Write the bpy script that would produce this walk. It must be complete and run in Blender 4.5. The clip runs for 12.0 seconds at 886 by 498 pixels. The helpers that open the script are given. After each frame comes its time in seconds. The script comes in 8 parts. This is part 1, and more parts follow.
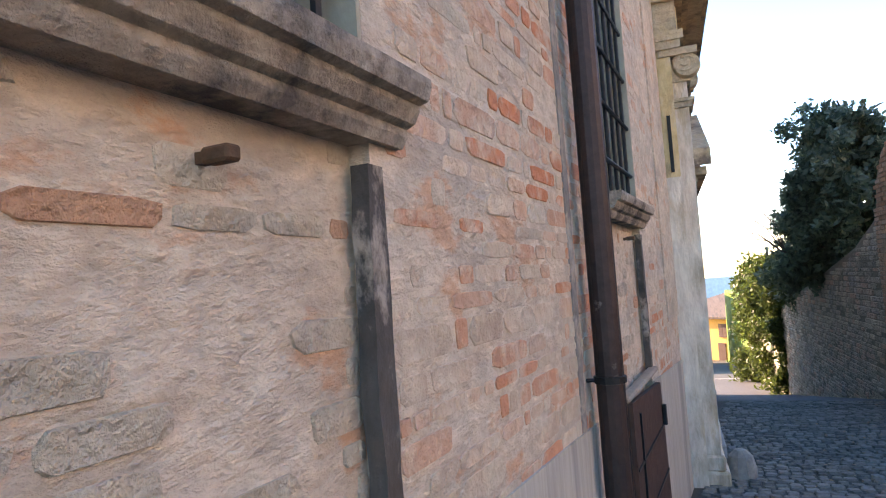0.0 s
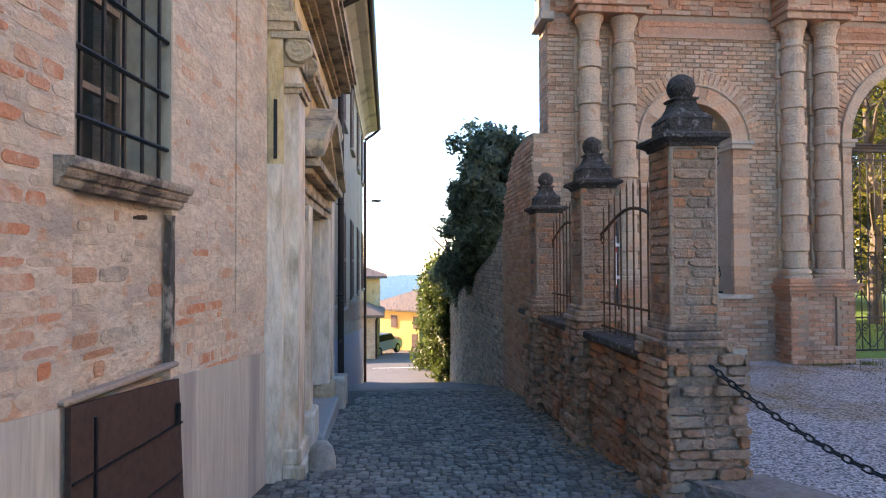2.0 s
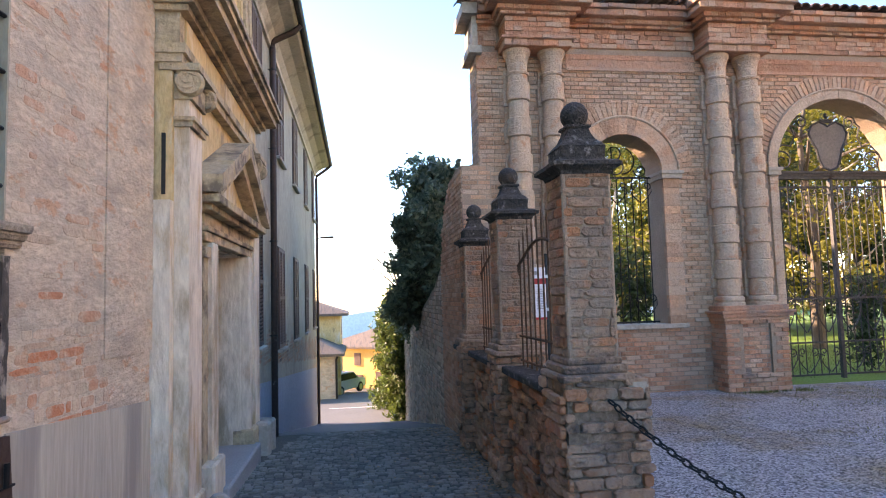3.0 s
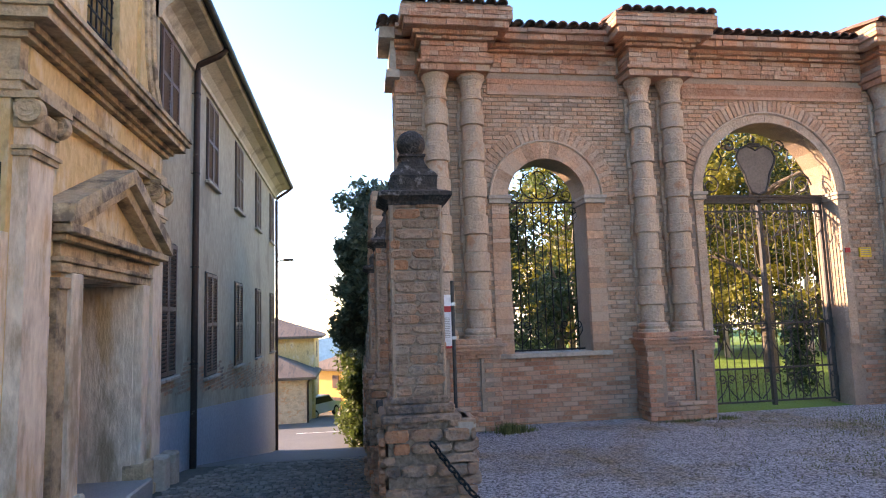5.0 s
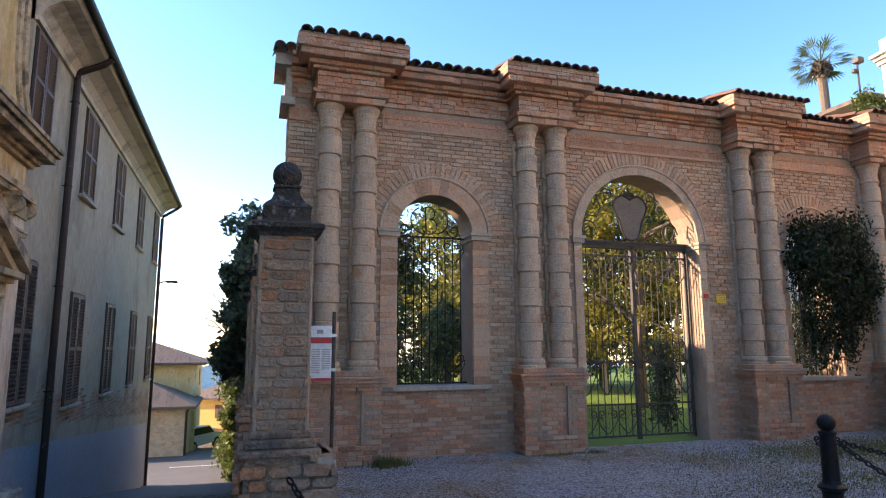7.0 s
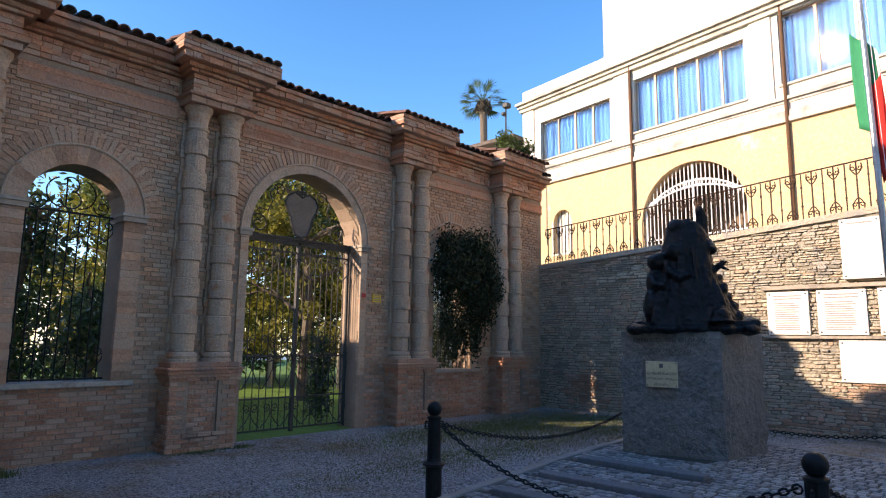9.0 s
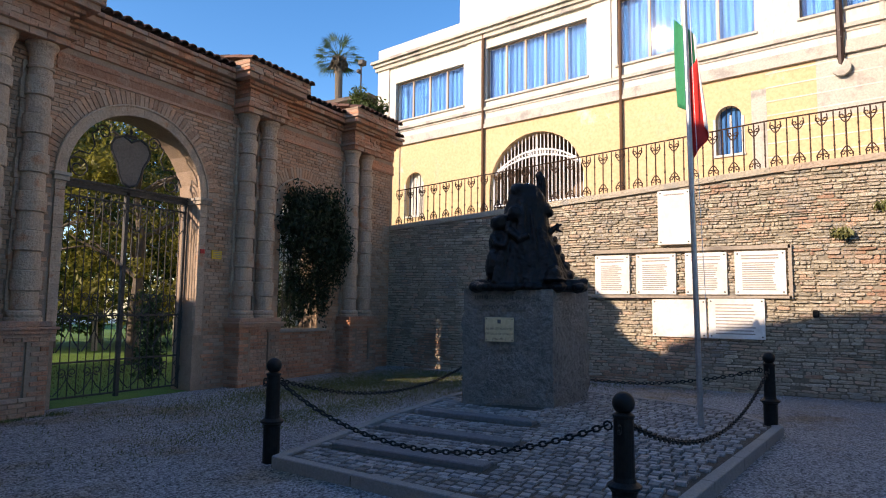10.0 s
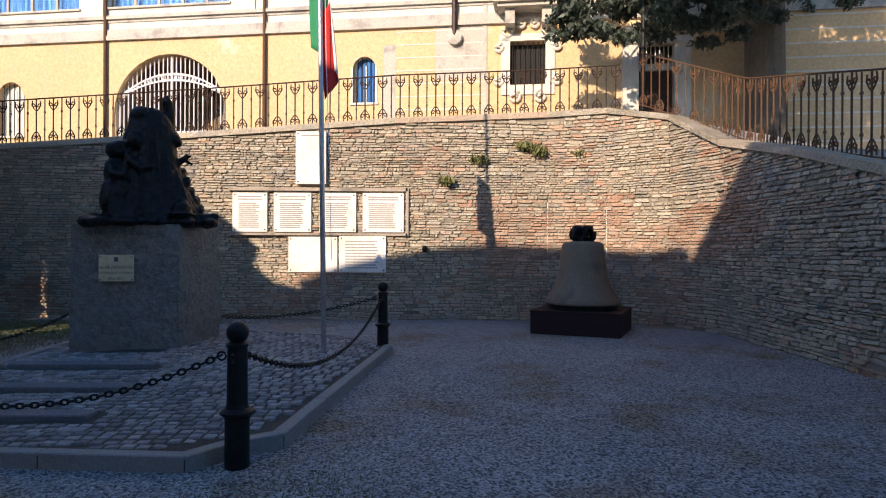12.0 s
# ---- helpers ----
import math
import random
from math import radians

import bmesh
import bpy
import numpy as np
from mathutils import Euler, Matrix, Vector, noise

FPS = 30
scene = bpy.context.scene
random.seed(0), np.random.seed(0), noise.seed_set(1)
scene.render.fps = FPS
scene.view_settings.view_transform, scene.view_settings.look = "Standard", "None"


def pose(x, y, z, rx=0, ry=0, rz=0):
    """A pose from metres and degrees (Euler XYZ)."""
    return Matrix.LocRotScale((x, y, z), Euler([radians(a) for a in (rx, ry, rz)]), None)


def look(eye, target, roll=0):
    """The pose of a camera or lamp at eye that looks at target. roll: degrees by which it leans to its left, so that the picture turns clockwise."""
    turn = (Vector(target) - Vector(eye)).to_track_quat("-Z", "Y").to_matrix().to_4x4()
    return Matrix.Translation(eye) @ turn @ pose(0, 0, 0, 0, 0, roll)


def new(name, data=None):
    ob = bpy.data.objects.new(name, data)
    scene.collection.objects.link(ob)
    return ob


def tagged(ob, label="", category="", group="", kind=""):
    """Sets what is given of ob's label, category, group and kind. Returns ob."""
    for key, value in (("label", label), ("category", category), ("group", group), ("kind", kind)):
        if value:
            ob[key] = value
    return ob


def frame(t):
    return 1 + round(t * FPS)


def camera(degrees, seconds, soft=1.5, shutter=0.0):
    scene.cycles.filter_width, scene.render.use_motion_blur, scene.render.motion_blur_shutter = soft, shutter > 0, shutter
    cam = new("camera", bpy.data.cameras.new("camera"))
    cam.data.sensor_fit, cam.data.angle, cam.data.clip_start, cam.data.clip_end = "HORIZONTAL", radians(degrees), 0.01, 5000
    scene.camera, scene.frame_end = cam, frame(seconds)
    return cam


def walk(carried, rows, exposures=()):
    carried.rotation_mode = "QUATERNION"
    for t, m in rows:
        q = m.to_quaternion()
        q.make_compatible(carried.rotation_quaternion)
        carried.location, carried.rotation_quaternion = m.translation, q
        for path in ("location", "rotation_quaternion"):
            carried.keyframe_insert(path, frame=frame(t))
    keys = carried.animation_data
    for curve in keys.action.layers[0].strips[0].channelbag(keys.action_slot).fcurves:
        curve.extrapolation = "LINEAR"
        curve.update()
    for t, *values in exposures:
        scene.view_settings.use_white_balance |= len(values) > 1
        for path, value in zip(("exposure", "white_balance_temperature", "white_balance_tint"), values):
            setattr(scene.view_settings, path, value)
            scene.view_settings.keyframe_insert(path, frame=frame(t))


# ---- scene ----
# ---- camera ----
cam = camera(70.8, 12.0, soft=1.1)
PATH = [
    (0.0, -0.037, 0.078, 1.620, 19.94, 3.20, 3.96),
    (0.5, 0.200, 0.166, 1.606, 14.30, 2.97, 1.66),
    (1.0, 0.427, 0.319, 1.588, 0.90, 2.45, 0.86),
    (1.5, 0.677, 0.481, 1.576, -4.03, 1.42, 1.64),
    (2.0, 1.012, 0.526, 1.572, -5.03, 1.25, 0.19),
    (2.5, 1.349, 0.654, 1.543, -8.70, 0.92, 1.51),
    (3.0, 1.600, 0.655, 1.566, -7.72, 4.42, 1.61),
    (5.0, 2.776, 0.645, 1.640, -8.25, 6.22, 1.78),
    (5.5, 2.863, 0.519, 1.648, -10.07, 7.28, -0.74),
    (6.0, 2.919, 0.532, 1.655, -12.31, 8.54, 0.15),
    (6.5, 2.940, 0.467, 1.661, -13.22, 8.32, 1.37),
    (7.0, 2.961, 0.523, 1.669, -17.58, 8.79, 0.21),
    (9.0, 3.191, 0.291, 1.679, -46.27, 8.36, -0.75),
    (9.5, 3.250, 0.278, 1.615, -53.51, 6.01, -0.82),
    (10.0, 3.296, 0.277, 1.601, -59.79, 5.16, -0.72),
    (10.5, 3.339, 0.243, 1.571, -68.14, 3.29, -1.06),
    (11.0, 3.360, 0.187, 1.561, -74.67, 2.20, -1.23),
    (11.5, 3.296, 0.117, 1.565, -83.75, 1.24, -1.36),
    (12.0, 3.310, 0.059, 1.541, -91.29, -0.04, -0.28),
]
walk(cam, [(t, pose(x, y, z, 90 + pitch, roll, yaw)) for t, x, y, z, yaw, pitch, roll in PATH],
     [(0.0, 2.88, 9100, 32), (1.0, 2.82, 9100, 32), (3.0, 2.9, 9150, 33), (5.0, 2.6, 9300, 34), (7.0, 2.08, 8700, 30), (8.8, 1.5, 7700, 23), (10.5, 0.98, 7600, 22), (12.0, 0.95, 7500, 22)])

# ---- light ----
SUN = Vector((-1.0, 0.55, 0.48)).normalized()
world = bpy.data.worlds.new("sky")
scene.world = world
world.use_nodes = True
wn, wl = world.node_tree.nodes, world.node_tree.links
wn.clear()
sky = wn.new("ShaderNodeTexSky")
sky.sky_type = "NISHITA"
sky.sun_disc = False
sky.sun_elevation = math.asin(SUN.z)
sky.sun_rotation = math.atan2(SUN.x, SUN.y)
sky.altitude, sky.air_density, sky.dust_density, sky.ozone_density = 500, 1.0, 0.55, 3.4
bg = wn.new("ShaderNodeBackground")
bg.inputs["Strength"].default_value = 0.15
out = wn.new("ShaderNodeOutputWorld")
clear = wn.new("ShaderNodeHueSaturation")
clear.inputs["Saturation"].default_value = 1.27
wl.new(sky.outputs[0], clear.inputs["Color"])
wl.new(clear.outputs[0], bg.inputs[0])
wl.new(bg.outputs[0], out.inputs[0])
sun_data = bpy.data.lights.new("sun", "SUN")
sun_data.energy, sun_data.angle, sun_data.color = 3.2, radians(0.5), (1.0, 0.89, 0.73)
sun_lamp = new("sun", sun_data)
sun_lamp.matrix_world = look(SUN * 50, (0, 0, 0))


# ---- materials ----
def material(name, c1, c2, rough=0.85, metal=0.0, large=0.8, fine=22.0, bump=0.25, piece=0.0, stain=None, stain_scale=1.3,
             stain_at=(0.52, 0.62), stretch=(1, 1, 1), spec=0.3, warm=None, relief=0.02, smear=None):
    """A surface of two colours mixed by coarse and fine noise, with fine relief; piece: how much single pieces differ."""
    m = bpy.data.materials.new(name)
    m.use_nodes = True
    n, l = m.node_tree.nodes, m.node_tree.links
    b = n["Principled BSDF"]
    geo = n.new("ShaderNodeNewGeometry")
    scale = n.new("ShaderNodeMapping")
    scale.inputs["Scale"].default_value = stretch
    l.new(geo.outputs["Position"], scale.inputs["Vector"])

    def noise_node(s, detail=5.0):
        t = n.new("ShaderNodeTexNoise")
        t.inputs["Scale"].default_value, t.inputs["Detail"].default_value = s, detail
        t.inputs["Roughness"].default_value = 0.65
        l.new(scale.outputs[0], t.inputs["Vector"])
        return t

    def mix(fac, a, bb, mode="MIX"):
        x = n.new("ShaderNodeMix")
        x.data_type, x.blend_type = "RGBA", mode
        for sock, v in ((x.inputs[0], fac), (x.inputs[6], a), (x.inputs[7], bb)):
            if isinstance(v, (int, float)):
                sock.default_value = v
            elif isinstance(v, tuple):
                sock.default_value = (*v, 1)
            else:
                l.new(v, sock)
        return x.outputs[2]

    def ramp(v, lo, hi):
        r = n.new("ShaderNodeMapRange")
        r.inputs[1].default_value, r.inputs[2].default_value = lo, hi
        l.new(v, r.inputs[0])
        return r.outputs[0]

    big, small = noise_node(large, 6.0), noise_node(fine, 6.0)
    col = mix(ramp(big.outputs[0], 0.35, 0.65), c1, c2)
    col = mix(0.55, col, mix(ramp(small.outputs[0], 0.3, 0.7), tuple(v * 0.72 for v in c1), tuple(min(1, v * 1.18) for v in c2)))
    if stain:
        col = mix(ramp(noise_node(stain_scale, 8.0).outputs[0], *stain_at), col, stain)
    if piece:
        info = n.new("ShaderNodeObjectInfo")
        add = n.new("ShaderNodeMath")
        add.operation = "ADD"
        l.new(info.outputs["Random"], add.inputs[0])
        l.new(geo.outputs["Random Per Island"], add.inputs[1])
        fr = n.new("ShaderNodeMath")
        fr.operation = "FRACT"
        l.new(add.outputs[0], fr.inputs[0])
        val = n.new("ShaderNodeHueSaturation")
        l.new(col, val.inputs["Color"])
        l.new(ramp(fr.outputs[0], 0.0, 1.0), val.inputs["Value"])
        r2 = n.new("ShaderNodeMapRange")
        r2.inputs[3].default_value, r2.inputs[4].default_value = 1 - piece, 1 + piece * 0.7
        l.new(fr.outputs[0], r2.inputs[0])
        l.new(r2.outputs[0], val.inputs["Value"])
        col = val.outputs[0]
        if warm:
            m2 = n.new("ShaderNodeMath")
            m2.operation = "MULTIPLY"
            m2.inputs[1].default_value = 7.31
            l.new(fr.outputs[0], m2.inputs[0])
            f2 = n.new("ShaderNodeMath")
            f2.operation = "FRACT"
            l.new(m2.outputs[0], f2.inputs[0])
            col = mix(ramp(f2.outputs[0], warm[3], 1.0), col, tuple(warm[:3]))
    if smear:
        # old mortar and lime wiped over pieces and joints alike
        sm = noise_node(smear[3], 9.0)
        amount = n.new("ShaderNodeMapRange")
        amount.inputs[1].default_value, amount.inputs[2].default_value, amount.inputs[4].default_value = smear[4], smear[5], smear[6]
        l.new(sm.outputs[0], amount.inputs[0])
        col = mix(amount.outputs[0], col, mix(ramp(small.outputs[0], 0.3, 0.7), tuple(v * 0.85 for v in smear[:3]), tuple(v * 1.12 for v in smear[:3])))
    l.new(col, b.inputs["Base Color"])
    b.inputs["Roughness"].default_value, b.inputs["Metallic"].default_value = rough, metal
    b.inputs["Specular IOR Level"].default_value = spec
    if bump:
        bp = n.new("ShaderNodeBump")
        bp.inputs["Strength"].default_value, bp.inputs["Distance"].default_value = bump, relief
        mid = noise_node(fine * 0.3, 3.0)
        hsum = n.new("ShaderNodeMath")
        hsum.operation = "ADD"
        l.new(small.outputs[0], hsum.inputs[0])
        l.new(mid.outputs[0], hsum.inputs[1])
        l.new(hsum.outputs[0], bp.inputs["Height"])
        l.new(bp.outputs[0], b.inputs["Normal"])
    return m


BRICK = material("brick", (0.49, 0.26, 0.155), (0.56, 0.335, 0.215), large=0.6, piece=0.28, stain=(0.30, 0.215, 0.17), stain_at=(0.56, 0.68), warm=(0.53, 0.37, 0.265, 0.45), bump=0.7, relief=0.03, smear=(0.50, 0.365, 0.265, 2.6, 0.46, 0.62, 0.55))
BRICK_RED = material("red_brick", (0.49, 0.215, 0.125), (0.56, 0.30, 0.19), large=0.9, piece=0.26, stain=(0.28, 0.20, 0.16), stain_at=(0.55, 0.68), warm=(0.53, 0.37, 0.27, 0.5), bump=0.9, relief=0.03, smear=(0.48, 0.345, 0.25, 2.9, 0.50, 0.64, 0.65))
BRICK_GREY = material("weathered_brick", (0.36, 0.22, 0.15), (0.47, 0.31, 0.21), large=1.8, piece=0.28, stain=(0.15, 0.125, 0.11), stain_scale=2.2, warm=(0.52, 0.22, 0.11, 0.62), bump=1.0, relief=0.05, smear=(0.38, 0.295, 0.23, 3.2, 0.46, 0.62, 0.8))
MORTAR = material("mortar", (0.30, 0.215, 0.155), (0.39, 0.29, 0.21), large=1.1, fine=40, bump=0.6, stain=(0.20, 0.155, 0.125), smear=(0.46, 0.335, 0.245, 2.6, 0.46, 0.62, 0.55))
OLD_CORE = material("eroded_mortar", (0.19, 0.145, 0.11), (0.34, 0.26, 0.195), large=2.0, fine=35, bump=0.9, relief=0.03)
SILL = material("mossy_sill_stone", (0.26, 0.205, 0.155), (0.46, 0.37, 0.28), large=5.0, fine=22, stain=(0.11, 0.09, 0.075), stain_scale=4.5, stain_at=(0.48, 0.60), bump=0.9, relief=0.03)
MOTTLED_GREY = material("mottled_grey", (0.17, 0.145, 0.125), (0.30, 0.25, 0.21), large=6, fine=18, bump=0.7, stain=(0.42, 0.34, 0.27), stain_scale=10, stain_at=(0.50, 0.62))
COLUMN = material("column_render", (0.50, 0.36, 0.255), (0.57, 0.43, 0.32), large=1.6, fine=26, stain=(0.50, 0.26, 0.155), stain_at=(0.57, 0.66), stain_scale=3.0, piece=0.1, bump=0.8, relief=0.03, smear=(0.36, 0.275, 0.205, 3.5, 0.55, 0.68, 0.8))
STONE_TRIM = material("stone_trim", (0.36, 0.31, 0.25), (0.44, 0.38, 0.31), large=1.6, stain=(0.22, 0.19, 0.16), bump=0.35)
DARK_STONE = material("lichened_dark_stone", (0.030, 0.027, 0.024), (0.075, 0.066, 0.058), large=4, fine=35, stain=(0.26, 0.25, 0.225), stain_scale=14, stain_at=(0.57, 0.68), bump=1.0, relief=0.03)
RUBBLE = material("wall_stone", (0.42, 0.365, 0.27), (0.61, 0.55, 0.43), large=0.7, piece=0.36, stain=(0.38, 0.36, 0.32), warm=(0.62, 0.43, 0.31, 0.72), bump=1.0, relief=0.05, smear=(0.52, 0.46, 0.375, 1.6, 0.46, 0.62, 0.6))
BRICK_OLD = material("old_wall_brick", (0.46, 0.27, 0.18), (0.55, 0.36, 0.26), large=0.8, piece=0.3, stain=(0.35, 0.30, 0.25), warm=(0.52, 0.42, 0.33, 0.6), bump=0.9, relief=0.04, smear=(0.46, 0.38, 0.30, 1.8, 0.48, 0.62, 0.7))
RUBBLE_MORTAR = material("wall_joint", (0.20, 0.175, 0.135), (0.33, 0.29, 0.225), large=0.9, bump=0.6)
GRAVEL = material("gravel", (0.25, 0.255, 0.265), (0.40, 0.405, 0.41), large=0.45, fine=45, stain=(0.26, 0.205, 0.135), stain_scale=0.6, stain_at=(0.50, 0.66), bump=1.0)


def loose_stones(m, cells, lo, hi, relief):
    """Turns a ground material into loose small stones: cells of their own grey, standing proud."""
    n, l = m.node_tree.nodes, m.node_tree.links
    b = n["Principled BSDF"]
    geo = n.new("ShaderNodeNewGeometry")
    vor = n.new("ShaderNodeTexVoronoi")
    vor.inputs["Scale"].default_value, vor.inputs["Randomness"].default_value = cells, 1.0
    l.new(geo.outputs["Position"], vor.inputs["Vector"])
    sep = n.new("ShaderNodeSeparateColor")
    l.new(vor.outputs["Color"], sep.inputs[0])
    rng = n.new("ShaderNodeMapRange")
    rng.inputs[3].default_value, rng.inputs[4].default_value = lo, hi
    l.new(sep.outputs[0], rng.inputs[0])
    mul = n.new("ShaderNodeHueSaturation")
    l.new(b.inputs["Base Color"].links[0].from_socket, mul.inputs["Color"])
    l.new(rng.outputs[0], mul.inputs["Value"])
    l.new(mul.outputs[0], b.inputs["Base Color"])
    bp = n.new("ShaderNodeBump")
    bp.invert = True
    bp.inputs["Strength"].default_value, bp.inputs["Distance"].default_value = 1.0, relief
    l.new(vor.outputs["Distance"], bp.inputs["Height"])
    l.new(bp.outputs[0], b.inputs["Normal"])
    return m


loose_stones(GRAVEL, 58.0, 0.22, 1.9, 0.03)
GRASS = material("grass", (0.065, 0.135, 0.02), (0.15, 0.26, 0.045), large=0.8, fine=30, bump=0.8)
SOIL = material("worn_turf", (0.16, 0.14, 0.09), (0.12, 0.15, 0.06), large=1.5, fine=35, bump=0.8)
ASPHALT = material("asphalt", (0.075, 0.078, 0.082), (0.11, 0.112, 0.115), large=0.6, fine=60, bump=0.3, rough=0.75)
COBBLE = material("cobble", (0.125, 0.115, 0.10), (0.215, 0.20, 0.17), large=0.9, piece=0.42, fine=30, bump=0.5)
COBBLE_BED = material("cobble_bed", (0.055, 0.05, 0.042), (0.095, 0.085, 0.07), large=1.5, fine=40, bump=0.6)
SETT = material("sett", (0.23, 0.225, 0.225), (0.34, 0.335, 0.33), large=0.8, piece=0.42, fine=35, bump=0.5)
KERB = material("kerb_stone", (0.25, 0.245, 0.235), (0.33, 0.325, 0.305), large=2.0, fine=45, bump=0.3)
GRANITE = material("rough_granite", (0.185, 0.178, 0.165), (0.29, 0.275, 0.25), large=3.0, fine=14, bump=1.0, relief=0.08, stain=(0.40, 0.36, 0.28), stain_scale=2.0, stain_at=(0.62, 0.74))
BRONZE = material("dark_bronze", (0.005, 0.005, 0.0055), (0.011, 0.011, 0.012), rough=0.45, metal=0.0, spec=0.22, large=5, bump=0.6)
BELL_MAT = material("bell_bronze", (0.18, 0.135, 0.095), (0.25, 0.195, 0.14), rough=0.65, metal=0.2, large=2.5, fine=30, bump=0.15, stain=(0.13, 0.105, 0.085))
IRON = material("black_iron", (0.015, 0.015, 0.016), (0.028, 0.026, 0.025), rough=0.5, metal=0.5, large=4, bump=0.2)
RUST = material("rusty_iron", (0.09, 0.055, 0.035), (0.17, 0.085, 0.045), rough=0.8, metal=0.2, large=5, fine=40, bump=0.4)
GATE_IRON = material("gate_iron", (0.05, 0.048, 0.045), (0.09, 0.085, 0.08), rough=0.6, metal=0.4, large=5, bump=0.2)
FENCE_IRON = material("brown_painted_iron", (0.035, 0.022, 0.017), (0.075, 0.042, 0.028), rough=0.7, metal=0.2, large=4, fine=40, bump=0.3)
BASE_STEEL = material("maroon_steel", (0.026, 0.011, 0.012), (0.045, 0.017, 0.017), rough=0.65, metal=0.2, large=2, bump=0.2)
SHIELD = material("grey_sheet_iron", (0.13, 0.115, 0.10), (0.19, 0.17, 0.15), rough=0.6, metal=0.2, large=4, bump=0.2)
SLAB = material("dark_step_stone", (0.14, 0.145, 0.155), (0.20, 0.205, 0.215), large=3, fine=30, bump=0.5)
RUST_PLATE = material("rusted_steel", (0.055, 0.032, 0.026), (0.085, 0.048, 0.036), rough=0.7, metal=0.2, large=2, bump=0.3)
PIPE = material("brown_pipe", (0.030, 0.020, 0.018), (0.055, 0.034, 0.029), rough=0.5, metal=0.3, large=3, stain=(0.16, 0.14, 0.13), stain_scale=9, stain_at=(0.63, 0.7), bump=0.15)
PLASTER_A = material("worn_plaster", (0.56, 0.405, 0.285), (0.74, 0.585, 0.43), large=3.0, fine=15, stain=(0.42, 0.33, 0.25), stain_scale=2.4, stain_at=(0.46, 0.70), bump=0.9, relief=0.035, stretch=(1, 1, 1.8), smear=(0.62, 0.31, 0.17, 3.4, 0.56, 0.63, 0.75))
PLASTER_CHURCH = material("ochre_plaster", (0.60, 0.375, 0.155), (0.70, 0.51, 0.275), large=1.4, fine=14, stain=(0.70, 0.58, 0.41), stain_scale=1.7, stain_at=(0.52, 0.62), bump=0.8, relief=0.03, stretch=(1, 1, 0.5), smear=(0.30, 0.20, 0.115, 3.0, 0.55, 0.66, 0.8))
CHURCH_WHITE = material("worn_whitewash", (0.67, 0.51, 0.375), (0.77, 0.65, 0.51), large=2.0, fine=16, stain=(0.38, 0.285, 0.19), stain_scale=2.4, stain_at=(0.52, 0.64), bump=0.8, relief=0.03, stretch=(1, 1, 0.3), smear=(0.54, 0.33, 0.15, 2.2, 0.56, 0.66, 0.75))
CHURCH_STONE = material("church_trim", (0.46, 0.335, 0.205), (0.58, 0.44, 0.285), large=2.2, fine=20, stain=(0.20, 0.15, 0.105), stain_scale=3.0, stain_at=(0.48, 0.60), bump=0.9, relief=0.03, smear=(0.62, 0.44, 0.22, 2.0, 0.56, 0.66, 0.7))
GREY_PLASTER = material("grey_plaster", (0.345, 0.30, 0.215), (0.43, 0.38, 0.28), large=0.7, fine=12, stain=(0.27, 0.235, 0.175), stain_scale=1.0, bump=0.35, stretch=(1, 1, 0.5))
DADO = material("cement_dado", (0.30, 0.34, 0.38), (0.36, 0.40, 0.44), large=0.8, fine=18, bump=0.2)
DADO_A = material("cement_base", (0.40, 0.36, 0.29), (0.48, 0.43, 0.35), large=0.8, fine=18, bump=0.25, stain=(0.30, 0.27, 0.23), stretch=(2.2, 2.2, 0.15))
SHUTTER = material("brown_shutter", (0.10, 0.058, 0.048), (0.14, 0.085, 0.07), rough=0.6, large=3, bump=0.15)
SOFFIT = material("soffit_plaster", (0.46, 0.42, 0.33), (0.55, 0.50, 0.41), large=1.2, stain=(0.30, 0.27, 0.22), bump=0.2)
YELLOW = material("yellow_render", (0.62, 0.425, 0.235), (0.68, 0.49, 0.285), large=0.6, fine=12, stain=(0.66, 0.60, 0.50), stain_scale=0.9, stain_at=(0.60, 0.70), bump=0.1, smear=(0.52, 0.41, 0.29, 1.5, 0.58, 0.70, 0.6))
CREAM = material("cream_render", (0.60, 0.57, 0.50), (0.68, 0.65, 0.58), large=0.5, fine=12, stain=(0.50, 0.47, 0.41), stain_scale=0.9, stain_at=(0.58, 0.72), bump=0.1, stretch=(1, 1, 0.4))
GREY_TRIM = material("grey_trim", (0.44, 0.41, 0.355), (0.54, 0.505, 0.44), large=1.0, stain=(0.32, 0.30, 0.27), bump=0.2)
FAR_YELLOW = material("far_yellow_render", (0.70, 0.42, 0.13), (0.75, 0.48, 0.17), large=0.4, bump=0.05)
TILE = material("roof_tile", (0.12, 0.065, 0.05), (0.20, 0.105, 0.075), large=2, piece=0.5, stain=(0.07, 0.065, 0.06), bump=0.6)
MARBLE = material("white_marble", (0.74, 0.72, 0.68), (0.80, 0.79, 0.76), rough=0.4, large=1.5, fine=8, bump=0.05, stain=(0.68, 0.65, 0.58))
LETTER = material("worn_lettering", (0.28, 0.26, 0.24), (0.36, 0.34, 0.31), large=6, bump=0)
LETTER_DARK = material("cut_lettering", (0.10, 0.10, 0.10), (0.15, 0.15, 0.15), large=6, bump=0)
BRASS = material("brass_plate", (0.62, 0.54, 0.33), (0.70, 0.62, 0.41), rough=0.45, metal=0.25, large=3, bump=0.03)
WHITE_IRON = material("white_painted_iron", (0.74, 0.74, 0.73), (0.80, 0.80, 0.79), rough=0.5, large=3, bump=0.05)
STEEL = material("flagpole_steel", (0.42, 0.43, 0.44), (0.52, 0.53, 0.54), rough=0.35, metal=0.8, large=3, bump=0.03)
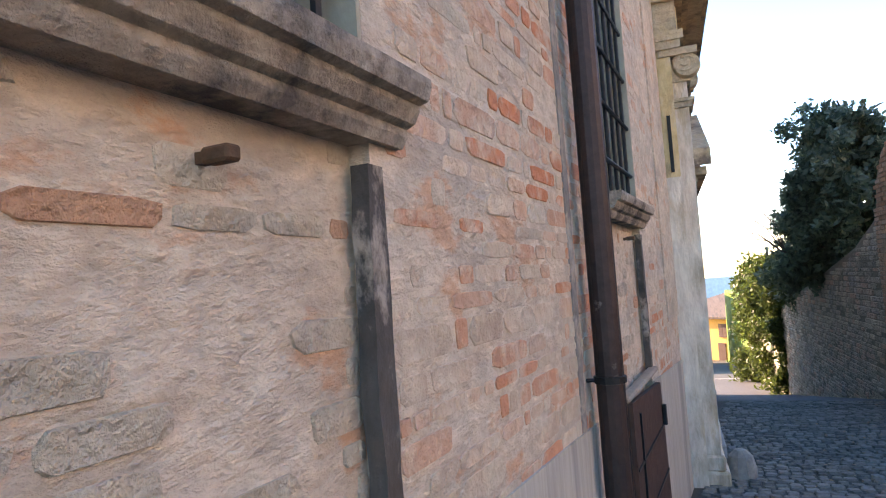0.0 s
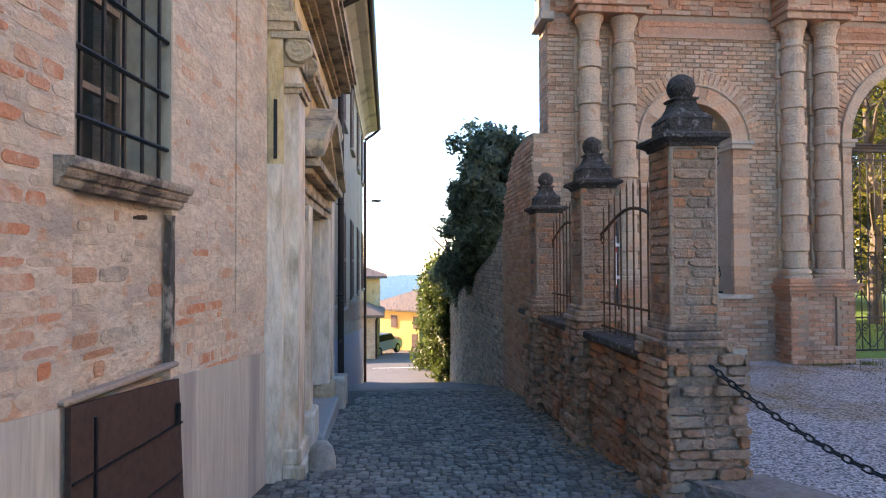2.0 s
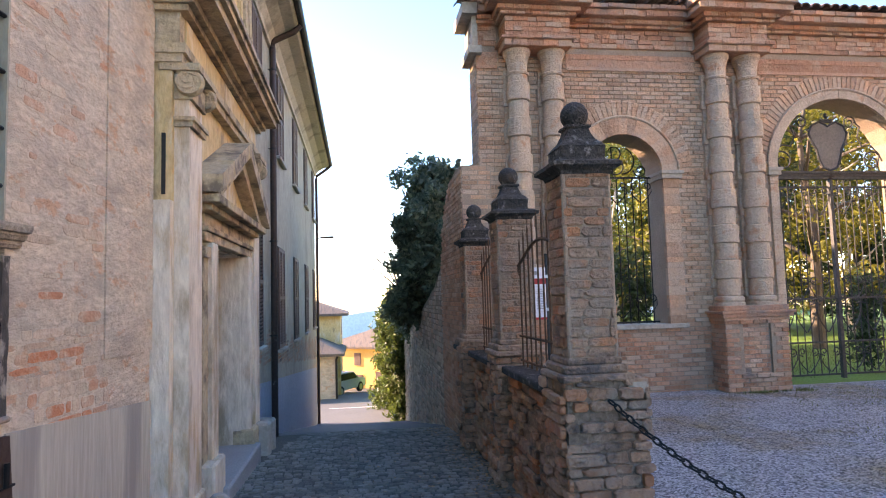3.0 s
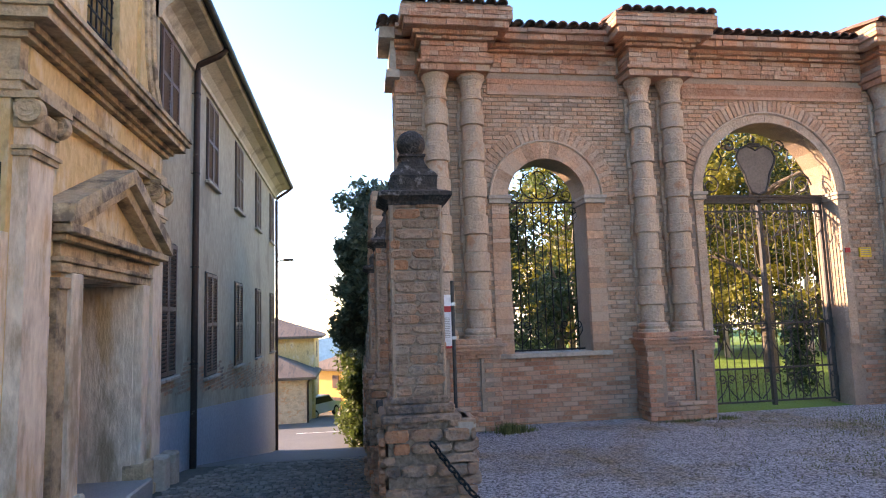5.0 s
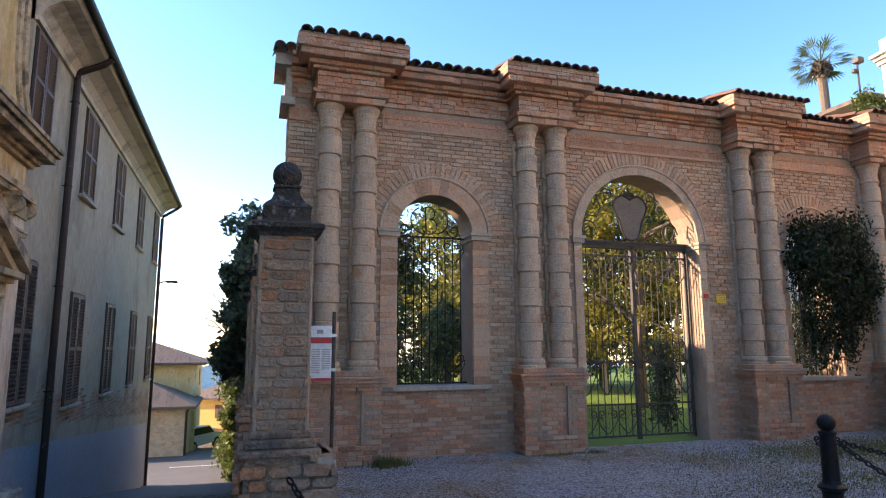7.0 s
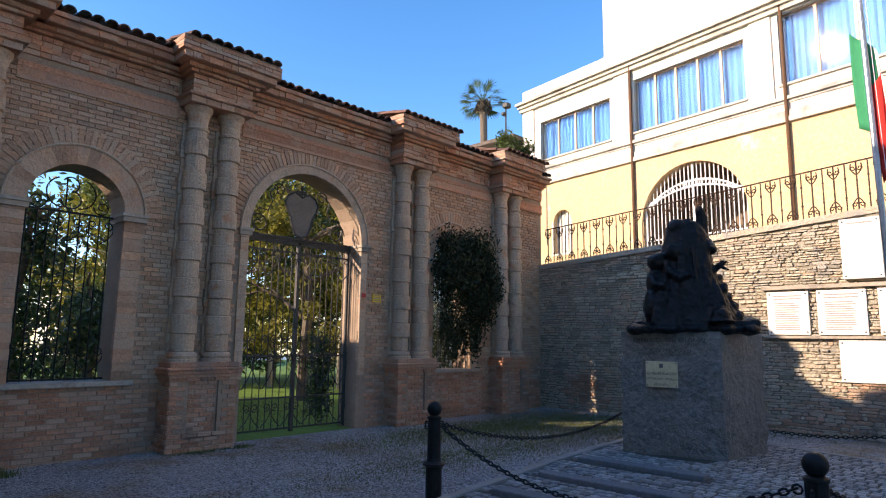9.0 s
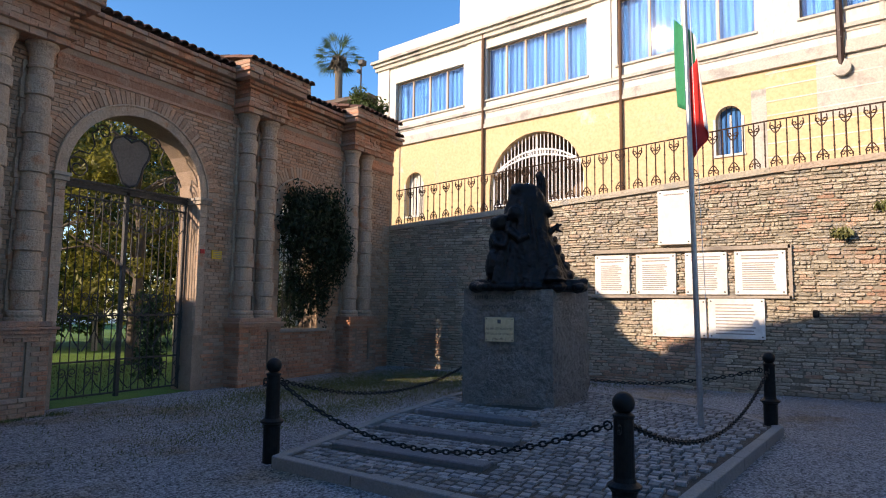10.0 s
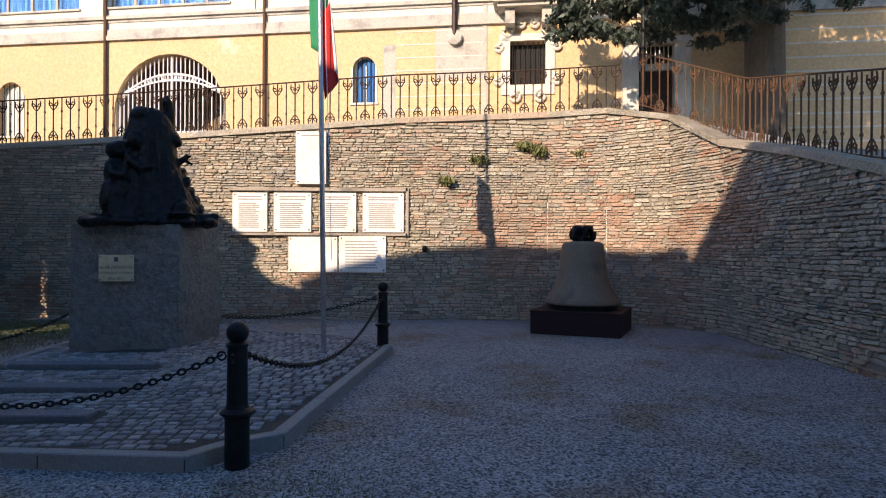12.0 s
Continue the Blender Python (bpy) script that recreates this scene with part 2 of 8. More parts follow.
GREEN_CLOTH = material("green_cloth", (0.02, 0.22, 0.10), (0.03, 0.27, 0.13), rough=0.9, large=3, fine=60, bump=0.05)
WHITE_CLOTH = material("white_cloth", (0.74, 0.74, 0.74), (0.80, 0.80, 0.80), rough=0.9, large=3, fine=60, bump=0.05)
RED_CLOTH = material("red_cloth", (0.60, 0.03, 0.025), (0.68, 0.05, 0.04), rough=0.9, large=3, fine=60, bump=0.05)
SIGN_WHITE = material("sign_white", (0.76, 0.76, 0.75), (0.80, 0.80, 0.79), rough=0.5, large=2, bump=0)
SIGN_RED = material("sign_red", (0.55, 0.04, 0.04), (0.60, 0.06, 0.05), rough=0.5, large=2, bump=0)
SIGN_YELLOW = material("sign_yellow", (0.80, 0.50, 0.03), (0.84, 0.55, 0.05), rough=0.5, large=2, bump=0)
BARK = material("bark", (0.10, 0.08, 0.06), (0.17, 0.14, 0.11), large=4, fine=25, bump=0.9, stretch=(1, 1, 0.3))
# near-black colour standing in for the shade inside openings
DARK = material("unlit_depth", (0.02, 0.019, 0.018), (0.035, 0.033, 0.03), large=1, bump=0)
CURTAIN = material("blue_curtain", (0.018, 0.10, 0.30), (0.05, 0.20, 0.46), rough=0.8, large=2.2, fine=5, bump=0.6, stretch=(4, 4, 0.2))
WINDOW_ALU = material("window_aluminium", (0.30, 0.21, 0.15), (0.36, 0.26, 0.19), rough=0.5, metal=0.3, large=2, bump=0)
WOOD = material("old_wood", (0.20, 0.14, 0.10), (0.28, 0.21, 0.15), large=2, fine=20, bump=0.3, stretch=(4, 4, 0.4))
# distance haze is mixed into this pale blue
HILL = material("far_hill", (0.50, 0.57, 0.61), (0.55, 0.62, 0.66), rough=1, large=0.02, fine=0.3, bump=0)
TREE_FAR = material("far_field", (0.12, 0.15, 0.07), (0.18, 0.20, 0.09), rough=1, large=0.03, fine=0.5, bump=0)
CAR_PAINT = material("white_car_paint", (0.70, 0.70, 0.70), (0.74, 0.74, 0.74), rough=0.25, large=1, bump=0, spec=0.5)
TYRE = material("tyre_rubber", (0.02, 0.02, 0.02), (0.03, 0.03, 0.03), large=5, bump=0.2)


def leaf_material(name, c1, c2, light=0.35):
    m = material(name, c1, c2, rough=0.5, large=0.9, fine=6, bump=0, piece=0.45, spec=0.4)
    n, l = m.node_tree.nodes, m.node_tree.links
    b, o = n["Principled BSDF"], n["Material Output"]
    tr = n.new("ShaderNodeBsdfTranslucent")
    l.new(b.inputs["Base Color"].links[0].from_socket, tr.inputs[0])
    ms = n.new("ShaderNodeMixShader")
    ms.inputs[0].default_value = light
    l.new(b.outputs[0], ms.inputs[1])
    l.new(tr.outputs[0], ms.inputs[2])
    l.new(ms.outputs[0], o.inputs[0])
    return m


LEAF_DARK = leaf_material("dark_leaf", (0.032, 0.062, 0.030), (0.085, 0.135, 0.055), 0.35)
LEAF = leaf_material("green_leaf", (0.05, 0.085, 0.02), (0.11, 0.15, 0.035), 0.4)
LEAF_YELLOW = leaf_material("autumn_leaf", (0.12, 0.13, 0.02), (0.24, 0.22, 0.04), 0.5)
LEAF_IVY = leaf_material("ivy_leaf", (0.014, 0.026, 0.010), (0.034, 0.052, 0.02), 0.2)
DRY = leaf_material("dry_grass", (0.15, 0.17, 0.06), (0.27, 0.27, 0.11), 0.3)
LEAF_LAUREL = leaf_material("laurel_leaf", (0.085, 0.13, 0.085), (0.18, 0.24, 0.15), 0.5)
LEAF_CEDAR = leaf_material("cedar_needle", (0.05, 0.08, 0.06), (0.10, 0.13, 0.10), 0.25)


def glass(name, tint=(0.8, 0.88, 0.95)):
    m = bpy.data.materials.new(name)
    m.use_nodes = True
    b = m.node_tree.nodes["Principled BSDF"]
    b.inputs["Base Color"].default_value = (*tint, 1)
    b.inputs["Transmission Weight"].default_value, b.inputs["Roughness"].default_value, b.inputs["IOR"].default_value = 1.0, 0.02, 1.45
    return m


GLASS = glass("window_glass")


# ---- mesh helpers ----
def link(name, me, mat, parent=None, label=""):
    ob = new(name, me)
    if mat and not me.materials:
        me.materials.append(mat)
    if parent:
        ob.parent = parent
    if label:
        ob["label"] = label
    return ob


def part(name, bm, mat, parent=None, label="", smooth=False):
    me = bpy.data.meshes.new(name)
    bmesh.ops.recalc_face_normals(bm, faces=bm.faces)
    bm.to_mesh(me)
    bm.free()
    if smooth:
        me.polygons.foreach_set("use_smooth", [True] * len(me.polygons))
    return link(name, me, mat, parent, label)


def thing(name, label, category, group="", kind=""):
    """An empty at the world's origin that parents the parts of a thing."""
    return tagged(new(name), label, category, group, kind)


def box(bm, x0, x1, y0, y1, z0, z1, m=None, bevel=0.0):
    vs = [Vector((x, y, z)) for x in (x0, x1) for y in (y0, y1) for z in (z0, z1)]
    if m:
        vs = [m @ v for v in vs]
    v = [bm.verts.new(c) for c in vs]
    fs = [bm.faces.new([v[i] for i in f]) for f in ((0, 1, 3, 2), (4, 6, 7, 5), (0, 4, 5, 1), (2, 3, 7, 6), (0, 2, 6, 4), (1, 5, 7, 3))]
    if bevel:
        es = {e for f in fs for e in f.edges}
        bmesh.ops.bevel(bm, geom=list(es), offset=bevel, segments=1, affect="EDGES")
    return bm


def boxes(*args, m=None, bevel=0.0):
    bm = bmesh.new()
    for a in args:
        box(bm, *a, m=m, bevel=bevel)
    return bm


def prism(bm, poly, place, depth):
    """A flat outline in (u, v), set in space by place(u, v, w), drawn out from w = depth[0] to depth[1]."""
    a = [bm.verts.new(place(u, v, depth[0])) for u, v in poly]
    b = [bm.verts.new(place(u, v, depth[1])) for u, v in poly]
    k = len(poly)
    bm.faces.new(a)
    bm.faces.new(list(reversed(b)))
    for i in range(k):
        bm.faces.new((a[i], b[i], b[(i + 1) % k], a[(i + 1) % k]))
    return bm


def lathe(bm, profile, cx=0, cy=0, cz=0, seg=20, m=None):
    """A turned shape from (radius, height) pairs."""
    rings = []
    for r, z in profile:
        ring = []
        for i in range(seg):
            a = 2 * math.pi * i / seg
            c = Vector((cx + r * math.cos(a), cy + r * math.sin(a), cz + z))
            ring.append(bm.verts.new(m @ c if m else c))
        rings.append(ring)
    for a, b in zip(rings, rings[1:]):
        for i in range(seg):
            bm.faces.new((a[i], a[(i + 1) % seg], b[(i + 1) % seg], b[i]))
    for ring in (rings[0], rings[-1]):
        bm.faces.new(ring)
    return bm


def tube(bm, pts, r, seg=6, r2=None):
    """A round bar along a line of points, tapering from r to r2."""
    pts = [Vector(p) for p in pts]
    rings = []
    for i, p in enumerate(pts):
        d = (pts[min(i + 1, len(pts) - 1)] - pts[max(i - 1, 0)]).normalized()
        side = d.cross(Vector((0, 0, 1)) if abs(d.z) < 0.9 else Vector((0, 1, 0))).normalized()
        up = side.cross(d)
        rr = r if r2 is None else r + (r2 - r) * i / max(1, len(pts) - 1)
        rings.append([bm.verts.new(p + (side * math.cos(2 * math.pi * k / seg) + up * math.sin(2 * math.pi * k / seg)) * rr) for k in range(seg)])
    for a, b in zip(rings, rings[1:]):
        for k in range(seg):
            bm.faces.new((a[k], a[(k + 1) % seg], b[(k + 1) % seg], b[k]))
    bm.faces.new(rings[0])
    bm.faces.new(list(reversed(rings[-1])))
    return bm


def arc(cx, cy, r, a0, a1, n=10):
    return [(cx + r * math.cos(radians(a0 + (a1 - a0) * i / n)), cy + r * math.sin(radians(a0 + (a1 - a0) * i / n))) for i in range(n + 1)]


def scroll(cx, cy, r, a0, turns=1.3, n=16, shrink=0.25):
    """A flat spiral, from its outer end inwards."""
    return [(cx + r * (1 - (1 - shrink) * i / n) * math.cos(radians(a0) + turns * 2 * math.pi * i / n),
             cy + r * (1 - (1 - shrink) * i / n) * math.sin(radians(a0) + turns * 2 * math.pi * i / n)) for i in range(n + 1)]


UNIT = {}
WORN = ("weathered_brick", "wall_stone", "old_wall_brick", "smeared_brick", "smeared_niche_brick", "cobble")


def outline(rnd, worn):
    """The front outline of a piece of size one: a rectangle, or one with broken, rounded corners."""
    if not worn:
        j = lambda: rnd.uniform(-0.02, 0.02)
        return [(-0.5 + j(), -0.5 + j()), (0.5 + j(), -0.5 + j()), (0.5 + j(), 0.5 + j()), (-0.5 + j(), 0.5 + j())]
    out = []
    for sx, sz in ((-1, -1), (1, -1), (1, 1), (-1, 1)):
        cx, cz = rnd.uniform(0.05, 0.22), rnd.uniform(0.10, 0.36)
        e = rnd.uniform(-0.03, 0.04)
        two = [(sx * (0.5 + e), sz * (0.5 - cz)), (sx * (0.5 - cx), sz * (0.5 + e))]
        out += two if sx * sz > 0 else two[::-1]
    return out


def piece_rings(rnd, worn):
    """Three rings of a piece, back to front, as (x, y, z) from -0.5 to 0.5; the front looks along -y."""
    o = outline(rnd, worn)
    ez = 0.82 if worn else 0.86
    return [[(x, y, z) for x, z in o] for y in (0.5,)] + [[(x, -0.2, z) for x, z in o], [(x * 0.94, -0.5, z * ez) for x, z in o]]


def ring_faces(k, n):
    return [tuple(k + 2 * n + i for i in range(n))] + [(k + a * n + i, k + a * n + (i + 1) % n, k + (a + 1) * n + (i + 1) % n, k + (a + 1) * n + i) for a in (0, 1) for i in range(n)]


def unit_piece(name, mat, variant):
    """A block of size one with eased front edges, for bricks and stones."""
    key = (name, mat.name, variant)
    if key not in UNIT:
        rings = piece_rings(random.Random(variant * 7 + 3), mat.name in WORN)
        me = bpy.data.meshes.new(name)
        me.from_pydata([v for ring in rings for v in ring], [], ring_faces(0, len(rings[0])))
        me.materials.append(mat)
        UNIT[key] = me
    return UNIT[key]


def lay(parent, mat, rows, near=None, name="brick", most=300, depth=0.04):
    """Pieces in a wall or pavement. rows: (centre, along, up, out, width, height, proud). The nearest ones to near are single parts, the rest one mesh."""
    rows = list(rows)
    if near is not None:
        near = Vector(near)
        rows.sort(key=lambda r: (r[0] - near).length)
    rnd = random.Random(len(rows))
    for c, u, v, o, w, h, proud in rows[:most]:
        ob = link(name, unit_piece(name, mat, rnd.randrange(9)), None, parent)
        m = Matrix.Identity(4)
        mid = c + o * (proud - depth / 2)
        for i in range(3):
            m[i][0], m[i][1], m[i][2], m[i][3] = u[i] * w, -o[i] * depth, v[i] * h, mid[i]
        ob.matrix_basis = m
    rest = rows[most:]
    if rest:
        verts, faces = [], []
        for c, u, v, o, w, h, proud in rest:
            k = len(verts)
            rings = piece_rings(rnd, mat.name in WORN)
            mid = c + o * (proud - depth / 2)
            for ring in rings:
                verts += [mid + u * (x * w) - o * (y * depth) + v * (z * h) for x, y, z in ring]
            faces += ring_faces(k, len(rings[0]))
        me = bpy.data.meshes.new(name + "work")
        me.from_pydata(verts, [], faces)
        tagged(link(name + "work", me, mat, parent), kind="stuff")


def courses(origin, along, out, width, height, bl, bh, seed=1, joint=0.011, jitter=0.005, keep=None, ragged=0.0, top=None, skip=0.0):
    """Rows of bricks on an upright face, for lay()."""
    rnd = random.Random(seed)
    o, u, n, up = Vector(origin), Vector(along).normalized(), Vector(out).normalized(), Vector((0, 0, 1))
    z, k = 0.0, 0
    while z < height - bh * 0.4:
        h = bh * (1 + rnd.uniform(-ragged, ragged))
        h = min(h, height - z)
        a = -bl * (0.5 if k % 2 else 0.0) - (rnd.random() * bl if ragged else 0)
        while a < width:
            w = bl * (1 + rnd.uniform(-0.04, 0.04) + rnd.uniform(-2.2, 1.6) * ragged)
            w = max(w, bl * 0.3)
            a0, a1 = max(0, a), min(width, a + w)
            a += w
            if a1 - a0 < 0.03 or rnd.random() < skip:
                continue
            if top and z + h > top((a0 + a1) / 2):
                continue
            if keep and not keep(a0, a1, z, z + h):
                continue
            yield (o + u * ((a0 + a1) / 2) + up * (z + h / 2), u, up, n, a1 - a0 - joint, h - joint, rnd.uniform(-jitter, jitter) + 0.004)
        z += h
        k += 1


def leaves(name, spots, size, mat, parent, seed=1, flat=0.0):
    """A crown of many small leaves round spots (centre, radius, count); each leaf is a folded diamond."""
    rs = np.random.RandomState(seed)
    total = sum(s[2] for s in spots)
    cen = np.concatenate([np.tile(np.array(s[0], float), (s[2], 1)) for s in spots])
    rad = np.concatenate([np.tile(np.array(s[1], float).reshape(1, -1) * np.ones((1, 3)), (s[2], 1)) for s in spots])
    d = rs.normal(size=(total, 3))
    d /= np.linalg.norm(d, axis=1)[:, None]
    p = cen + d * rad * (rs.rand(total, 1) ** 0.45) * (0.75 + 0.4 * rs.rand(total, 1))
    a = rs.normal(size=(total, 3))
    a[:, 2] -= flat
    a /= np.linalg.norm(a, axis=1)[:, None]
    b = np.cross(a, rs.normal(size=(total, 3)))
    b /= np.linalg.norm(b, axis=1)[:, None]
    s = size * (0.6 + 0.8 * rs.rand(total, 1))
    v = np.stack([p - a * s, p + b * s * 0.42, p + a * s, p - b * s * 0.42], 1).reshape(-1, 3)
    f = np.arange(total * 4).reshape(-1, 4)
    me = bpy.data.meshes.new(name)
    me.from_pydata(v.tolist(), [], f.tolist())
    return link(name, me, mat, parent)


# ---- ground ----
STREET = ((-60, 2.0), (-8, 0.25), (0, 0.0), (5.5, -0.22), (7.5, -0.36), (9.5, -0.44), (11, -0.60), (12, -0.74), (22.4, -2.62), (30, -3.4), (38, -4.0), (50, -5.4), (60, -6.1), (90, -10), (200, -40), (900, -90))


def street_z(y):
    for (a, za), (b, zb) in zip(STREET, STREET[1:]):
        if y <= b:
            return za + (zb - za) * max(0, y - a) / (b - a)
    return STREET[-1][1]


def ground_z(x, y):
    s = street_z(y)
    plaza = 0.0 if y < 45 else s
    if y < 4.9:
        k = min(1, max(0, (x - 2.6) / 1.0))
    else:
        k = 0.0 if x <= 3.16 else 1.0
    return s + (plaza - s) * k


xs = [-900, -300, -120, -60, -30, -12, -5, -2, -0.8, 0, 0.8, 1.6, 2.2, 2.6, 2.9, 3.15, 3.2, 3.4, 3.8, 5, 8, 12, 16, 20, 26, 40, 70, 150, 400, 900]
ys = [-300, -120, -60, -30, -15, -8, -4, 0, 2, 4, 4.88, 4.92, 5.5, 6.5, 7.5, 8.5, 9.5, 10.0, 11, 12, 14, 17, 20, 22.4, 26, 30, 34, 38, 44, 46, 60, 90, 140, 200, 400, 900]
bm = bmesh.new()
grid = [[bm.verts.new((x, y, ground_z(x, y))) for x in xs] for y in ys]
for j in range(len(ys) - 1):
    for i in range(len(xs) - 1):
        f = bm.faces.new((grid[j][i], grid[j][i + 1], grid[j + 1][i + 1], grid[j + 1][i]))
        x, y = (xs[i] + xs[i + 1]) / 2, (ys[j] + ys[j + 1]) / 2
        f.material_index = 2 if y > 60 else 0 if (x > 3.1 and y < 10) else 1 if x > 3.1 else 3
ground = part("ground", bm, GRAVEL)
for m in (GRASS, TREE_FAR, COBBLE_BED):
    ground.data.materials.append(m)
tagged(ground, "grey gravel square, lawn and sloping street bed", "ground", kind="structure")

# road of asphalt below the cobbles
bm = bmesh.new()
rows = []
for y in (11.6, 12, 14, 16, 18, 20, 22.4, 26, 30, 34, 38, 43, 50):
    w = 3.15 if y < 24 else 3.0
    rows.append([bm.verts.new((x, y, street_z(y) + 0.012)) for x in ((-0.3 if y < 24 else -3), 1.5, w + (0 if y < 36 else 3))])
for a, b in zip(rows, rows[1:]):
    for i in range(2):
        bm.faces.new((a[i], a[i + 1], b[i + 1], b[i]))
road = tagged(part("road", bm, ASPHALT), "blue-grey asphalt road running downhill", "road", kind="structure")
bm = bmesh.new()
for y0, y1 in ((30.2, 30.32),):
    v = [bm.verts.new((x, y, street_z(y) + 0.018)) for x, y in ((0.2, y0), (3.0, y0), (3.0, y1), (0.2, y1))]
    bm.faces.new(v)
part("road_marking", bm, SIGN_WHITE, road, "worn white line across the road")


# ---- arch wall ----
WY, WB = 9.95, 10.5
OPEN = ((5.20, 6.45, 1.05, 3.45), (8.46, 10.89, -0.2, 3.50), (12.93, 14.18, 1.05, 3.45))
PIERS = (4.37, 7.66, 12.13, 15.42)


def in_opening(x0, x1, z0, z1, pad=0.0):
    for a, b, lo, sp in OPEN:
        r, c = (b - a) / 2 + pad, (a + b) / 2
        for x in (x0, (x0 + x1) / 2, x1):
            for z in (z0, z1):
                if abs(x - c) < r and z > lo and (z < sp or math.hypot(x - c, z - sp) < r):
                    return True
    return False


def arched_wall(bm, x0, x1, z0, z1, y0, y1, openings, n=14):
    """A wall along x with round-headed openings (x from, x to, sill, spring)."""
    cuts = {x0, x1}
    for a, b, lo, sp in openings:
        cuts |= {(a + b) / 2 - (b - a) / 2 * math.cos(math.pi * i / n) for i in range(n + 1)}
    cuts = sorted(cuts)

    def slab(a, b, za, zb, ta, tb):
        if min(ta - za, tb - zb) < -1e-6 or max(ta - za, tb - zb) < 1e-4:
            return
        v = [bm.verts.new(c) for c in ((a, y0, za), (b, y0, zb), (b, y0, tb), (a, y0, ta), (a, y1, za), (b, y1, zb), (b, y1, tb), (a, y1, ta))]
        for f in ((0, 1, 2, 3), (7, 6, 5, 4), (0, 4, 5, 1), (3, 2, 6, 7), (0, 3, 7, 4), (1, 5, 6, 2)):
            bm.faces.new([v[i] for i in f])

    for a, b in zip(cuts, cuts[1:]):
        mid = (a + b) / 2
        hole = next((o for o in openings if o[0] < mid < o[1]), None)
        if not hole:
            slab(a, b, z0, z0, z1, z1)
            continue
        c, r, lo, sp = (hole[0] + hole[1]) / 2, (hole[1] - hole[0]) / 2, hole[2], hole[3]
        h = lambda x: sp + math.sqrt(max(0, r * r - (x - c) ** 2))
        if lo > z0:
            slab(a, b, z0, z0, lo, lo)
        slab(a, b, h(a), h(b), z1, z1)
    return bm


bm = arched_wall(bmesh.new(), 3.48, 17.1, -0.3, 6.05, WY + 0.012, WB, OPEN)
arch_wall = tagged(part("wall_arches", bm, MORTAR), "monumental brick garden wall with three arches and paired columns", "wall", kind="structure")

ring_rows = []
rough = random.Random(12)
for n, (a, b, lo, sp) in enumerate(OPEN):
    c, r = (a + b) / 2, (b - a) / 2
    wide = 0.15 if n == 1 else 0.27
    # plain band round the opening, proud of the wall
    bm = bmesh.new()
    pts = [(r, lo)] + [(r, sp)]
    for side in (-1, 1):
        xa, xb = sorted((c + side * r, c + side * (r + wide)))
        z = max(lo, 0) + (1.0 if n == 1 else 0.0)
        while z < sp - 0.10:
            h = min(rough.uniform(0.06, 0.20), sp - 0.09 - z)
            e = rough.uniform(-0.006, 0.006)
            box(bm, xa + e, xb + rough.uniform(-0.006, 0.006), WY - 0.03 + e, WY + 0.05, z, z + h - 0.005)
            z += h
    k = int(math.pi * (r + wide) / 0.16)
    for i in range(k):
        a0, a1 = math.pi * i / k, math.pi * (i + 1) / k
        prism(bm, [(c + q * math.cos(t), sp + q * math.sin(t)) for q, t in ((r, a0), (r + wide, a0), (r + wide, a1), (r, a1))],
              lambda u, v, w: (u, w, v), (WY - 0.03 + rough.uniform(-0.006, 0.006), WY + 0.05))
    part("archivolt", bm, COLUMN if n == 1 else BRICK, arch_wall, "plastered brick band round the arch")
    bm = bmesh.new()
    for side in (-1, 1):
        xa, xb = sorted((c + side * (r - 0.03), c + side * (r + wide + 0.04)))
        box(bm, xa, xb, WY - 0.07, WB - 0.05, sp - 0.09, sp - 0.02)
        box(bm, xa - 0.02, xb + 0.02, WY - 0.10, WB - 0.05, sp - 0.02, sp + 0.03)
    part("impost", bm, STONE_TRIM, arch_wall)
    hood = [(c + (r + wide + 0.012) * math.cos(math.pi * i / 28), WY - 0.035, sp + (r + wide + 0.012) * math.sin(math.pi * i / 28)) for i in range(29)]
    part("hood_moulding", tube(bmesh.new(), hood, 0.022, 6), COLUMN, arch_wall)
    # radiating bricks
    k = int(math.pi * (r + wide + 0.16) / 0.085)
    for i in range(k):
        t = math.pi * (i + 0.5) / k
        o = Vector((math.cos(t), 0, math.sin(t)))
        ring_rows.append((Vector((c, WY, sp)) + o * (r + wide + 0.15), Vector((-o.z, 0, o.x)), o, Vector((0, -1, 0)), 0.07, 0.26, 0.012))
    if n != 1:
        part("arch_sill", boxes((a - 0.3, b + 0.3, WY - 0.06, WB, lo - 0.07, lo + 0.004), bevel=0.01), STONE_TRIM, arch_wall)

# moulded entablature, which steps out over the piers
def entablature(bm, x0, x1, y, lo, hi, returns):
    steps = ((0.00, 5.32, 5.42), (0.05, 5.42, 5.47), (-0.02, 5.47, 5.78), (0.06, 5.78, 5.83), (0.12, 5.83, 5.90), (0.26, 5.90, 6.0), (0.31, 6.0, 6.19 if returns else 6.07))
    for d, z0, z1 in steps:
        if z1 < lo or z0 > hi:
            continue
        e = d if returns else 0
        k = max(1, round((z1 - z0) / 0.075))
        for i in range(k):
            za, zb = z0 + (z1 - z0) * i / k, z0 + (z1 - z0) * (i + 1) / k
            x = x0 - e
            while x < x1 + e - 0.01:
                w = rough.choice((0.12, 0.13, 0.235, 0.25))
                xb = x1 + e if x + w > x1 + e - 0.06 else x + w
                if rough.random() > 0.03 or d < 0.2:
                    box(bm, x + 0.003, xb - 0.003, y - d + rough.uniform(-0.008, 0.014), WY + 0.1, za + 0.003 + rough.uniform(0, 0.004), zb - 0.003)
                x = xb
        box(bm, x0 - e + 0.02, x1 + e - 0.02, y - d + 0.025, WY + 0.09, z0, z1)


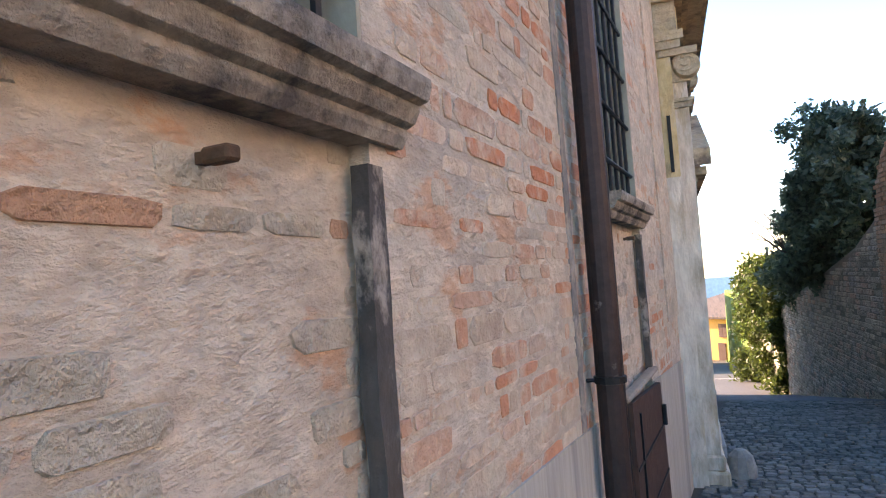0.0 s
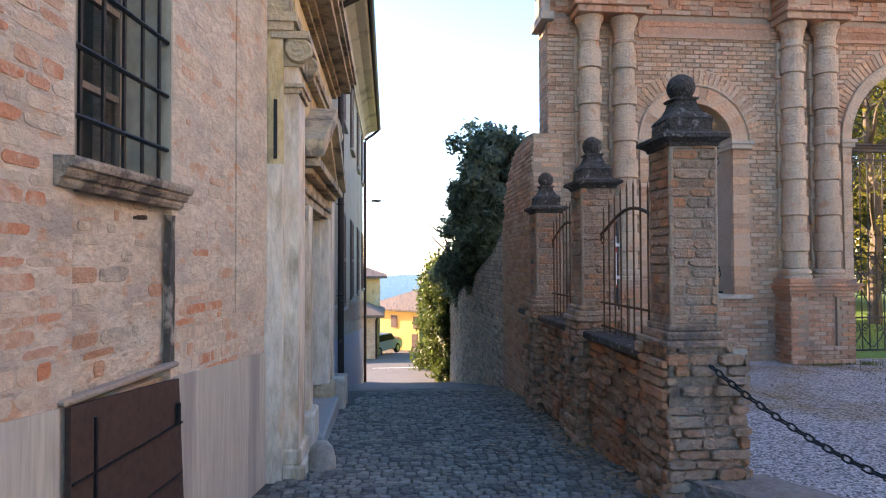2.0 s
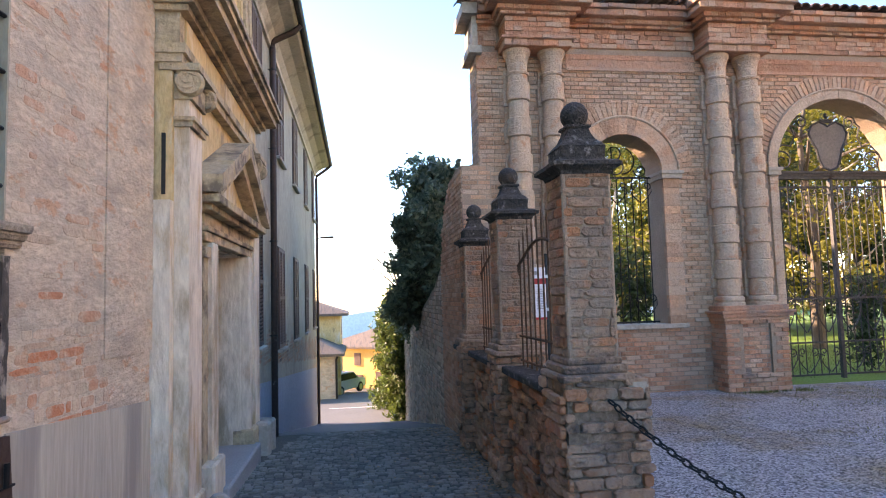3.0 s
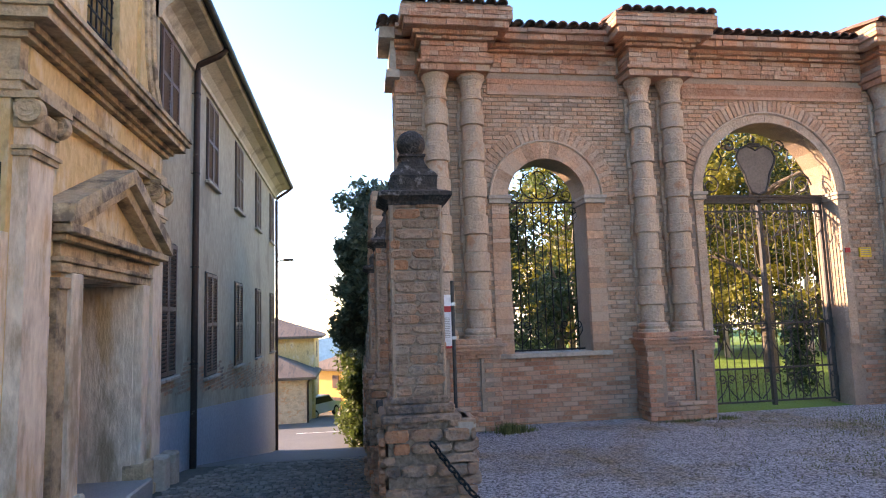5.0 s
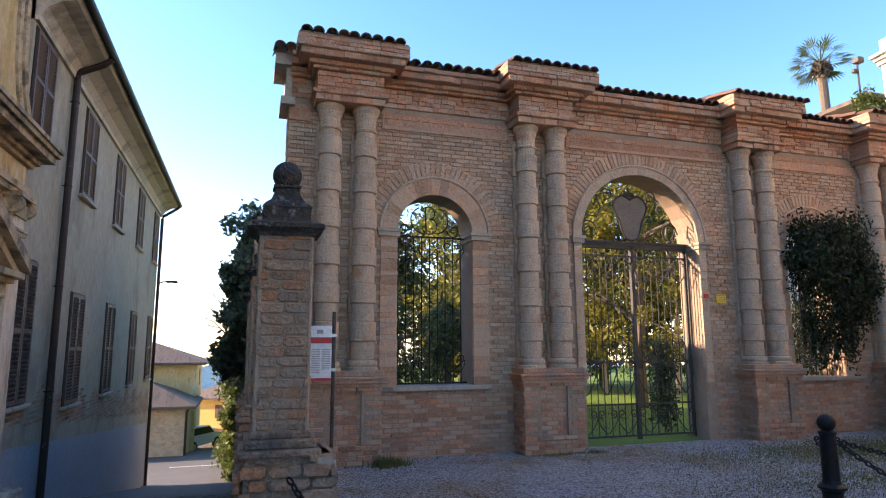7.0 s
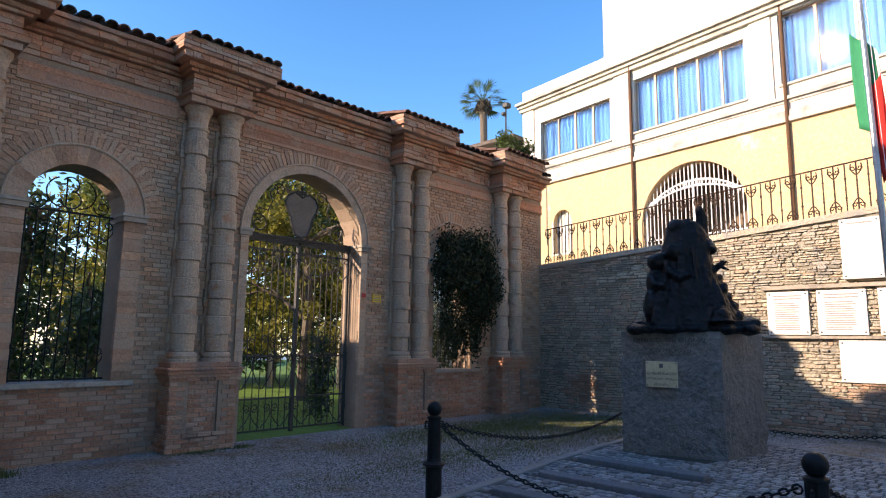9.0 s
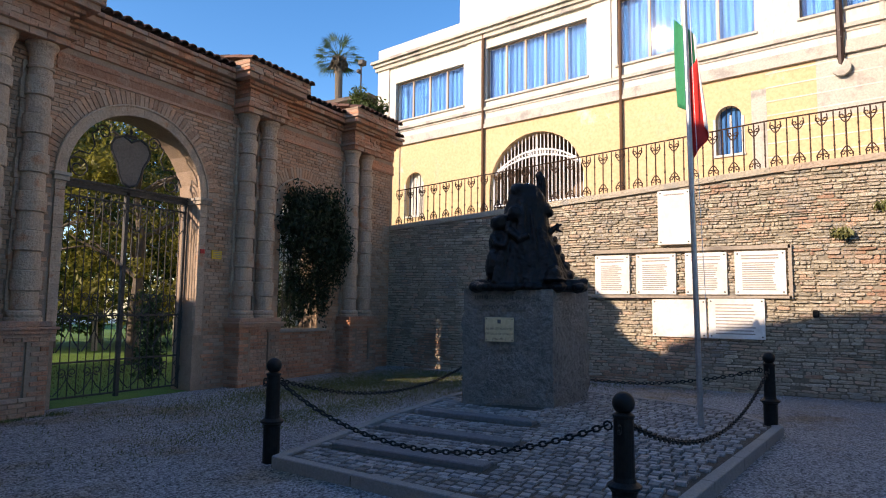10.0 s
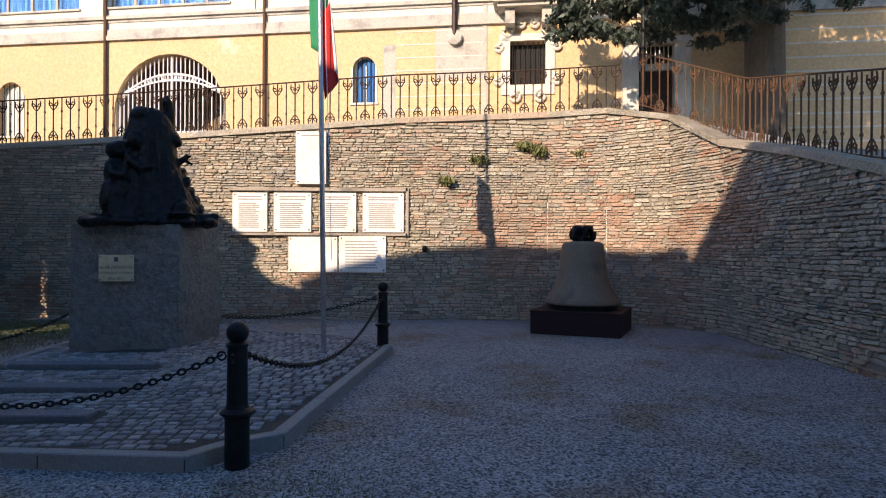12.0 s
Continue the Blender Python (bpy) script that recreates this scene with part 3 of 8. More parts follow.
bm = bmesh.new()
spans = [3.48] + [v for p in PIERS for v in (p - 0.56, p + 0.56)] + [17.1]
for a, b in zip(spans[0::2], spans[1::2]):
    if b > a:
        entablature(bm, a, b, WY - 0.05, 5.7, 7, False)
        box(bm, a, b, WY - 0.03, WY + 0.1, 5.28, 5.36)
        box(bm, a, b, WY - 0.035, WY + 0.1, 5.10, 5.15)
        box(bm, a, b, WY - 0.018, WY + 0.1, 5.15, 5.28)
tagged(part("cornice", bm, BRICK_RED, arch_wall, "moulded brick cornice"), kind="stuff")
for p in PIERS:
    bm = bmesh.new()
    entablature(bm, p - 0.53, p + 0.53, 9.52, 5.0, 7, True)
    tagged(part("entablature_block", bm, BRICK_RED, arch_wall, "projecting brick entablature over two columns"), kind="stuff")
part("end_cornice", boxes((3.25, 3.55, 9.75, WB + 0.05, 5.9, 6.07), (3.35, 3.55, 9.8, WB, 5.3, 5.42), (3.42, 3.5, 9.85, WB, 5.42, 5.9)), STONE_TRIM, arch_wall)


def column(p):
    """A banded, rendered brick column on a moulded base."""
    prof = [(0.235, 0), (0.235, 0.05), (0.21, 0.06), (0.225, 0.10), (0.215, 0.14), (0.18, 0.16)]
    z, k = 0.16, 0
    top = 3.62
    while z < top - 0.05:
        h = 0.29 if k % 2 else 0.27
        r = (0.200 if k % 2 else 0.172) - 0.022 * z / top
        z1 = min(top, z + h)
        prof += [(r - 0.016, z), (r, z + 0.010), (r + 0.003, z + 0.5 * h), (r, z1 - 0.012), (r - 0.016, z1)]
        z, k = z1, k + 1
    prof += [(0.175, 3.63), (0.185, 3.66), (0.152, 3.68), (0.155, 3.80), (0.185, 3.92), (0.215, 3.97), (0.215, 4.02)]
    bm = lathe(bmesh.new(), prof, p[0], p[1], p[2], 22)
    me = bpy.data.meshes.new("column")
    bmesh.ops.recalc_face_normals(bm, faces=bm.faces)
    bm.to_mesh(me)
    bm.free()
    return me


COL = column((0, 0, 0))
pier_rows = []
for p in PIERS:
    for dx in (-0.275, 0.275):
        link("column", COL, COLUMN, arch_wall, "pinkish banded brick column").location = (p + dx, 9.80, 1.30)
        part("pilaster", boxes(*[(p + dx - 0.19 - (0.02 if k % 2 else 0), p + dx + 0.19 + (0.02 if k % 2 else 0), WY - 0.05 - (0.02 if k % 2 else 0), WY + 0.05, 1.3 + 0.29 * k, 1.3 + 0.29 * (k + 1) - 0.01) for k in range(13)]), COLUMN, arch_wall)
    # pedestal
    x0, x1, y0 = p - 0.525, p + 0.525, 9.55
    part("pedestal", boxes((x0 + 0.012, x1 - 0.012, y0 + 0.056, WY + 0.1, -0.25, 1.1), (x0 + 0.012, x0 + 0.29, y0 + 0.012, y0 + 0.06, -0.25, 1.1), (x1 - 0.29, x1 - 0.012, y0 + 0.012, y0 + 0.06, -0.25, 1.1), (x0 + 0.28, x1 - 0.28, y0 + 0.012, y0 + 0.06, -0.25, 0.2)), MORTAR, arch_wall)
    part("pedestal_cap", boxes((x0 - 0.02, x1 + 0.02, y0 - 0.02, WY + 0.1, 1.08, 1.13), (x0 - 0.06, x1 + 0.06, y0 - 0.06, WY + 0.1, 1.13, 1.19), (x0 - 0.09, x1 + 0.09, y0 - 0.09, WY + 0.1, 1.19, 1.23), (x0 - 0.02, x1 + 0.02, y0 - 0.02, WY + 0.1, 1.23, 1.31), bevel=0.008), BRICK_RED, arch_wall, "moulded brick cap of a pedestal")
    panel = lambda a0, a1, z0, z1: not (a1 > 0.30 and a0 < 0.75 and 0.42 < z0 and z1 < 1.28)
    pier_rows += courses((x0, y0, -0.2), (1, 0, 0), (0, -1, 0), 1.05, 1.29, 0.23, 0.068, seed=int(p * 10), keep=panel)
    pier_rows += [(c + Vector((0, 0.05, 0)), *rest) for c, *rest in courses((x0 + 0.30, y0, 0.22), (1, 0, 0), (0, -1, 0), 0.45, 0.86, 0.2, 0.068, seed=int(p * 11))]
    pier_rows += courses((x0, WY, -0.2), (0, -1, 0), (-1, 0, 0), 0.4, 1.29, 0.2, 0.068, seed=int(p * 12))
    pier_rows += courses((x1, y0, -0.2), (0, 1, 0), (1, 0, 0), 0.4, 1.29, 0.2, 0.068, seed=int(p * 13))


# coppi along the coping
def coppo(length):
    bm = bmesh.new()
    pts = [(0.085 * math.cos(math.pi * i / 8), 0.075 * math.sin(math.pi * i / 8)) for i in range(9)]
    pts += [(0.068 * math.cos(math.pi * i / 8), 0.058 * math.sin(math.pi * i / 8)) for i in range(8, -1, -1)]
    prism(bm, pts, lambda u, v, w: (u, w, v), (0, length))
    bmesh.ops.recalc_face_normals(bm, faces=bm.faces)
    me = bpy.data.meshes.new("roof_tile")
    bm.to_mesh(me)
    bm.free()
    return me


TILE_ME = coppo(0.42)
rnd = random.Random(5)
x = 3.3
while x < 17.0:
    p = next((q for q in PIERS if abs(x - q) < 0.84), None)
    for k in range(3 if p else 2):
        ob = link("roof_tile", TILE_ME, TILE, arch_wall)
        y = (9.14 if p else 9.55) + 0.36 * k
        ob.matrix_basis = pose(x + rnd.uniform(-0.012, 0.012), y, (6.20 if p else 6.10) + 0.075 * k, 11 + rnd.uniform(-2, 2), 0, rnd.uniform(-3, 3))
    x += 0.175
part("coping", boxes((3.3, 17.1, WY - 0.1, WB + 0.1, 6.05, 6.13)), MORTAR, arch_wall)
for p in PIERS:
    part("tile_bed", boxes((p - 0.82, p + 0.82, 9.24, WY, 6.18, 6.23)), MORTAR, arch_wall)

wall_keep = lambda a0, a1, z0, z1: not in_opening(3.48 + a0, 3.48 + a1, z0 - 0.25, z1 - 0.25, 0.15) and not any(abs(3.48 + (a0 + a1) / 2 - p) < 0.4 and z0 < 1.2 for p in PIERS)
face_rows = list(courses((3.48, WY, -0.25), (1, 0, 0), (0, -1, 0), 13.5, 5.55, 0.235, 0.069, seed=3, keep=wall_keep))
low_rows = [r for r in face_rows if r[0].z < 1.0]
high_rows = [r for r in face_rows if r[0].z >= 1.0]
end_rows = courses((3.48, WB, -0.7), (0, -1, 0), (-1, 0, 0), 0.55, 6.0, 0.235, 0.069, seed=4)

# ---- street wall with pillars ----
SX0, SX1 = 3.06, 3.36
street_wall = tagged(part("wall_street", boxes((SX0 + 0.035, SX1, 5.1, 9.96, -0.8, 0.80)), OLD_CORE), "low crumbling brick wall between pillars along the street", "wall", kind="structure")
part("coping", boxes(*[(SX0 - 0.07, SX1 + 0.05, a, b, 0.80, 0.87) for a, b in ((5.26, 6.76), (7.28, 8.68), (9.2, 9.94))], bevel=0.012), DARK_STONE, street_wall, "dark stone coping")
PILLARS = ((3.215, 5.03, 0.01), (3.195, 7.03, -0.06), (3.18, 8.95, -0.165))
street_rows = []
for k, (a, b) in enumerate(((5.30, 6.76), (7.30, 8.68), (9.2, 9.9))):
    street_rows += courses((SX0, b, -0.75), (0, -1, 0), (-1, 0, 0), b - a, 1.54, 0.235, 0.072, seed=20 + k, jitter=0.03, ragged=0.25, skip=0.05)
# tall end wall sloping down behind the third pillar
END = ((9.25, 0.0), (9.25, 3.42), (9.7, 3.46), (10.4, 3.38), (11.0, 3.12), (11.35, 2.75), (11.5, 2.3), (11.6, 0.0), (11.6, -1.2), (9.25, -1.2))
bm = prism(bmesh.new(), END, lambda u, v, w: (w, u, v), (3.075, 3.5))
end_wall = tagged(part("wall_end", bm, MORTAR), "tall brick end wall with a rounded shoulder", "wall", kind="structure")
end_face = courses((3.06, 11.58, -1.1), (0, -1, 0), (-1, 0, 0), 2.32, 4.5, 0.24, 0.07, seed=31, top=lambda a: 1.1 + np.interp(11.58 - a, [p[0] for p in END[1:7]], [p[1] for p in END[1:7]]), jitter=0.008)
end_face = list(end_face) + list(courses((3.075, 9.25, 0.9), (1, 0, 0), (0, -1, 0), 0.42, 2.52, 0.24, 0.07, seed=32))
# low stone garden wall going down the street
LOW = ((11.6, -1.2), (11.6, 2.2), (13.0, 1.75), (16.0, 1.2), (20.0, 0.5), (25.0, -0.6), (32.0, -2.0), (32.0, -4.6), (22.0, -3.2))
bm = prism(bmesh.new(), LOW, lambda u, v, w: (w, u, v), (3.10, 3.6))
garden_wall = tagged(part("wall_garden", bm, RUBBLE_MORTAR), "old stone retaining wall of the garden, streaked with render", "wall", kind="structure")
garden_rows = courses((3.09, 24.9, -4.2), (0, -1, 0), (-1, 0, 0), 13.3, 6.4, 0.26, 0.09, seed=33, ragged=0.3, jitter=0.015, top=lambda a: 4.15 + np.interp(24.9 - a, [11.6, 13, 16, 20, 25], [2.2, 1.75, 1.2, 0.5, -0.6]),
                      keep=lambda a0, a1, z0, z1: z1 - 4.2 > street_z(24.9 - a0) + 0.0)


def pillar(cx, y, dz, big):
    """A brick gate pillar with a moulded base, a dark stone cap and a ball."""
    t = thing("gate_pillar", "weathered brick gate pillar with a dark stone cap and ball" if big else "brick pillar with a dark stone cap and ball beside railings", "pillar", "gate pillars")
    w = 0.178
    zb = street_z(y) - 0.15
    rows = []
    part("core", boxes((cx - w + 0.012, cx + w - 0.012, y - w + 0.012, y + w - 0.012, 1.0, 2.43 + dz)), MORTAR, t)
    for o, a, n in (((cx - w, y + w, 1.12), (0, -1, 0), (-1, 0, 0)), ((cx - w, y - w, 1.12), (1, 0, 0), (0, -1, 0)), ((cx + w, y - w, 1.12), (0, 1, 0), (1, 0, 0)), ((cx + w, y + w, 1.12), (-1, 0, 0), (0, 1, 0))):
        rows += courses(o, a, n, 2 * w, 1.30 + dz, 0.215, 0.07, seed=int(y * 7 + n[0] * 3 + n[1]), jitter=0.008, ragged=0.14, joint=0.008)
    e0, e1 = (0.25, 0.36) if big else (0.25, 0.25)
    part("pedestal", boxes((cx - e0 + 0.03, cx + e1 - 0.03, y - e0 + 0.03, y + e0 - 0.03, zb, 0.97)), OLD_CORE, t)
    for o, a, n, ww in (((cx - e0, y + e0, zb), (0, -1, 0), (-1, 0, 0), 2 * e0), ((cx - e0, y - e0, zb), (1, 0, 0), (0, -1, 0), e0 + e1), ((cx + e1, y - e0, zb), (0, 1, 0), (1, 0, 0), 2 * e0)):
        rows += courses(o, a, n, ww, 0.98 - zb, 0.24, 0.075, seed=int(y * 9 + n[0] * 3 + n[1]), jitter=0.03, ragged=0.22, skip=0.07)
    part("base_moulding", boxes((cx - 0.262, cx + 0.262, y - 0.262, y + 0.262, 0.96, 1.01), (cx - 0.228, cx + 0.228, y - 0.228, y + 0.228, 1.01, 1.07), (cx - 0.20, cx + 0.20, y - 0.20, y + 0.20, 1.07, 1.12), bevel=0.012), BRICK_GREY, t)
    if big:
        part("shoulder", boxes((cx + 0.22, cx + 0.36, y - 0.26, y + 0.26, 0.86, 0.97), bevel=0.02), STONE_TRIM, t)
    part("corner_strip", boxes(*[(cx + sx * 0.166 - 0.016, cx + sx * 0.166 + 0.016, y + sy * 0.166 - 0.016, y + sy * 0.166 + 0.016, 1.11, 2.41 + dz) for sx in (-1, 1) for sy in (-1, 1)], bevel=0.010), MORTAR, t, "smooth rendered corner of the pillar")
    # slab, block and neck of the cap, square in plan
    for name, rings in (("cap", ((0.188, 2.40), (0.197, 2.425), (0.228, 2.445), (0.250, 2.455), (0.250, 2.482), (0.215, 2.50), (0.168, 2.51), (0.160, 2.525), (0.160, 2.605), (0.166, 2.612))),
                        ("neck", ((0.166, 2.612), (0.146, 2.64), (0.112, 2.672), (0.092, 2.715), (0.080, 2.755), (0.082, 2.762), (0.094, 2.768), (0.094, 2.784), (0.06, 2.79)))):
        bm = bmesh.new()
        loops = []
        for q, z in rings:
            edge = [(-1 + 0.5 * k, -1) for k in range(4)] + [(1, -1 + 0.5 * k) for k in range(4)] + [(1 - 0.5 * k, 1) for k in range(4)] + [(-1, 1 - 0.5 * k) for k in range(4)]
            loops.append([bm.verts.new((cx + ex * q + 0.010 * noise.noise(Vector((ex * 3 + y, ey * 3, z * 9))), y + ey * q + 0.010 * noise.noise(Vector((ex * 3, ey * 3 + y, z * 9 + 5))), z + dz + 0.006 * noise.noise(Vector((ex * 4, ey * 4, y + z))))) for ex, ey in edge])
        for la, lb in zip(loops, loops[1:]):
            for k in range(16):
                bm.faces.new((la[k], la[(k + 1) % 16], lb[(k + 1) % 16], lb[k]))
        bm.faces.new(loops[0])
        bm.faces.new(loops[-1])
        part(name, bm, DARK_STONE, t, "dark lichened stone cap" if name == "cap" else "")
    bm = bmesh.new()
    bmesh.ops.create_uvsphere(bm, u_segments=18, v_segments=12, radius=0.104, matrix=Matrix.Translation((cx, y, 2.872 + dz)))
    part("ball", bm, DARK_STONE, t, smooth=True)
    return t, rows


pillars = [pillar(*p, k == 0) for k, p in enumerate(PILLARS)]

# ---- retaining wall and terrace ----
RW = ((17.05, 10.5), (17.0, 9.9), (16.8, 5.0), (16.72, 0.8), (16.72, -2.5), (16.45, -3.7), (15.75, -4.75), (14.6, -5.25), (12.4, -5.3), (10.5, -5.3), (6.0, -5.35), (0.0, -5.4))
RW_TOP = (3.58, 3.60, 3.90, 4.22, 4.38, 4.42, 4.15, 3.45, 2.95, 2.43, 1.6, 0.9)
retaining = thing("wall_retaining", "tall rubble and brick retaining wall under the terrace", "wall", kind="structure")
rw_rows = []
bm = bmesh.new()
cop = bmesh.new()
for k, ((a, za), (b, zb)) in enumerate(zip(zip(RW, RW_TOP), zip(RW[1:], RW_TOP[1:]))):
    A, B = Vector((*a, 0)), Vector((*b, 0))
    u = (B - A).normalized()
    n = Vector((u.y, -u.x, 0))
    q = [(A, za), (B, zb)]
    v = [bm.verts.new(c) for c in (A + Vector((0, 0, -0.3)) - n * 0.032, B + Vector((0, 0, -0.3)) - n * 0.032, B + Vector((0, 0, zb)) - n * 0.032, A + Vector((0, 0, za)) - n * 0.032)]
    v += [bm.verts.new(c.co - n * 0.5) for c in v]
    for f in ((0, 1, 2, 3), (7, 6, 5, 4), (3, 2, 6, 7), (0, 3, 7, 4), (1, 5, 6, 2)):
        bm.faces.new([v[i] for i in f])
    L = (B - A).length
    c = [cop.verts.new(p) for p in (A + n * 0.04 + Vector((0, 0, za)), B + n * 0.04 + Vector((0, 0, zb)), B - n * 0.5 + Vector((0, 0, zb)), A - n * 0.5 + Vector((0, 0, za)))]
    c += [cop.verts.new(x.co + Vector((0, 0, 0.12))) for x in c]
    for f in ((0, 1, 5, 4), (1, 2, 6, 5), (2, 3, 7, 6), (3, 0, 4, 7), (4, 5, 6, 7), (3, 2, 1, 0)):
        cop.faces.new([c[i] for i in f])
part("core", bm, RUBBLE_MORTAR, retaining)
# thin uneven stones, and a patch of brick in the middle of the long side
arc_s = [0.0]
for a, b in zip(RW, RW[1:]):
    arc_s.append(arc_s[-1] + math.hypot(b[0] - a[0], b[1] - a[1]))
rw_brick = []
rnd = random.Random(55)
for c, _, up, _, w, h, proud in courses((0, 0, -0.1), (1, 0, 0), (0, -1, 0), arc_s[-1], 4.6, 0.21, 0.062, seed=50, ragged=0.42, jitter=0.02, skip=0.01, top=lambda s: 0.1 + np.interp(s, arc_s, RW_TOP)):
    s = c.x
    i = max(j for j in range(len(arc_s) - 1) if arc_s[j] <= s)
    A, B = Vector((*RW[i], 0)), Vector((*RW[i + 1], 0))
    u = (B - A).normalized()
    n = Vector((u.y, -u.x, 0))
    wave = 0.05 * noise.noise(Vector((s * 0.5, c.z * 0.7, 3))) + 0.018 * noise.noise(Vector((s * 2.5, c.z * 3, 9)))
    at = A + u * (s - arc_s[i]) + Vector((0, 0, c.z + wave))
    tilt = Vector((u.x, u.y, rnd.uniform(-0.05, 0.05))).normalized()
    row = (at, tilt, Vector((0, 0, 1)), n, w * rnd.uniform(0.86, 1.03), h * rnd.uniform(0.72, 1.12), proud)
    red = noise.noise(Vector((s * 0.55, c.z * 0.9, 1.7))) + (0.55 if -4.2 < at.y < 1.2 and 1.25 < at.z < 2.75 else 0) + (0.2 if at.y < -3.5 else 0)
    (rw_brick if red > 0.42 + rnd.uniform(-0.2, 0.2) else rw_rows).append(row)
part("coping", cop, RUBBLE, retaining, "rough mortared coping")
# the terrace behind it
bm = bmesh.new()
ridge = [(p, z) for p, z in zip(RW, RW_TOP)]
inner = [bm.verts.new((p[0] + (0.3 if i < 6 else 0.1), p[1] - (0 if i < 6 else 0.3), z + 0.02)) for i, (p, z) in enumerate(ridge)]
outer = [bm.verts.new((40, 14, 3.6)), bm.verts.new((40, 9.9, 3.6)), bm.verts.new((40, 5, 3.9)), bm.verts.new((40, 0.8, 4.2)), bm.verts.new((40, -2.5, 4.3)), bm.verts.new((40, -6, 4.3)), bm.verts.new((40, -14, 4.2)), bm.verts.new((22, -20, 3.5)), bm.verts.new((12.4, -20, 2.9)), bm.verts.new((10.5, -20, 2.4)), bm.verts.new((6, -20, 1.6)), bm.verts.new((0, -20, 0.9))]
for i in range(len(inner) - 1):
    bm.faces.new((inner[i], inner[i + 1], outer[i + 1], outer[i]))
tagged(part("pavement_terrace", bm, GRAVEL), "gravelled terrace above the retaining wall", "pavement", kind="structure")


# ---- the brick building by the lane ----
FA = Matrix.Translation((-0.64, 0, 0)) @ Matrix(((0.9940, 0.1093, 0, 0), (-0.1093, 0.9940, 0, 0), (0, 0, 1, 0), (0, 0, 0, 1))) @ Matrix(((0, -1, 0, 0), (1, 0, 0, 0), (0, 0, 1, 0), (0, 0, 0, 1)))
# in FA: x runs along the wall, y into it, z up
BRICK_A = material("smeared_brick", (0.58, 0.38, 0.255), (0.69, 0.52, 0.37), large=2.5, fine=14, piece=0.16, stain=(0.58, 0.46, 0.33), stain_scale=2.2, stain_at=(0.46, 0.60), warm=(0.62, 0.21, 0.095, 0.38), bump=1.0, relief=0.04, smear=(0.63, 0.50, 0.36, 7.0, 0.48, 0.62, 0.65))
WINDOWS_A = ((0.16, 1.08), (3.24, 4.13))


def facade_boxes(z0, z1, d0, d1, x0=-8.0, x1=5.81):
    """Boxes of the wall between and around its windows."""
    out = []
    cuts = [x0] + [v for w in WINDOWS_A for v in w] + [x1]
    for a, b in zip(cuts[0::2], cuts[1::2]):
        out.append((a, b, d0, d1, z0, z1))
    for a, b in WINDOWS_A:
        out.append((a, b, d0 + 0.045, d1, z0, 0.95 if z0 < 0.9 else 1.0))
        out.append((a, b, d0 + 0.045, d1, 1.0, 1.95))
        out.append((a, b, d0, d1, 4.0, z1))
    return out


side_house = tagged(part("wall_lane", boxes(*facade_boxes(-0.6, 6.85, -0.0015, 0.5), m=FA), PLASTER_A), "old brick wall smeared with mortar and patches of plaster", "wall", kind="structure")
part("back_mass", boxes((-8, 5.78, 0.5, 6.0, -0.6, 6.8), m=FA), PLASTER_A, side_house)
# unseen mass; its outline is set by the sloping shadow on the retaining wall
bm = prism(bmesh.new(), ((4.75, 7.6), (3.3, 9.6), (2.2, 10.6), (-8.0, 10.9), (-8.0, 7.6)), lambda u, v, w: FA @ Vector((u, w, v)), (0.5, 8.0))
part("nave_gable", bm, PLASTER_A, side_house, "unseen taller nave, shaped to cast the sloping shadow")
part("roof_edge", boxes((-8, 5.9, -0.25, 6.0, 6.85, 6.95), m=FA), TILE, side_house)
# base course of cement, rising towards the corner
bm = prism(bmesh.new(), ((-8.0, -0.6), (-8.0, 1.18), (0.9, 1.12), (2.4, 1.05), (3.15, 1.0), (3.15, -0.6)), lambda u, v, w: FA @ Vector((u, w, v)), (-0.012, 0.05))
part("base", bm, DADO_A, side_house, "grey cement base streaked with damp")
bm = prism(bmesh.new(), ((4.16, -0.6), (4.16, 0.94), (5.815, 0.84), (5.815, -0.6)), lambda u, v, w: FA @ Vector((u, w, v)), (-0.012, 0.05))
part("base", bm, DADO_A, side_house, "grey cement base streaked with damp")
part("corner_return", boxes((5.60, 5.815, 0.0, 0.5, -0.6, 6.8), m=FA), PLASTER_A, side_house)
part("plaster_strip", boxes((5.12, 5.83, -0.014, 0.03, 1.22, 6.8), m=FA), PLASTER_A, side_house, "strip of smoother plaster at the corner")
lane_rows = list(courses((0, 0, 0.86), (1, 0, 0), (0, -1, 0), 5.2, 2.9, 0.19, 0.071, seed=61, jitter=0.002, ragged=0.34, skip=0.12, joint=0.013,
                 keep=lambda a0, a1, z0, z1: not any(a1 > w0 - 0.02 and a0 < w1 + 0.02 for w0, w1 in WINDOWS_A) and not (a0 > 4.2 and z0 > 0.6 and (a0 * 37.7 + z0 * 91.3) % 1 > 0.25)))
lane_rows = [(FA @ c, FA.to_3x3() @ u, v, FA.to_3x3() @ o, w, h, p) for c, u, v, o, w, h, p in lane_rows]
niche_rows = []
for k, (a, b) in enumerate(WINDOWS_A):
    niche_rows += [(FA @ c, FA.to_3x3() @ u, v, FA.to_3x3() @ o, w, h, p) for c, u, v, o, w, h, p in courses((a, 0.044, 1.0), (1, 0, 0), (0, -1, 0), b - a, 0.93, 0.19, 0.071, seed=65 + k, jitter=0.003, ragged=0.34, skip=0.45, joint=0.014)]
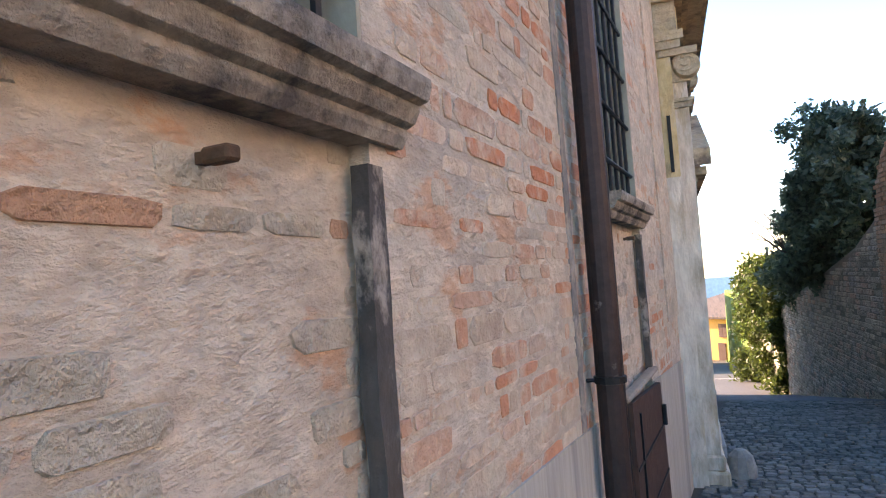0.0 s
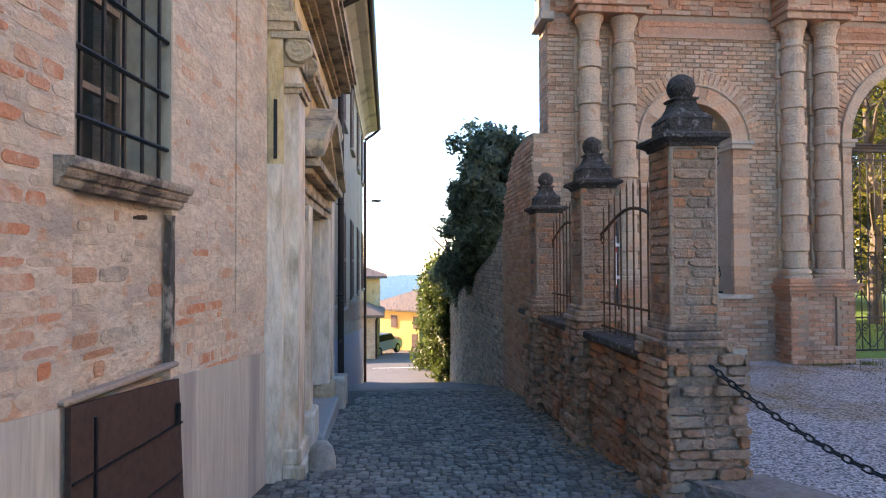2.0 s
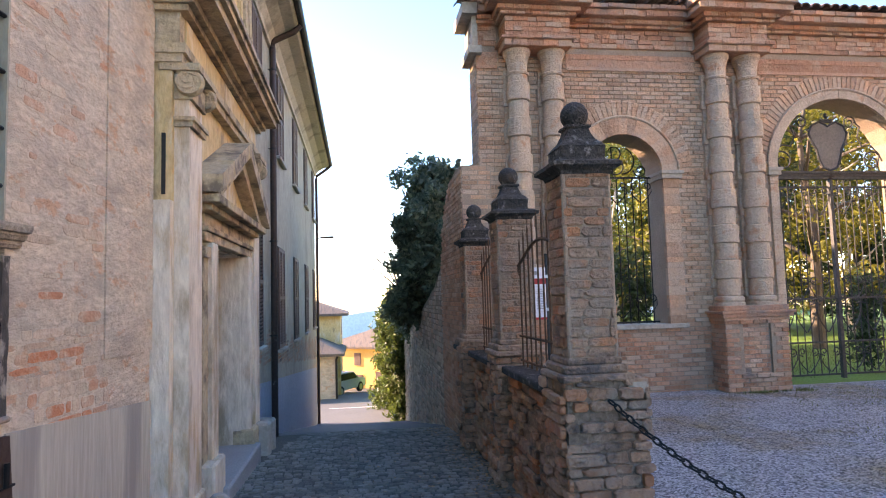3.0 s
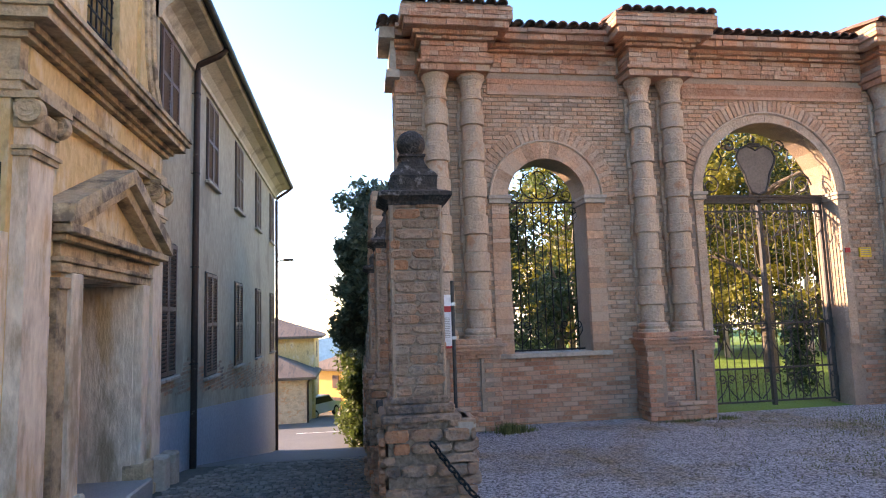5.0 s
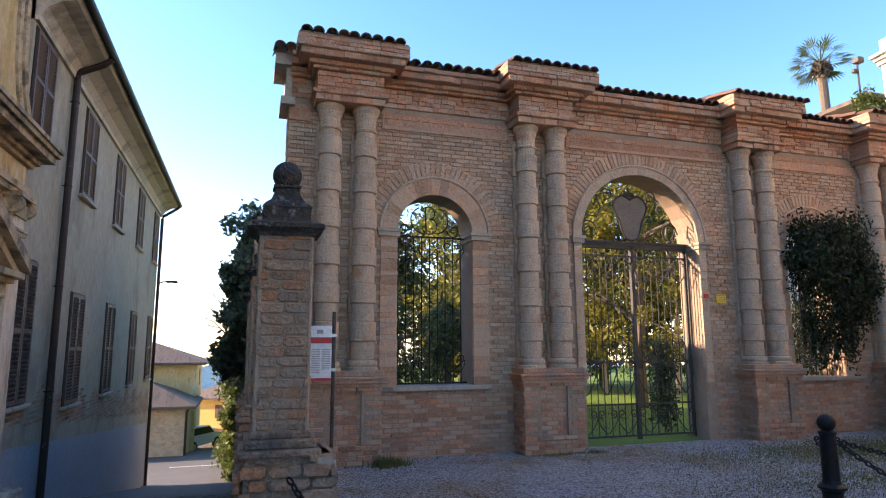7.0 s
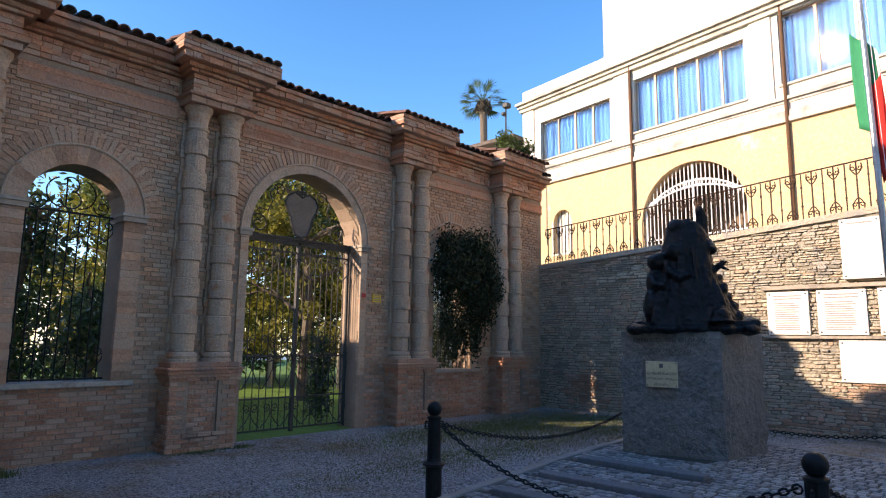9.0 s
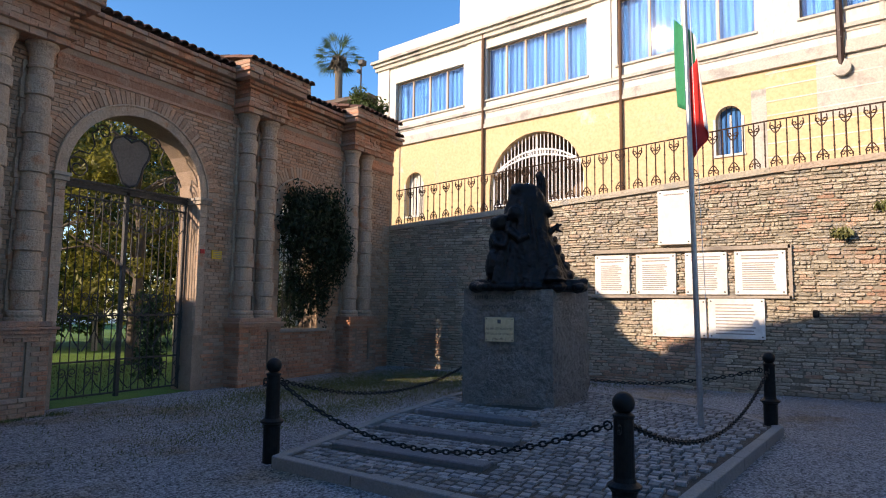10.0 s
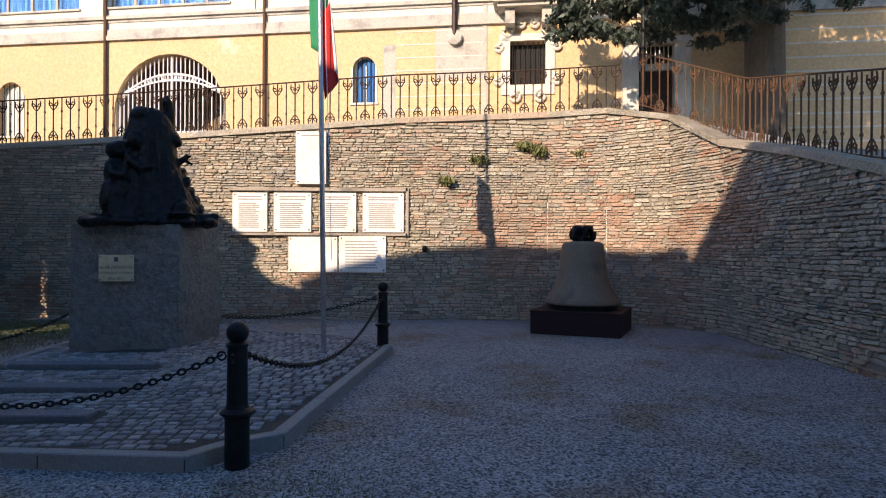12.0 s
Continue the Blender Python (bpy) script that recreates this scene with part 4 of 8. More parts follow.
PLASTER_N = material("smeared_niche_brick", (0.52, 0.40, 0.28), (0.66, 0.53, 0.385), large=2.4, fine=12, piece=0.06, stain=(0.24, 0.20, 0.17), stain_scale=1.7, stain_at=(0.52, 0.66), warm=(0.56, 0.23, 0.11, 0.72), bump=1.0, relief=0.07)


def barred_window(k, x0, x1):
    """A deep window with a moulded stone sill, a wooden frame and iron bars."""
    t = thing("window_%d" % (k + 1), "deep barred window with a moulded stone sill", "window", kind="structure")
    bm = bmesh.new()
    prof = ((0.05, 1.88), (-0.02, 1.88), (-0.032, 1.90), (-0.032, 1.915), (-0.05, 1.922), (-0.062, 1.945), (-0.062, 1.955), (-0.082, 1.96), (-0.09, 1.985), (-0.09, 2.0), (0.3, 2.01), (0.3, 1.88))
    prism(bm, prof, lambda u, v, w: FA @ Vector((w, u, v)), (x0 - 0.13, x1 + 0.09))
    part("sill", bm, SILL, t, "moulded sandstone sill darkened by moss")
    part("reveal", boxes((x0 - 0.005, x0 + 0.012, 0.0, 0.32, 2.0, 4.0), (x1 - 0.012, x1 + 0.005, 0.0, 0.32, 2.0, 4.0), m=FA), GREY_PLASTER, t)
    part("window_frame", boxes((x0, x0 + 0.06, 0.26, 0.31, 2.0, 4.0), (x1 - 0.06, x1, 0.26, 0.31, 2.0, 4.0), ((x0 + x1) / 2 - 0.035, (x0 + x1) / 2 + 0.035, 0.26, 0.31, 2.0, 4.0), *[(x0, x1, 0.265, 0.305, z, z + 0.035) for z in (2.0, 2.45, 2.92, 3.4, 3.9)], m=FA), WOOD, t)
    part("pane", boxes((x0, x1, 0.285, 0.29, 2.0, 4.0), m=FA), GLASS, t)
    # flat sheet close behind the pane, coloured as the unlit room
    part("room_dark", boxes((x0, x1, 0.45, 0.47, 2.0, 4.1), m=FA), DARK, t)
    for i in range(5):
        x = x0 + 0.09 + (x1 - x0 - 0.18) * i / 4
        part("bar", tube(bmesh.new(), [FA @ Vector((x, 0.03, z)) for z in (2.0, 4.0)], 0.011), IRON, t)
    for z in (2.2, 2.5, 2.8, 3.1, 3.4, 3.7):
        part("crossbar", tube(bmesh.new(), [FA @ Vector((x, 0.02, z)) for x in (x0 - 0.01, x1 + 0.01)], 0.013), IRON, t)
    return t


for k, (a, b) in enumerate(WINDOWS_A):
    barred_window(k, a, b)
    bolt = thing("wall_bolt", "rusty square iron bolt stuck in the wall", "bolt", "wall bolts")
    part("shank", boxes((a + 0.565, a + 0.582, 0.02, 0.1, 1.796, 1.812), m=FA), RUST, bolt)
    part("head", boxes((a + 0.560, a + 0.587, -0.02, 0.028, 1.794, 1.816), m=FA, bevel=0.004), RUST, bolt)
# shade of the reveal beside each niche, painted as a ragged black strip
REVEAL_SHADE = material("damp_streak", (0.045, 0.038, 0.033), (0.10, 0.085, 0.07), large=5, fine=18, bump=0.7, stain=(0.36, 0.29, 0.23), stain_scale=9, stain_at=(0.52, 0.62), stretch=(1, 1, 0.6))
bm = bmesh.new()
for a, b in WINDOWS_A:
    edge = [1.0 + 0.06 * k for k in range(15)]
    right = [(b + 0.035 + 0.014 * noise.noise(Vector((7, b, z * 9))), z) for z in edge]
    left = [(b - 0.022 + 0.018 * noise.noise(Vector((1, b, z * 8))), z) for z in edge]
    prism(bm, right + left[::-1], lambda u, v, w: FA @ Vector((u, w, v)), (-0.007, 0.03))
part("damp_streak", bm, REVEAL_SHADE, side_house, "dark strip painted for the shade of the niche reveal")
# narrow dark grey streak with wavy edges, left of the downpipe
edge = [0.9 + 0.12 * k for k in range(50)]
poly = [(2.445 + 0.010 * noise.noise(Vector((3, 1, z * 3))), z) for z in edge] + [(2.385 + 0.014 * noise.noise(Vector((5, 2, z * 3))), z) for z in edge[::-1]]
part("soot_streak", prism(bmesh.new(), poly, lambda u, v, w: FA @ Vector((u, w, v)), (-0.0085, 0.02)), MOTTLED_GREY, side_house, "dark grey streak beside the downpipe")

# iron hatch over the cellar window
hatch = thing("cellar_hatch", "dark brown riveted iron hatch leaning on the wall base", "hatch")
bm = bmesh.new()
prism(bm, ((3.17, 1.0), (4.14, 0.935), (4.27, -0.35), (3.18, -0.30)), lambda u, v, w: FA @ Vector((u, w, v)), (-0.045, -0.02))
part("sheet", bm, RUST_PLATE, hatch)
part("seam", boxes(*[(3.18, 4.18, -0.052, -0.04, z, z + 0.012) for z in (0.68, 0.40, 0.12)], (3.33, 3.345, -0.055, -0.04, -0.25, 0.92), m=FA), IRON, hatch)
part("packing", boxes((3.15, 4.16, -0.04, 0.02, 1.0, 1.03), m=FA, bevel=0.01), MORTAR, hatch, "crumbling mortar bed above the hatch")
for z in (0.75, 0.15):
    part("hinge", tube(bmesh.new(), [FA @ Vector((4.10, -0.06, z + d)) for d in (-0.06, 0.06)], 0.014), IRON, hatch)


def downpipe(name, x, y, z0, z1, r, label, brackets, out=(1, 0, 0), bend=None):
    t = thing(name, label, "drainpipe")
    pts = [(x, y, z0), (x, y, z1)]
    if bend:
        pts += bend
    part("pipe", tube(bmesh.new(), pts, r, 14), PIPE, t, smooth=False)
    for z in brackets:
        bm = lathe(bmesh.new(), [(r + 0.001, -0.014), (r + 0.008, -0.012), (r + 0.008, 0.012), (r + 0.001, 0.014)], x, y, z, 14)
        tube(bm, [(x - 0.14, y - 0.05, z), (x - r, y - 0.02, z)], 0.008)
        part("bracket", bm, IRON, t)
    return t


q = FA @ Vector((2.535, -0.085, 0))
downpipe("drainpipe", q.x, q.y, -0.1, 6.8, 0.053, "dark brown copper drainpipe with flaking paint on the brick wall", (1.22, 3.4, 5.5))

# ---- the church front ----
church = thing("wall_church", "ochre and whitewashed church front with pilasters and cornice", "wall", kind="structure")
CX = 0.13
part("front", boxes((CX - 0.5, CX, 5.85, 7.05, -0.8, 3.8), (CX - 0.5, CX, 8.80, 9.6, -0.8, 3.8), (CX - 0.5, CX, 7.05, 8.80, 2.15, 3.8)), PLASTER_CHURCH, church, "flaking ochre plaster")
part("whitewash", boxes((CX - 0.02, CX + 0.006, 6.3, 6.85, -0.5, 1.75), (CX - 0.02, CX + 0.006, 8.98, 9.2, -0.7, 1.9), (CX - 0.3, CX + 0.004, 5.80, 5.90, -0.5, 2.4)), CHURCH_WHITE, church, "worn whitewash on the lower wall")
part("slit", boxes((CX - 0.075, CX - 0.045, 5.838, 5.87, 2.45, 2.95)), DARK, church, "narrow slit window")


def pilaster(y0, y1, x1):
    z0 = street_z(y0) - 0.3
    part("pilaster", boxes((CX - 0.1, x1, y0, y1, z0 + 0.55, 3.25)), CHURCH_WHITE, church, "whitewashed pilaster shaft")
    part("pilaster_base", boxes((CX - 0.1, x1 + 0.06, y0 - 0.06, y1 + 0.06, z0, z0 + 0.42), (CX - 0.1, x1 + 0.03, y0 - 0.03, y1 + 0.03, z0 + 0.42, z0 + 0.55), bevel=0.015), CHURCH_WHITE, church)
    part("necking", boxes((CX - 0.1, x1 + 0.03, y0 - 0.02, y1 + 0.02, 3.02, 3.07), (CX - 0.1, x1 + 0.05, y0 - 0.04, y1 + 0.04, 3.07, 3.10)), CHURCH_STONE, church)
    bm = bmesh.new()
    for yy in (y0 - 0.02, y1 + 0.02):
        pts = [(x1 - 0.02 + a, 3.40 + b) for a, b in scroll(0, 0, 0.10, 90, 1.6)]
        for dx in (0.0, 0.05, 0.1):
            tube(bm, [(px + 0.02, yy + (dx - 0.05) * 0.6, pz) for px, pz in pts], 0.028, 6)
        lathe(bm, [(0.10, -0.05), (0.115, 0), (0.10, 0.05)], m=Matrix.Translation((x1 + 0.01, yy, 3.38)) @ pose(0, 0, 0, 90, 0, 0))
    box(bm, CX - 0.1, x1 + 0.03, y0 - 0.02, y1 + 0.02, 3.25, 3.42)
    box(bm, CX - 0.1, x1 + 0.10, y0 - 0.09, y1 + 0.09, 3.47, 3.53)
    part("ionic_capital", bm, CHURCH_STONE, church, "carved stone capital with scrolls")


pilaster(5.92, 6.34, 0.25)
pilaster(9.12, 9.52, 0.25)
# entablature and cornice
bm = bmesh.new()
for x1, z0, z1 in ((0.22, 3.53, 3.60), (0.25, 3.60, 3.68), (0.20, 3.68, 3.95), (0.27, 3.95, 4.00), (0.33, 4.00, 4.06), (0.47, 4.06, 4.15), (0.52, 4.15, 4.21), (0.55, 4.21, 4.26)):
    d = (x1 - 0.2) * 0.6
    box(bm, CX - 0.4, x1, 5.82 - d, 9.6 + d, z0, z1)
part("cornice", bm, CHURCH_STONE, church, "heavy weathered cornice")
part("frieze", boxes((CX - 0.3, 0.215, 5.95, 9.5, 3.70, 3.94)), PLASTER_CHURCH, church)
# upper storey with a sweeping side
part("upper_wall", boxes((CX - 0.5, CX - 0.02, 5.8, 7.25, 4.26, 6.9), (CX - 0.5, CX - 0.02, 8.15, 8.75, 4.26, 6.9), (CX - 0.5, CX - 0.02, 7.25, 8.15, 4.26, 4.62), (CX - 0.5, CX - 0.02, 7.25, 8.15, 6.3, 6.9)), PLASTER_CHURCH, church)
# dark sheet behind the grille instead of a shaded room
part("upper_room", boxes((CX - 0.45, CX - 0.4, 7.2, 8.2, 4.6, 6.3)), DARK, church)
bm = bmesh.new()
for i in range(7):
    tube(bm, [(CX - 0.1, 7.27 + 0.14 * i, 4.6), (CX - 0.1, 7.27 + 0.14 * i, 6.3)], 0.012)
for i in range(9):
    tube(bm, [(CX - 0.1, 7.25, 4.7 + 0.19 * i), (CX - 0.1, 8.15, 4.7 + 0.19 * i)], 0.012)
part("grille", bm, IRON, church)
# out of sight; profile follows the shadow edge wanted on the retaining wall
gable = [(3.6, 6.4), (3.6, 9.0), (4.45, 9.15), (5.55, 9.45), (6.7, 9.58), (7.9, 9.63), (9.0, 9.55), (10.0, 9.38), (11.2, 9.1), (12.0, 8.86), (12.1, 6.4)]
part("gable", prism(bmesh.new(), gable, lambda u, v, w: (w, u, v), (CX - 0.5, CX - 0.05)), PLASTER_CHURCH, church, "unseen curved gable, widened past the church to cast its shadow")
sweep = [(8.75, 4.26), (9.62, 4.26), (9.60, 4.48), (9.42, 4.62), (9.25, 4.85), (9.12, 5.2), (9.05, 5.7), (9.02, 6.3), (9.0, 6.9), (8.75, 6.9)]
part("volute", prism(bmesh.new(), sweep, lambda u, v, w: (w, u, v), (CX - 0.4, CX + 0.03)), PLASTER_CHURCH, church, "sweeping side of the church gable")
for off, wd in ((0.0, 0.06), (-0.16, 0.04)):
    bm = bmesh.new()
    tube(bm, [(CX + wd, u + off, v + off * 0.3) for u, v in sweep[1:9]], 0.05, 6)
    part("volute_moulding", bm, CHURCH_STONE, church)
# doorway
door = thing("church_door", "tall recessed church doorway with a stone pediment", "door", kind="structure")
part("jamb", boxes((CX - 0.1, 0.24, 6.82, 7.05, -0.5, 2.15), bevel=0.012), CHURCH_WHITE, door)
part("jamb", boxes((CX - 0.1, 0.24, 8.80, 9.03, -0.6, 2.15), bevel=0.012), CHURCH_WHITE, door)
part("outer_pilaster", boxes((CX - 0.1, 0.19, 6.62, 6.83, -0.5, 2.05), (CX - 0.1, 0.22, 6.60, 6.84, 2.0, 2.1)), CHURCH_STONE, door)
part("outer_pilaster", boxes((CX - 0.1, 0.19, 9.02, 9.12, -0.6, 2.05), (CX - 0.1, 0.22, 9.01, 9.13, 2.0, 2.1)), CHURCH_STONE, door)
part("jamb_block", boxes((CX - 0.1, 0.30, 6.6, 7.08, -0.55, 0.12), bevel=0.02), CHURCH_WHITE, door, "worn whitewashed stone block")
part("jamb_block", boxes((CX - 0.1, 0.30, 8.78, 9.13, -0.75, 0.0), bevel=0.02), CHURCH_STONE, door)
part("lintel", boxes((CX - 0.1, 0.22, 6.62, 9.13, 2.15, 2.24), (CX - 0.1, 0.25, 6.60, 9.15, 2.24, 2.29), (CX - 0.1, 0.20, 6.64, 9.11, 2.29, 2.42), (CX - 0.1, 0.30, 6.52, 9.22, 2.42, 2.48), (CX - 0.1, 0.38, 6.42, 9.32, 2.48, 2.56), bevel=0.008), CHURCH_STONE, door, "moulded stone lintel")
bm = bmesh.new()
ped = ((6.36, 2.56), (7.88, 3.22), (9.38, 2.56), (9.38, 2.72), (7.88, 3.38), (6.36, 2.72))
prism(bm, ped, lambda u, v, w: (w, u, v), (CX - 0.1, 0.42))
prism(bm, ((6.7, 2.56), (7.88, 3.08), (9.08, 2.56), (9.3, 2.56), (7.88, 3.22), (6.45, 2.56)), lambda u, v, w: (w, u, v), (CX - 0.1, 0.33))
part("pediment", bm, CHURCH_STONE, door, "weathered triangular stone pediment")
part("tympanum", prism(bmesh.new(), ((6.5, 2.56), (7.88, 3.2), (9.3, 2.56)), lambda u, v, w: (w, u, v), (CX - 0.1, 0.18)), PLASTER_CHURCH, door)
part("reveal", boxes((CX - 0.62, CX - 0.0, 8.79, 8.81, -0.6, 2.15), (CX - 0.62, CX, 7.04, 7.06, -0.6, 2.15), (CX - 0.62, CX, 7.05, 8.8, 2.13, 2.16)), CHURCH_WHITE, door)
bm = boxes((CX - 0.66, CX - 0.60, 7.05, 7.92, -0.4, 2.13), (CX - 0.66, CX - 0.60, 7.94, 8.80, -0.4, 2.13))
part("door_leaf", bm, WOOD, door, "old dark wooden door")
part("panels", boxes(*[(CX - 0.61, CX - 0.58, y, y + 0.6, z, z + 0.62) for y in (7.18, 8.07) for z in (-0.1, 0.65, 1.4)], bevel=0.01), WOOD, door)
part("threshold", boxes((CX - 0.6, 0.36, 6.95, 8.9, -0.7, -0.18), bevel=0.02), KERB, door)

guard = thing("corner_stone", "low worn guard stone beside the church wall", "guard stone", "guard stones")
part("stone", lathe(bmesh.new(), [(0.13, -0.1), (0.125, 0.1), (0.10, 0.2), (0.05, 0.25)], 0.42, 6.2, street_z(6.2), 10), STONE_TRIM, guard)
for gy in (9.3, 9.75):
    g = thing("corner_stone", "upright stone guard post at the foot of the church", "guard stone", "guard stones")
    part("stone", boxes((0.2, 0.42, gy - 0.12, gy + 0.12, street_z(gy) - 0.2, street_z(gy) + 0.42), bevel=0.03), STONE_TRIM, g)

# ---- the grey house ----
house = thing("wall_house", "long grey plastered house with brown shutters and deep eaves", "wall", kind="structure")
HX = 0.11
HY0, HY1 = 9.6, 23.1
part("front", boxes((HX - 0.5, HX, HY0, HY1, -4.0, 6.35)), GREY_PLASTER, house, "stained grey plaster")
part("end", boxes((-8, HX - 0.5, HY1 - 0.4, HY1, -4.0, 6.35)), GREY_PLASTER, house)
bm = prism(bmesh.new(), ((HY0, -1.6), (HY0, 0.42), (11.5, 0.25), (HY1, -0.75), (HY1, -4.0)), lambda u, v, w: (w, u, v), (HX - 0.1, HX + 0.014))
part("base", bm, DADO, house, "smooth blue-grey cement base")
house_rows = courses((HX + 0.0, 23.0, -1.4), (0, -1, 0), (1, 0, 0), 13.2, 2.6, 0.24, 0.07, seed=71, jitter=0.004, skip=0.12,
                     keep=lambda a0, a1, z0, z1: z0 - 1.4 > 0.26 - 0.087 * (11.5 - (a0 - 0 - 11.5) * 0 - 0) * 0 + np.interp(23.0 - a0, [9.6, 11.5, 23.1], [0.42, 0.25, -0.75]) and z1 - 1.4 < np.interp(23.0 - a0, [9.6, 11.6, 13.5, 16, 20, 23], [0.75, 1.05, 0.85, 0.7, 0.45, 0.25]) + 0.12 * math.sin(a0 * 5.1))
house_rows = [(c, Vector((0, -1, 0)), v, Vector((1, 0, 0)), w, h, p) for c, u, v, o, w, h, p in house_rows]
bm = bmesh.new()
cove = [(HX, 6.02), (HX + 0.05, 6.02), (HX + 0.06, 6.1), (HX + 0.14, 6.22), (HX + 0.30, 6.33), (HX + 0.48, 6.37), (HX + 0.52, 6.40), (HX + 0.52, 6.47), (HX - 0.2, 6.5), (HX - 0.2, 6.02)]
prism(bm, cove, lambda u, v, w: (u, w, v), (HY0, HY1 + 0.2))
part("eaves", bm, SOFFIT, house, "coved plaster eaves, stained by damp")
bm = prism(bmesh.new(), ((HX + 0.60, 6.47), (HX + 0.60, 6.53), (-5.0, 8.45), (-10.5, 6.6), (-10.5, 6.5), (-5.0, 8.3)), lambda u, v, w: (u, w, v), (HY0 - 0.2, HY1 + 0.4))
part("roof", bm, TILE, house, "brown tiled roof")
part("back_mass", boxes((-10, HX - 0.5, HY0, HY1 - 0.4, -4, 6.5)), GREY_PLASTER, house)
gut = thing("gutter", "dark half-round gutter along the eaves", "gutter")
part("trough", tube(bmesh.new(), [(HX + 0.59, HY0, 6.47), (HX + 0.59, HY1 + 0.2, 6.45)], 0.06, 10), IRON, gut)
downpipe("drainpipe", HX + 0.08, 11.55, -0.7, 6.0, 0.055, "dark drainpipe on the grey house", (1.0, 2.6, 4.2, 5.6), bend=[(HX + 0.10, 11.55, 6.12), (HX + 0.45, 11.55, 6.30), (HX + 0.56, 11.55, 6.42)])
downpipe("drainpipe", HX + 0.08, 23.0, -2.7, 5.9, 0.05, "dark drainpipe at the house corner", (-1.0, 1.5, 4.0), bend=[(HX + 0.10, 23.05, 6.0), (HX + 0.45, 23.25, 6.3), (HX + 0.56, 23.3, 6.42)])


def shutter(y0, y1, z0, z1, tall):
    """A pair of closed louvred shutters on a plastered wall, each leaf split by a middle rail."""
    t = thing("shutter", "closed brown louvred shutters on the grey house", "shutter", "house shutters")
    x = HX
    part("surround", boxes((x - 0.02, x + 0.012, y0 - 0.03, y1 + 0.03, z0 - 0.02, z1 + 0.03)), DARK, t)
    mid = (y0 + y1) / 2
    for a, b in ((y0, mid - 0.008), (mid + 0.008, y1)):
        zm = z0 + (z1 - z0) * 0.5
        leaf = part("leaf", boxes((x, x + 0.04, a, a + 0.05, z0, z1), (x, x + 0.04, b - 0.05, b, z0, z1), *[(x, x + 0.04, a + 0.05, b - 0.05, z, z + 0.06) for z in (z0, zm - 0.03, z1 - 0.06)]), SHUTTER, t)
        bm = bmesh.new()
        for lo, hi in ((z0 + 0.06, zm - 0.03), (zm + 0.03, z1 - 0.06)):
            n = int((hi - lo) / 0.055)
            for i in range(n):
                z = lo + (hi - lo) * (i + 0.5) / n
                box(bm, -0.003, 0.003, a + 0.05, b - 0.05, -0.026, 0.026, m=pose(x + 0.02, 0, z, 0, 40, 0))
        part("louvres", bm, SHUTTER, leaf)
    part("sill", boxes((x, x + 0.09, y0 - 0.1, y1 + 0.1, z0 - 0.08, z0 - 0.02), bevel=0.012), STONE_TRIM, t)


for y in (12.62, 15.55, 18.65, 21.75):
    shutter(y, y + 0.92, 0.70, 2.58, True)
    shutter(y, y + 0.92, 4.34, 5.90, False)
shutter(9.78, 10.62, 0.92, 2.84, True)
shutter(9.72, 10.62, 4.62, 5.95, False)
lamp = thing("street_lamp", "small grey street lamp on an arm at the house corner", "street lamp")
part("arm", tube(bmesh.new(), [(HX + 0.05, 23.1, 3.72), (0.32, 23.1, 3.80), (0.50, 23.1, 3.80)], 0.025), IRON, lamp)
part("head", boxes((0.40, 0.78, 23.0, 23.2, 3.77, 3.84), bevel=0.03), GATE_IRON, lamp)
sgn = thing("small_sign", "small yellow notice on the church wall", "sign")
part("board", boxes((CX, CX + 0.012, 6.42, 6.54, 2.0, 2.18)), SIGN_YELLOW, sgn)
part("lettering", boxes(*[(CX + 0.012, CX + 0.014, 6.43, 6.53, 2.02 + 0.03 * i, 2.032 + 0.03 * i) for i in range(5)]), LETTER, sgn)

# ---- down the hill ----
low_house = tagged(thing("house", "old stone house with low hipped tile roofs", "house"))
part("wall", boxes((-7, 0.30, 36, 41, -6, -1.35)), PLASTER_A, low_house)
part("upper_wall", boxes((-7, 0.45, 40, 45.5, -6, 0.75)), PLASTER_CHURCH, low_house)
bm = bmesh.new()
def hip(bm, x0, x1, y0, y1, z, rise, over=0.5):
    a = [bm.verts.new(c) for c in ((x0 - over, y0 - over, z), (x1 + over, y0 - over, z), (x1 + over, y1 + over, z), (x0 - over, y1 + over, z))]
    d = min(x1 - x0, y1 - y0) / 2
    cx, cy = (x0 + x1) / 2, (y0 + y1) / 2
    lx, ly = max(0.01, (x1 - x0) / 2 - d), max(0.01, (y1 - y0) / 2 - d)
    r = [bm.verts.new(c) for c in ((cx - lx, cy - ly, z + rise), (cx + lx, cy - ly, z + rise), (cx + lx, cy + ly, z + rise), (cx - lx, cy + ly, z + rise))]
    for i in range(4):
        bm.faces.new((a[i], a[(i + 1) % 4], r[(i + 1) % 4], r[i]))
    bm.faces.new(r)
    b = [bm.verts.new(v.co - Vector((0, 0, 0.15))) for v in a]
    for i in range(4):
        bm.faces.new((b[i], b[(i + 1) % 4], a[(i + 1) % 4], a[i]))
    bm.faces.new(list(reversed(b)))
    return bm


ROOF = material("clay_roof", (0.11, 0.085, 0.07), (0.17, 0.13, 0.105), large=0.8, fine=9, bump=0.9, stain=(0.08, 0.072, 0.065), stretch=(5, 0.6, 1))
part("roof", hip(bmesh.new(), -7, 0.3, 36, 41, -1.35, 1.3), ROOF, low_house)
part("upper_roof", hip(bmesh.new(), -7, 0.45, 40, 45.5, 0.75, 1.2), ROOF, low_house)
part("downpipe", tube(bmesh.new(), [(0.42, 35.9, -1.5), (0.34, 35.9, -1.7), (0.34, 35.9, -3.9)], 0.06), PIPE, low_house)
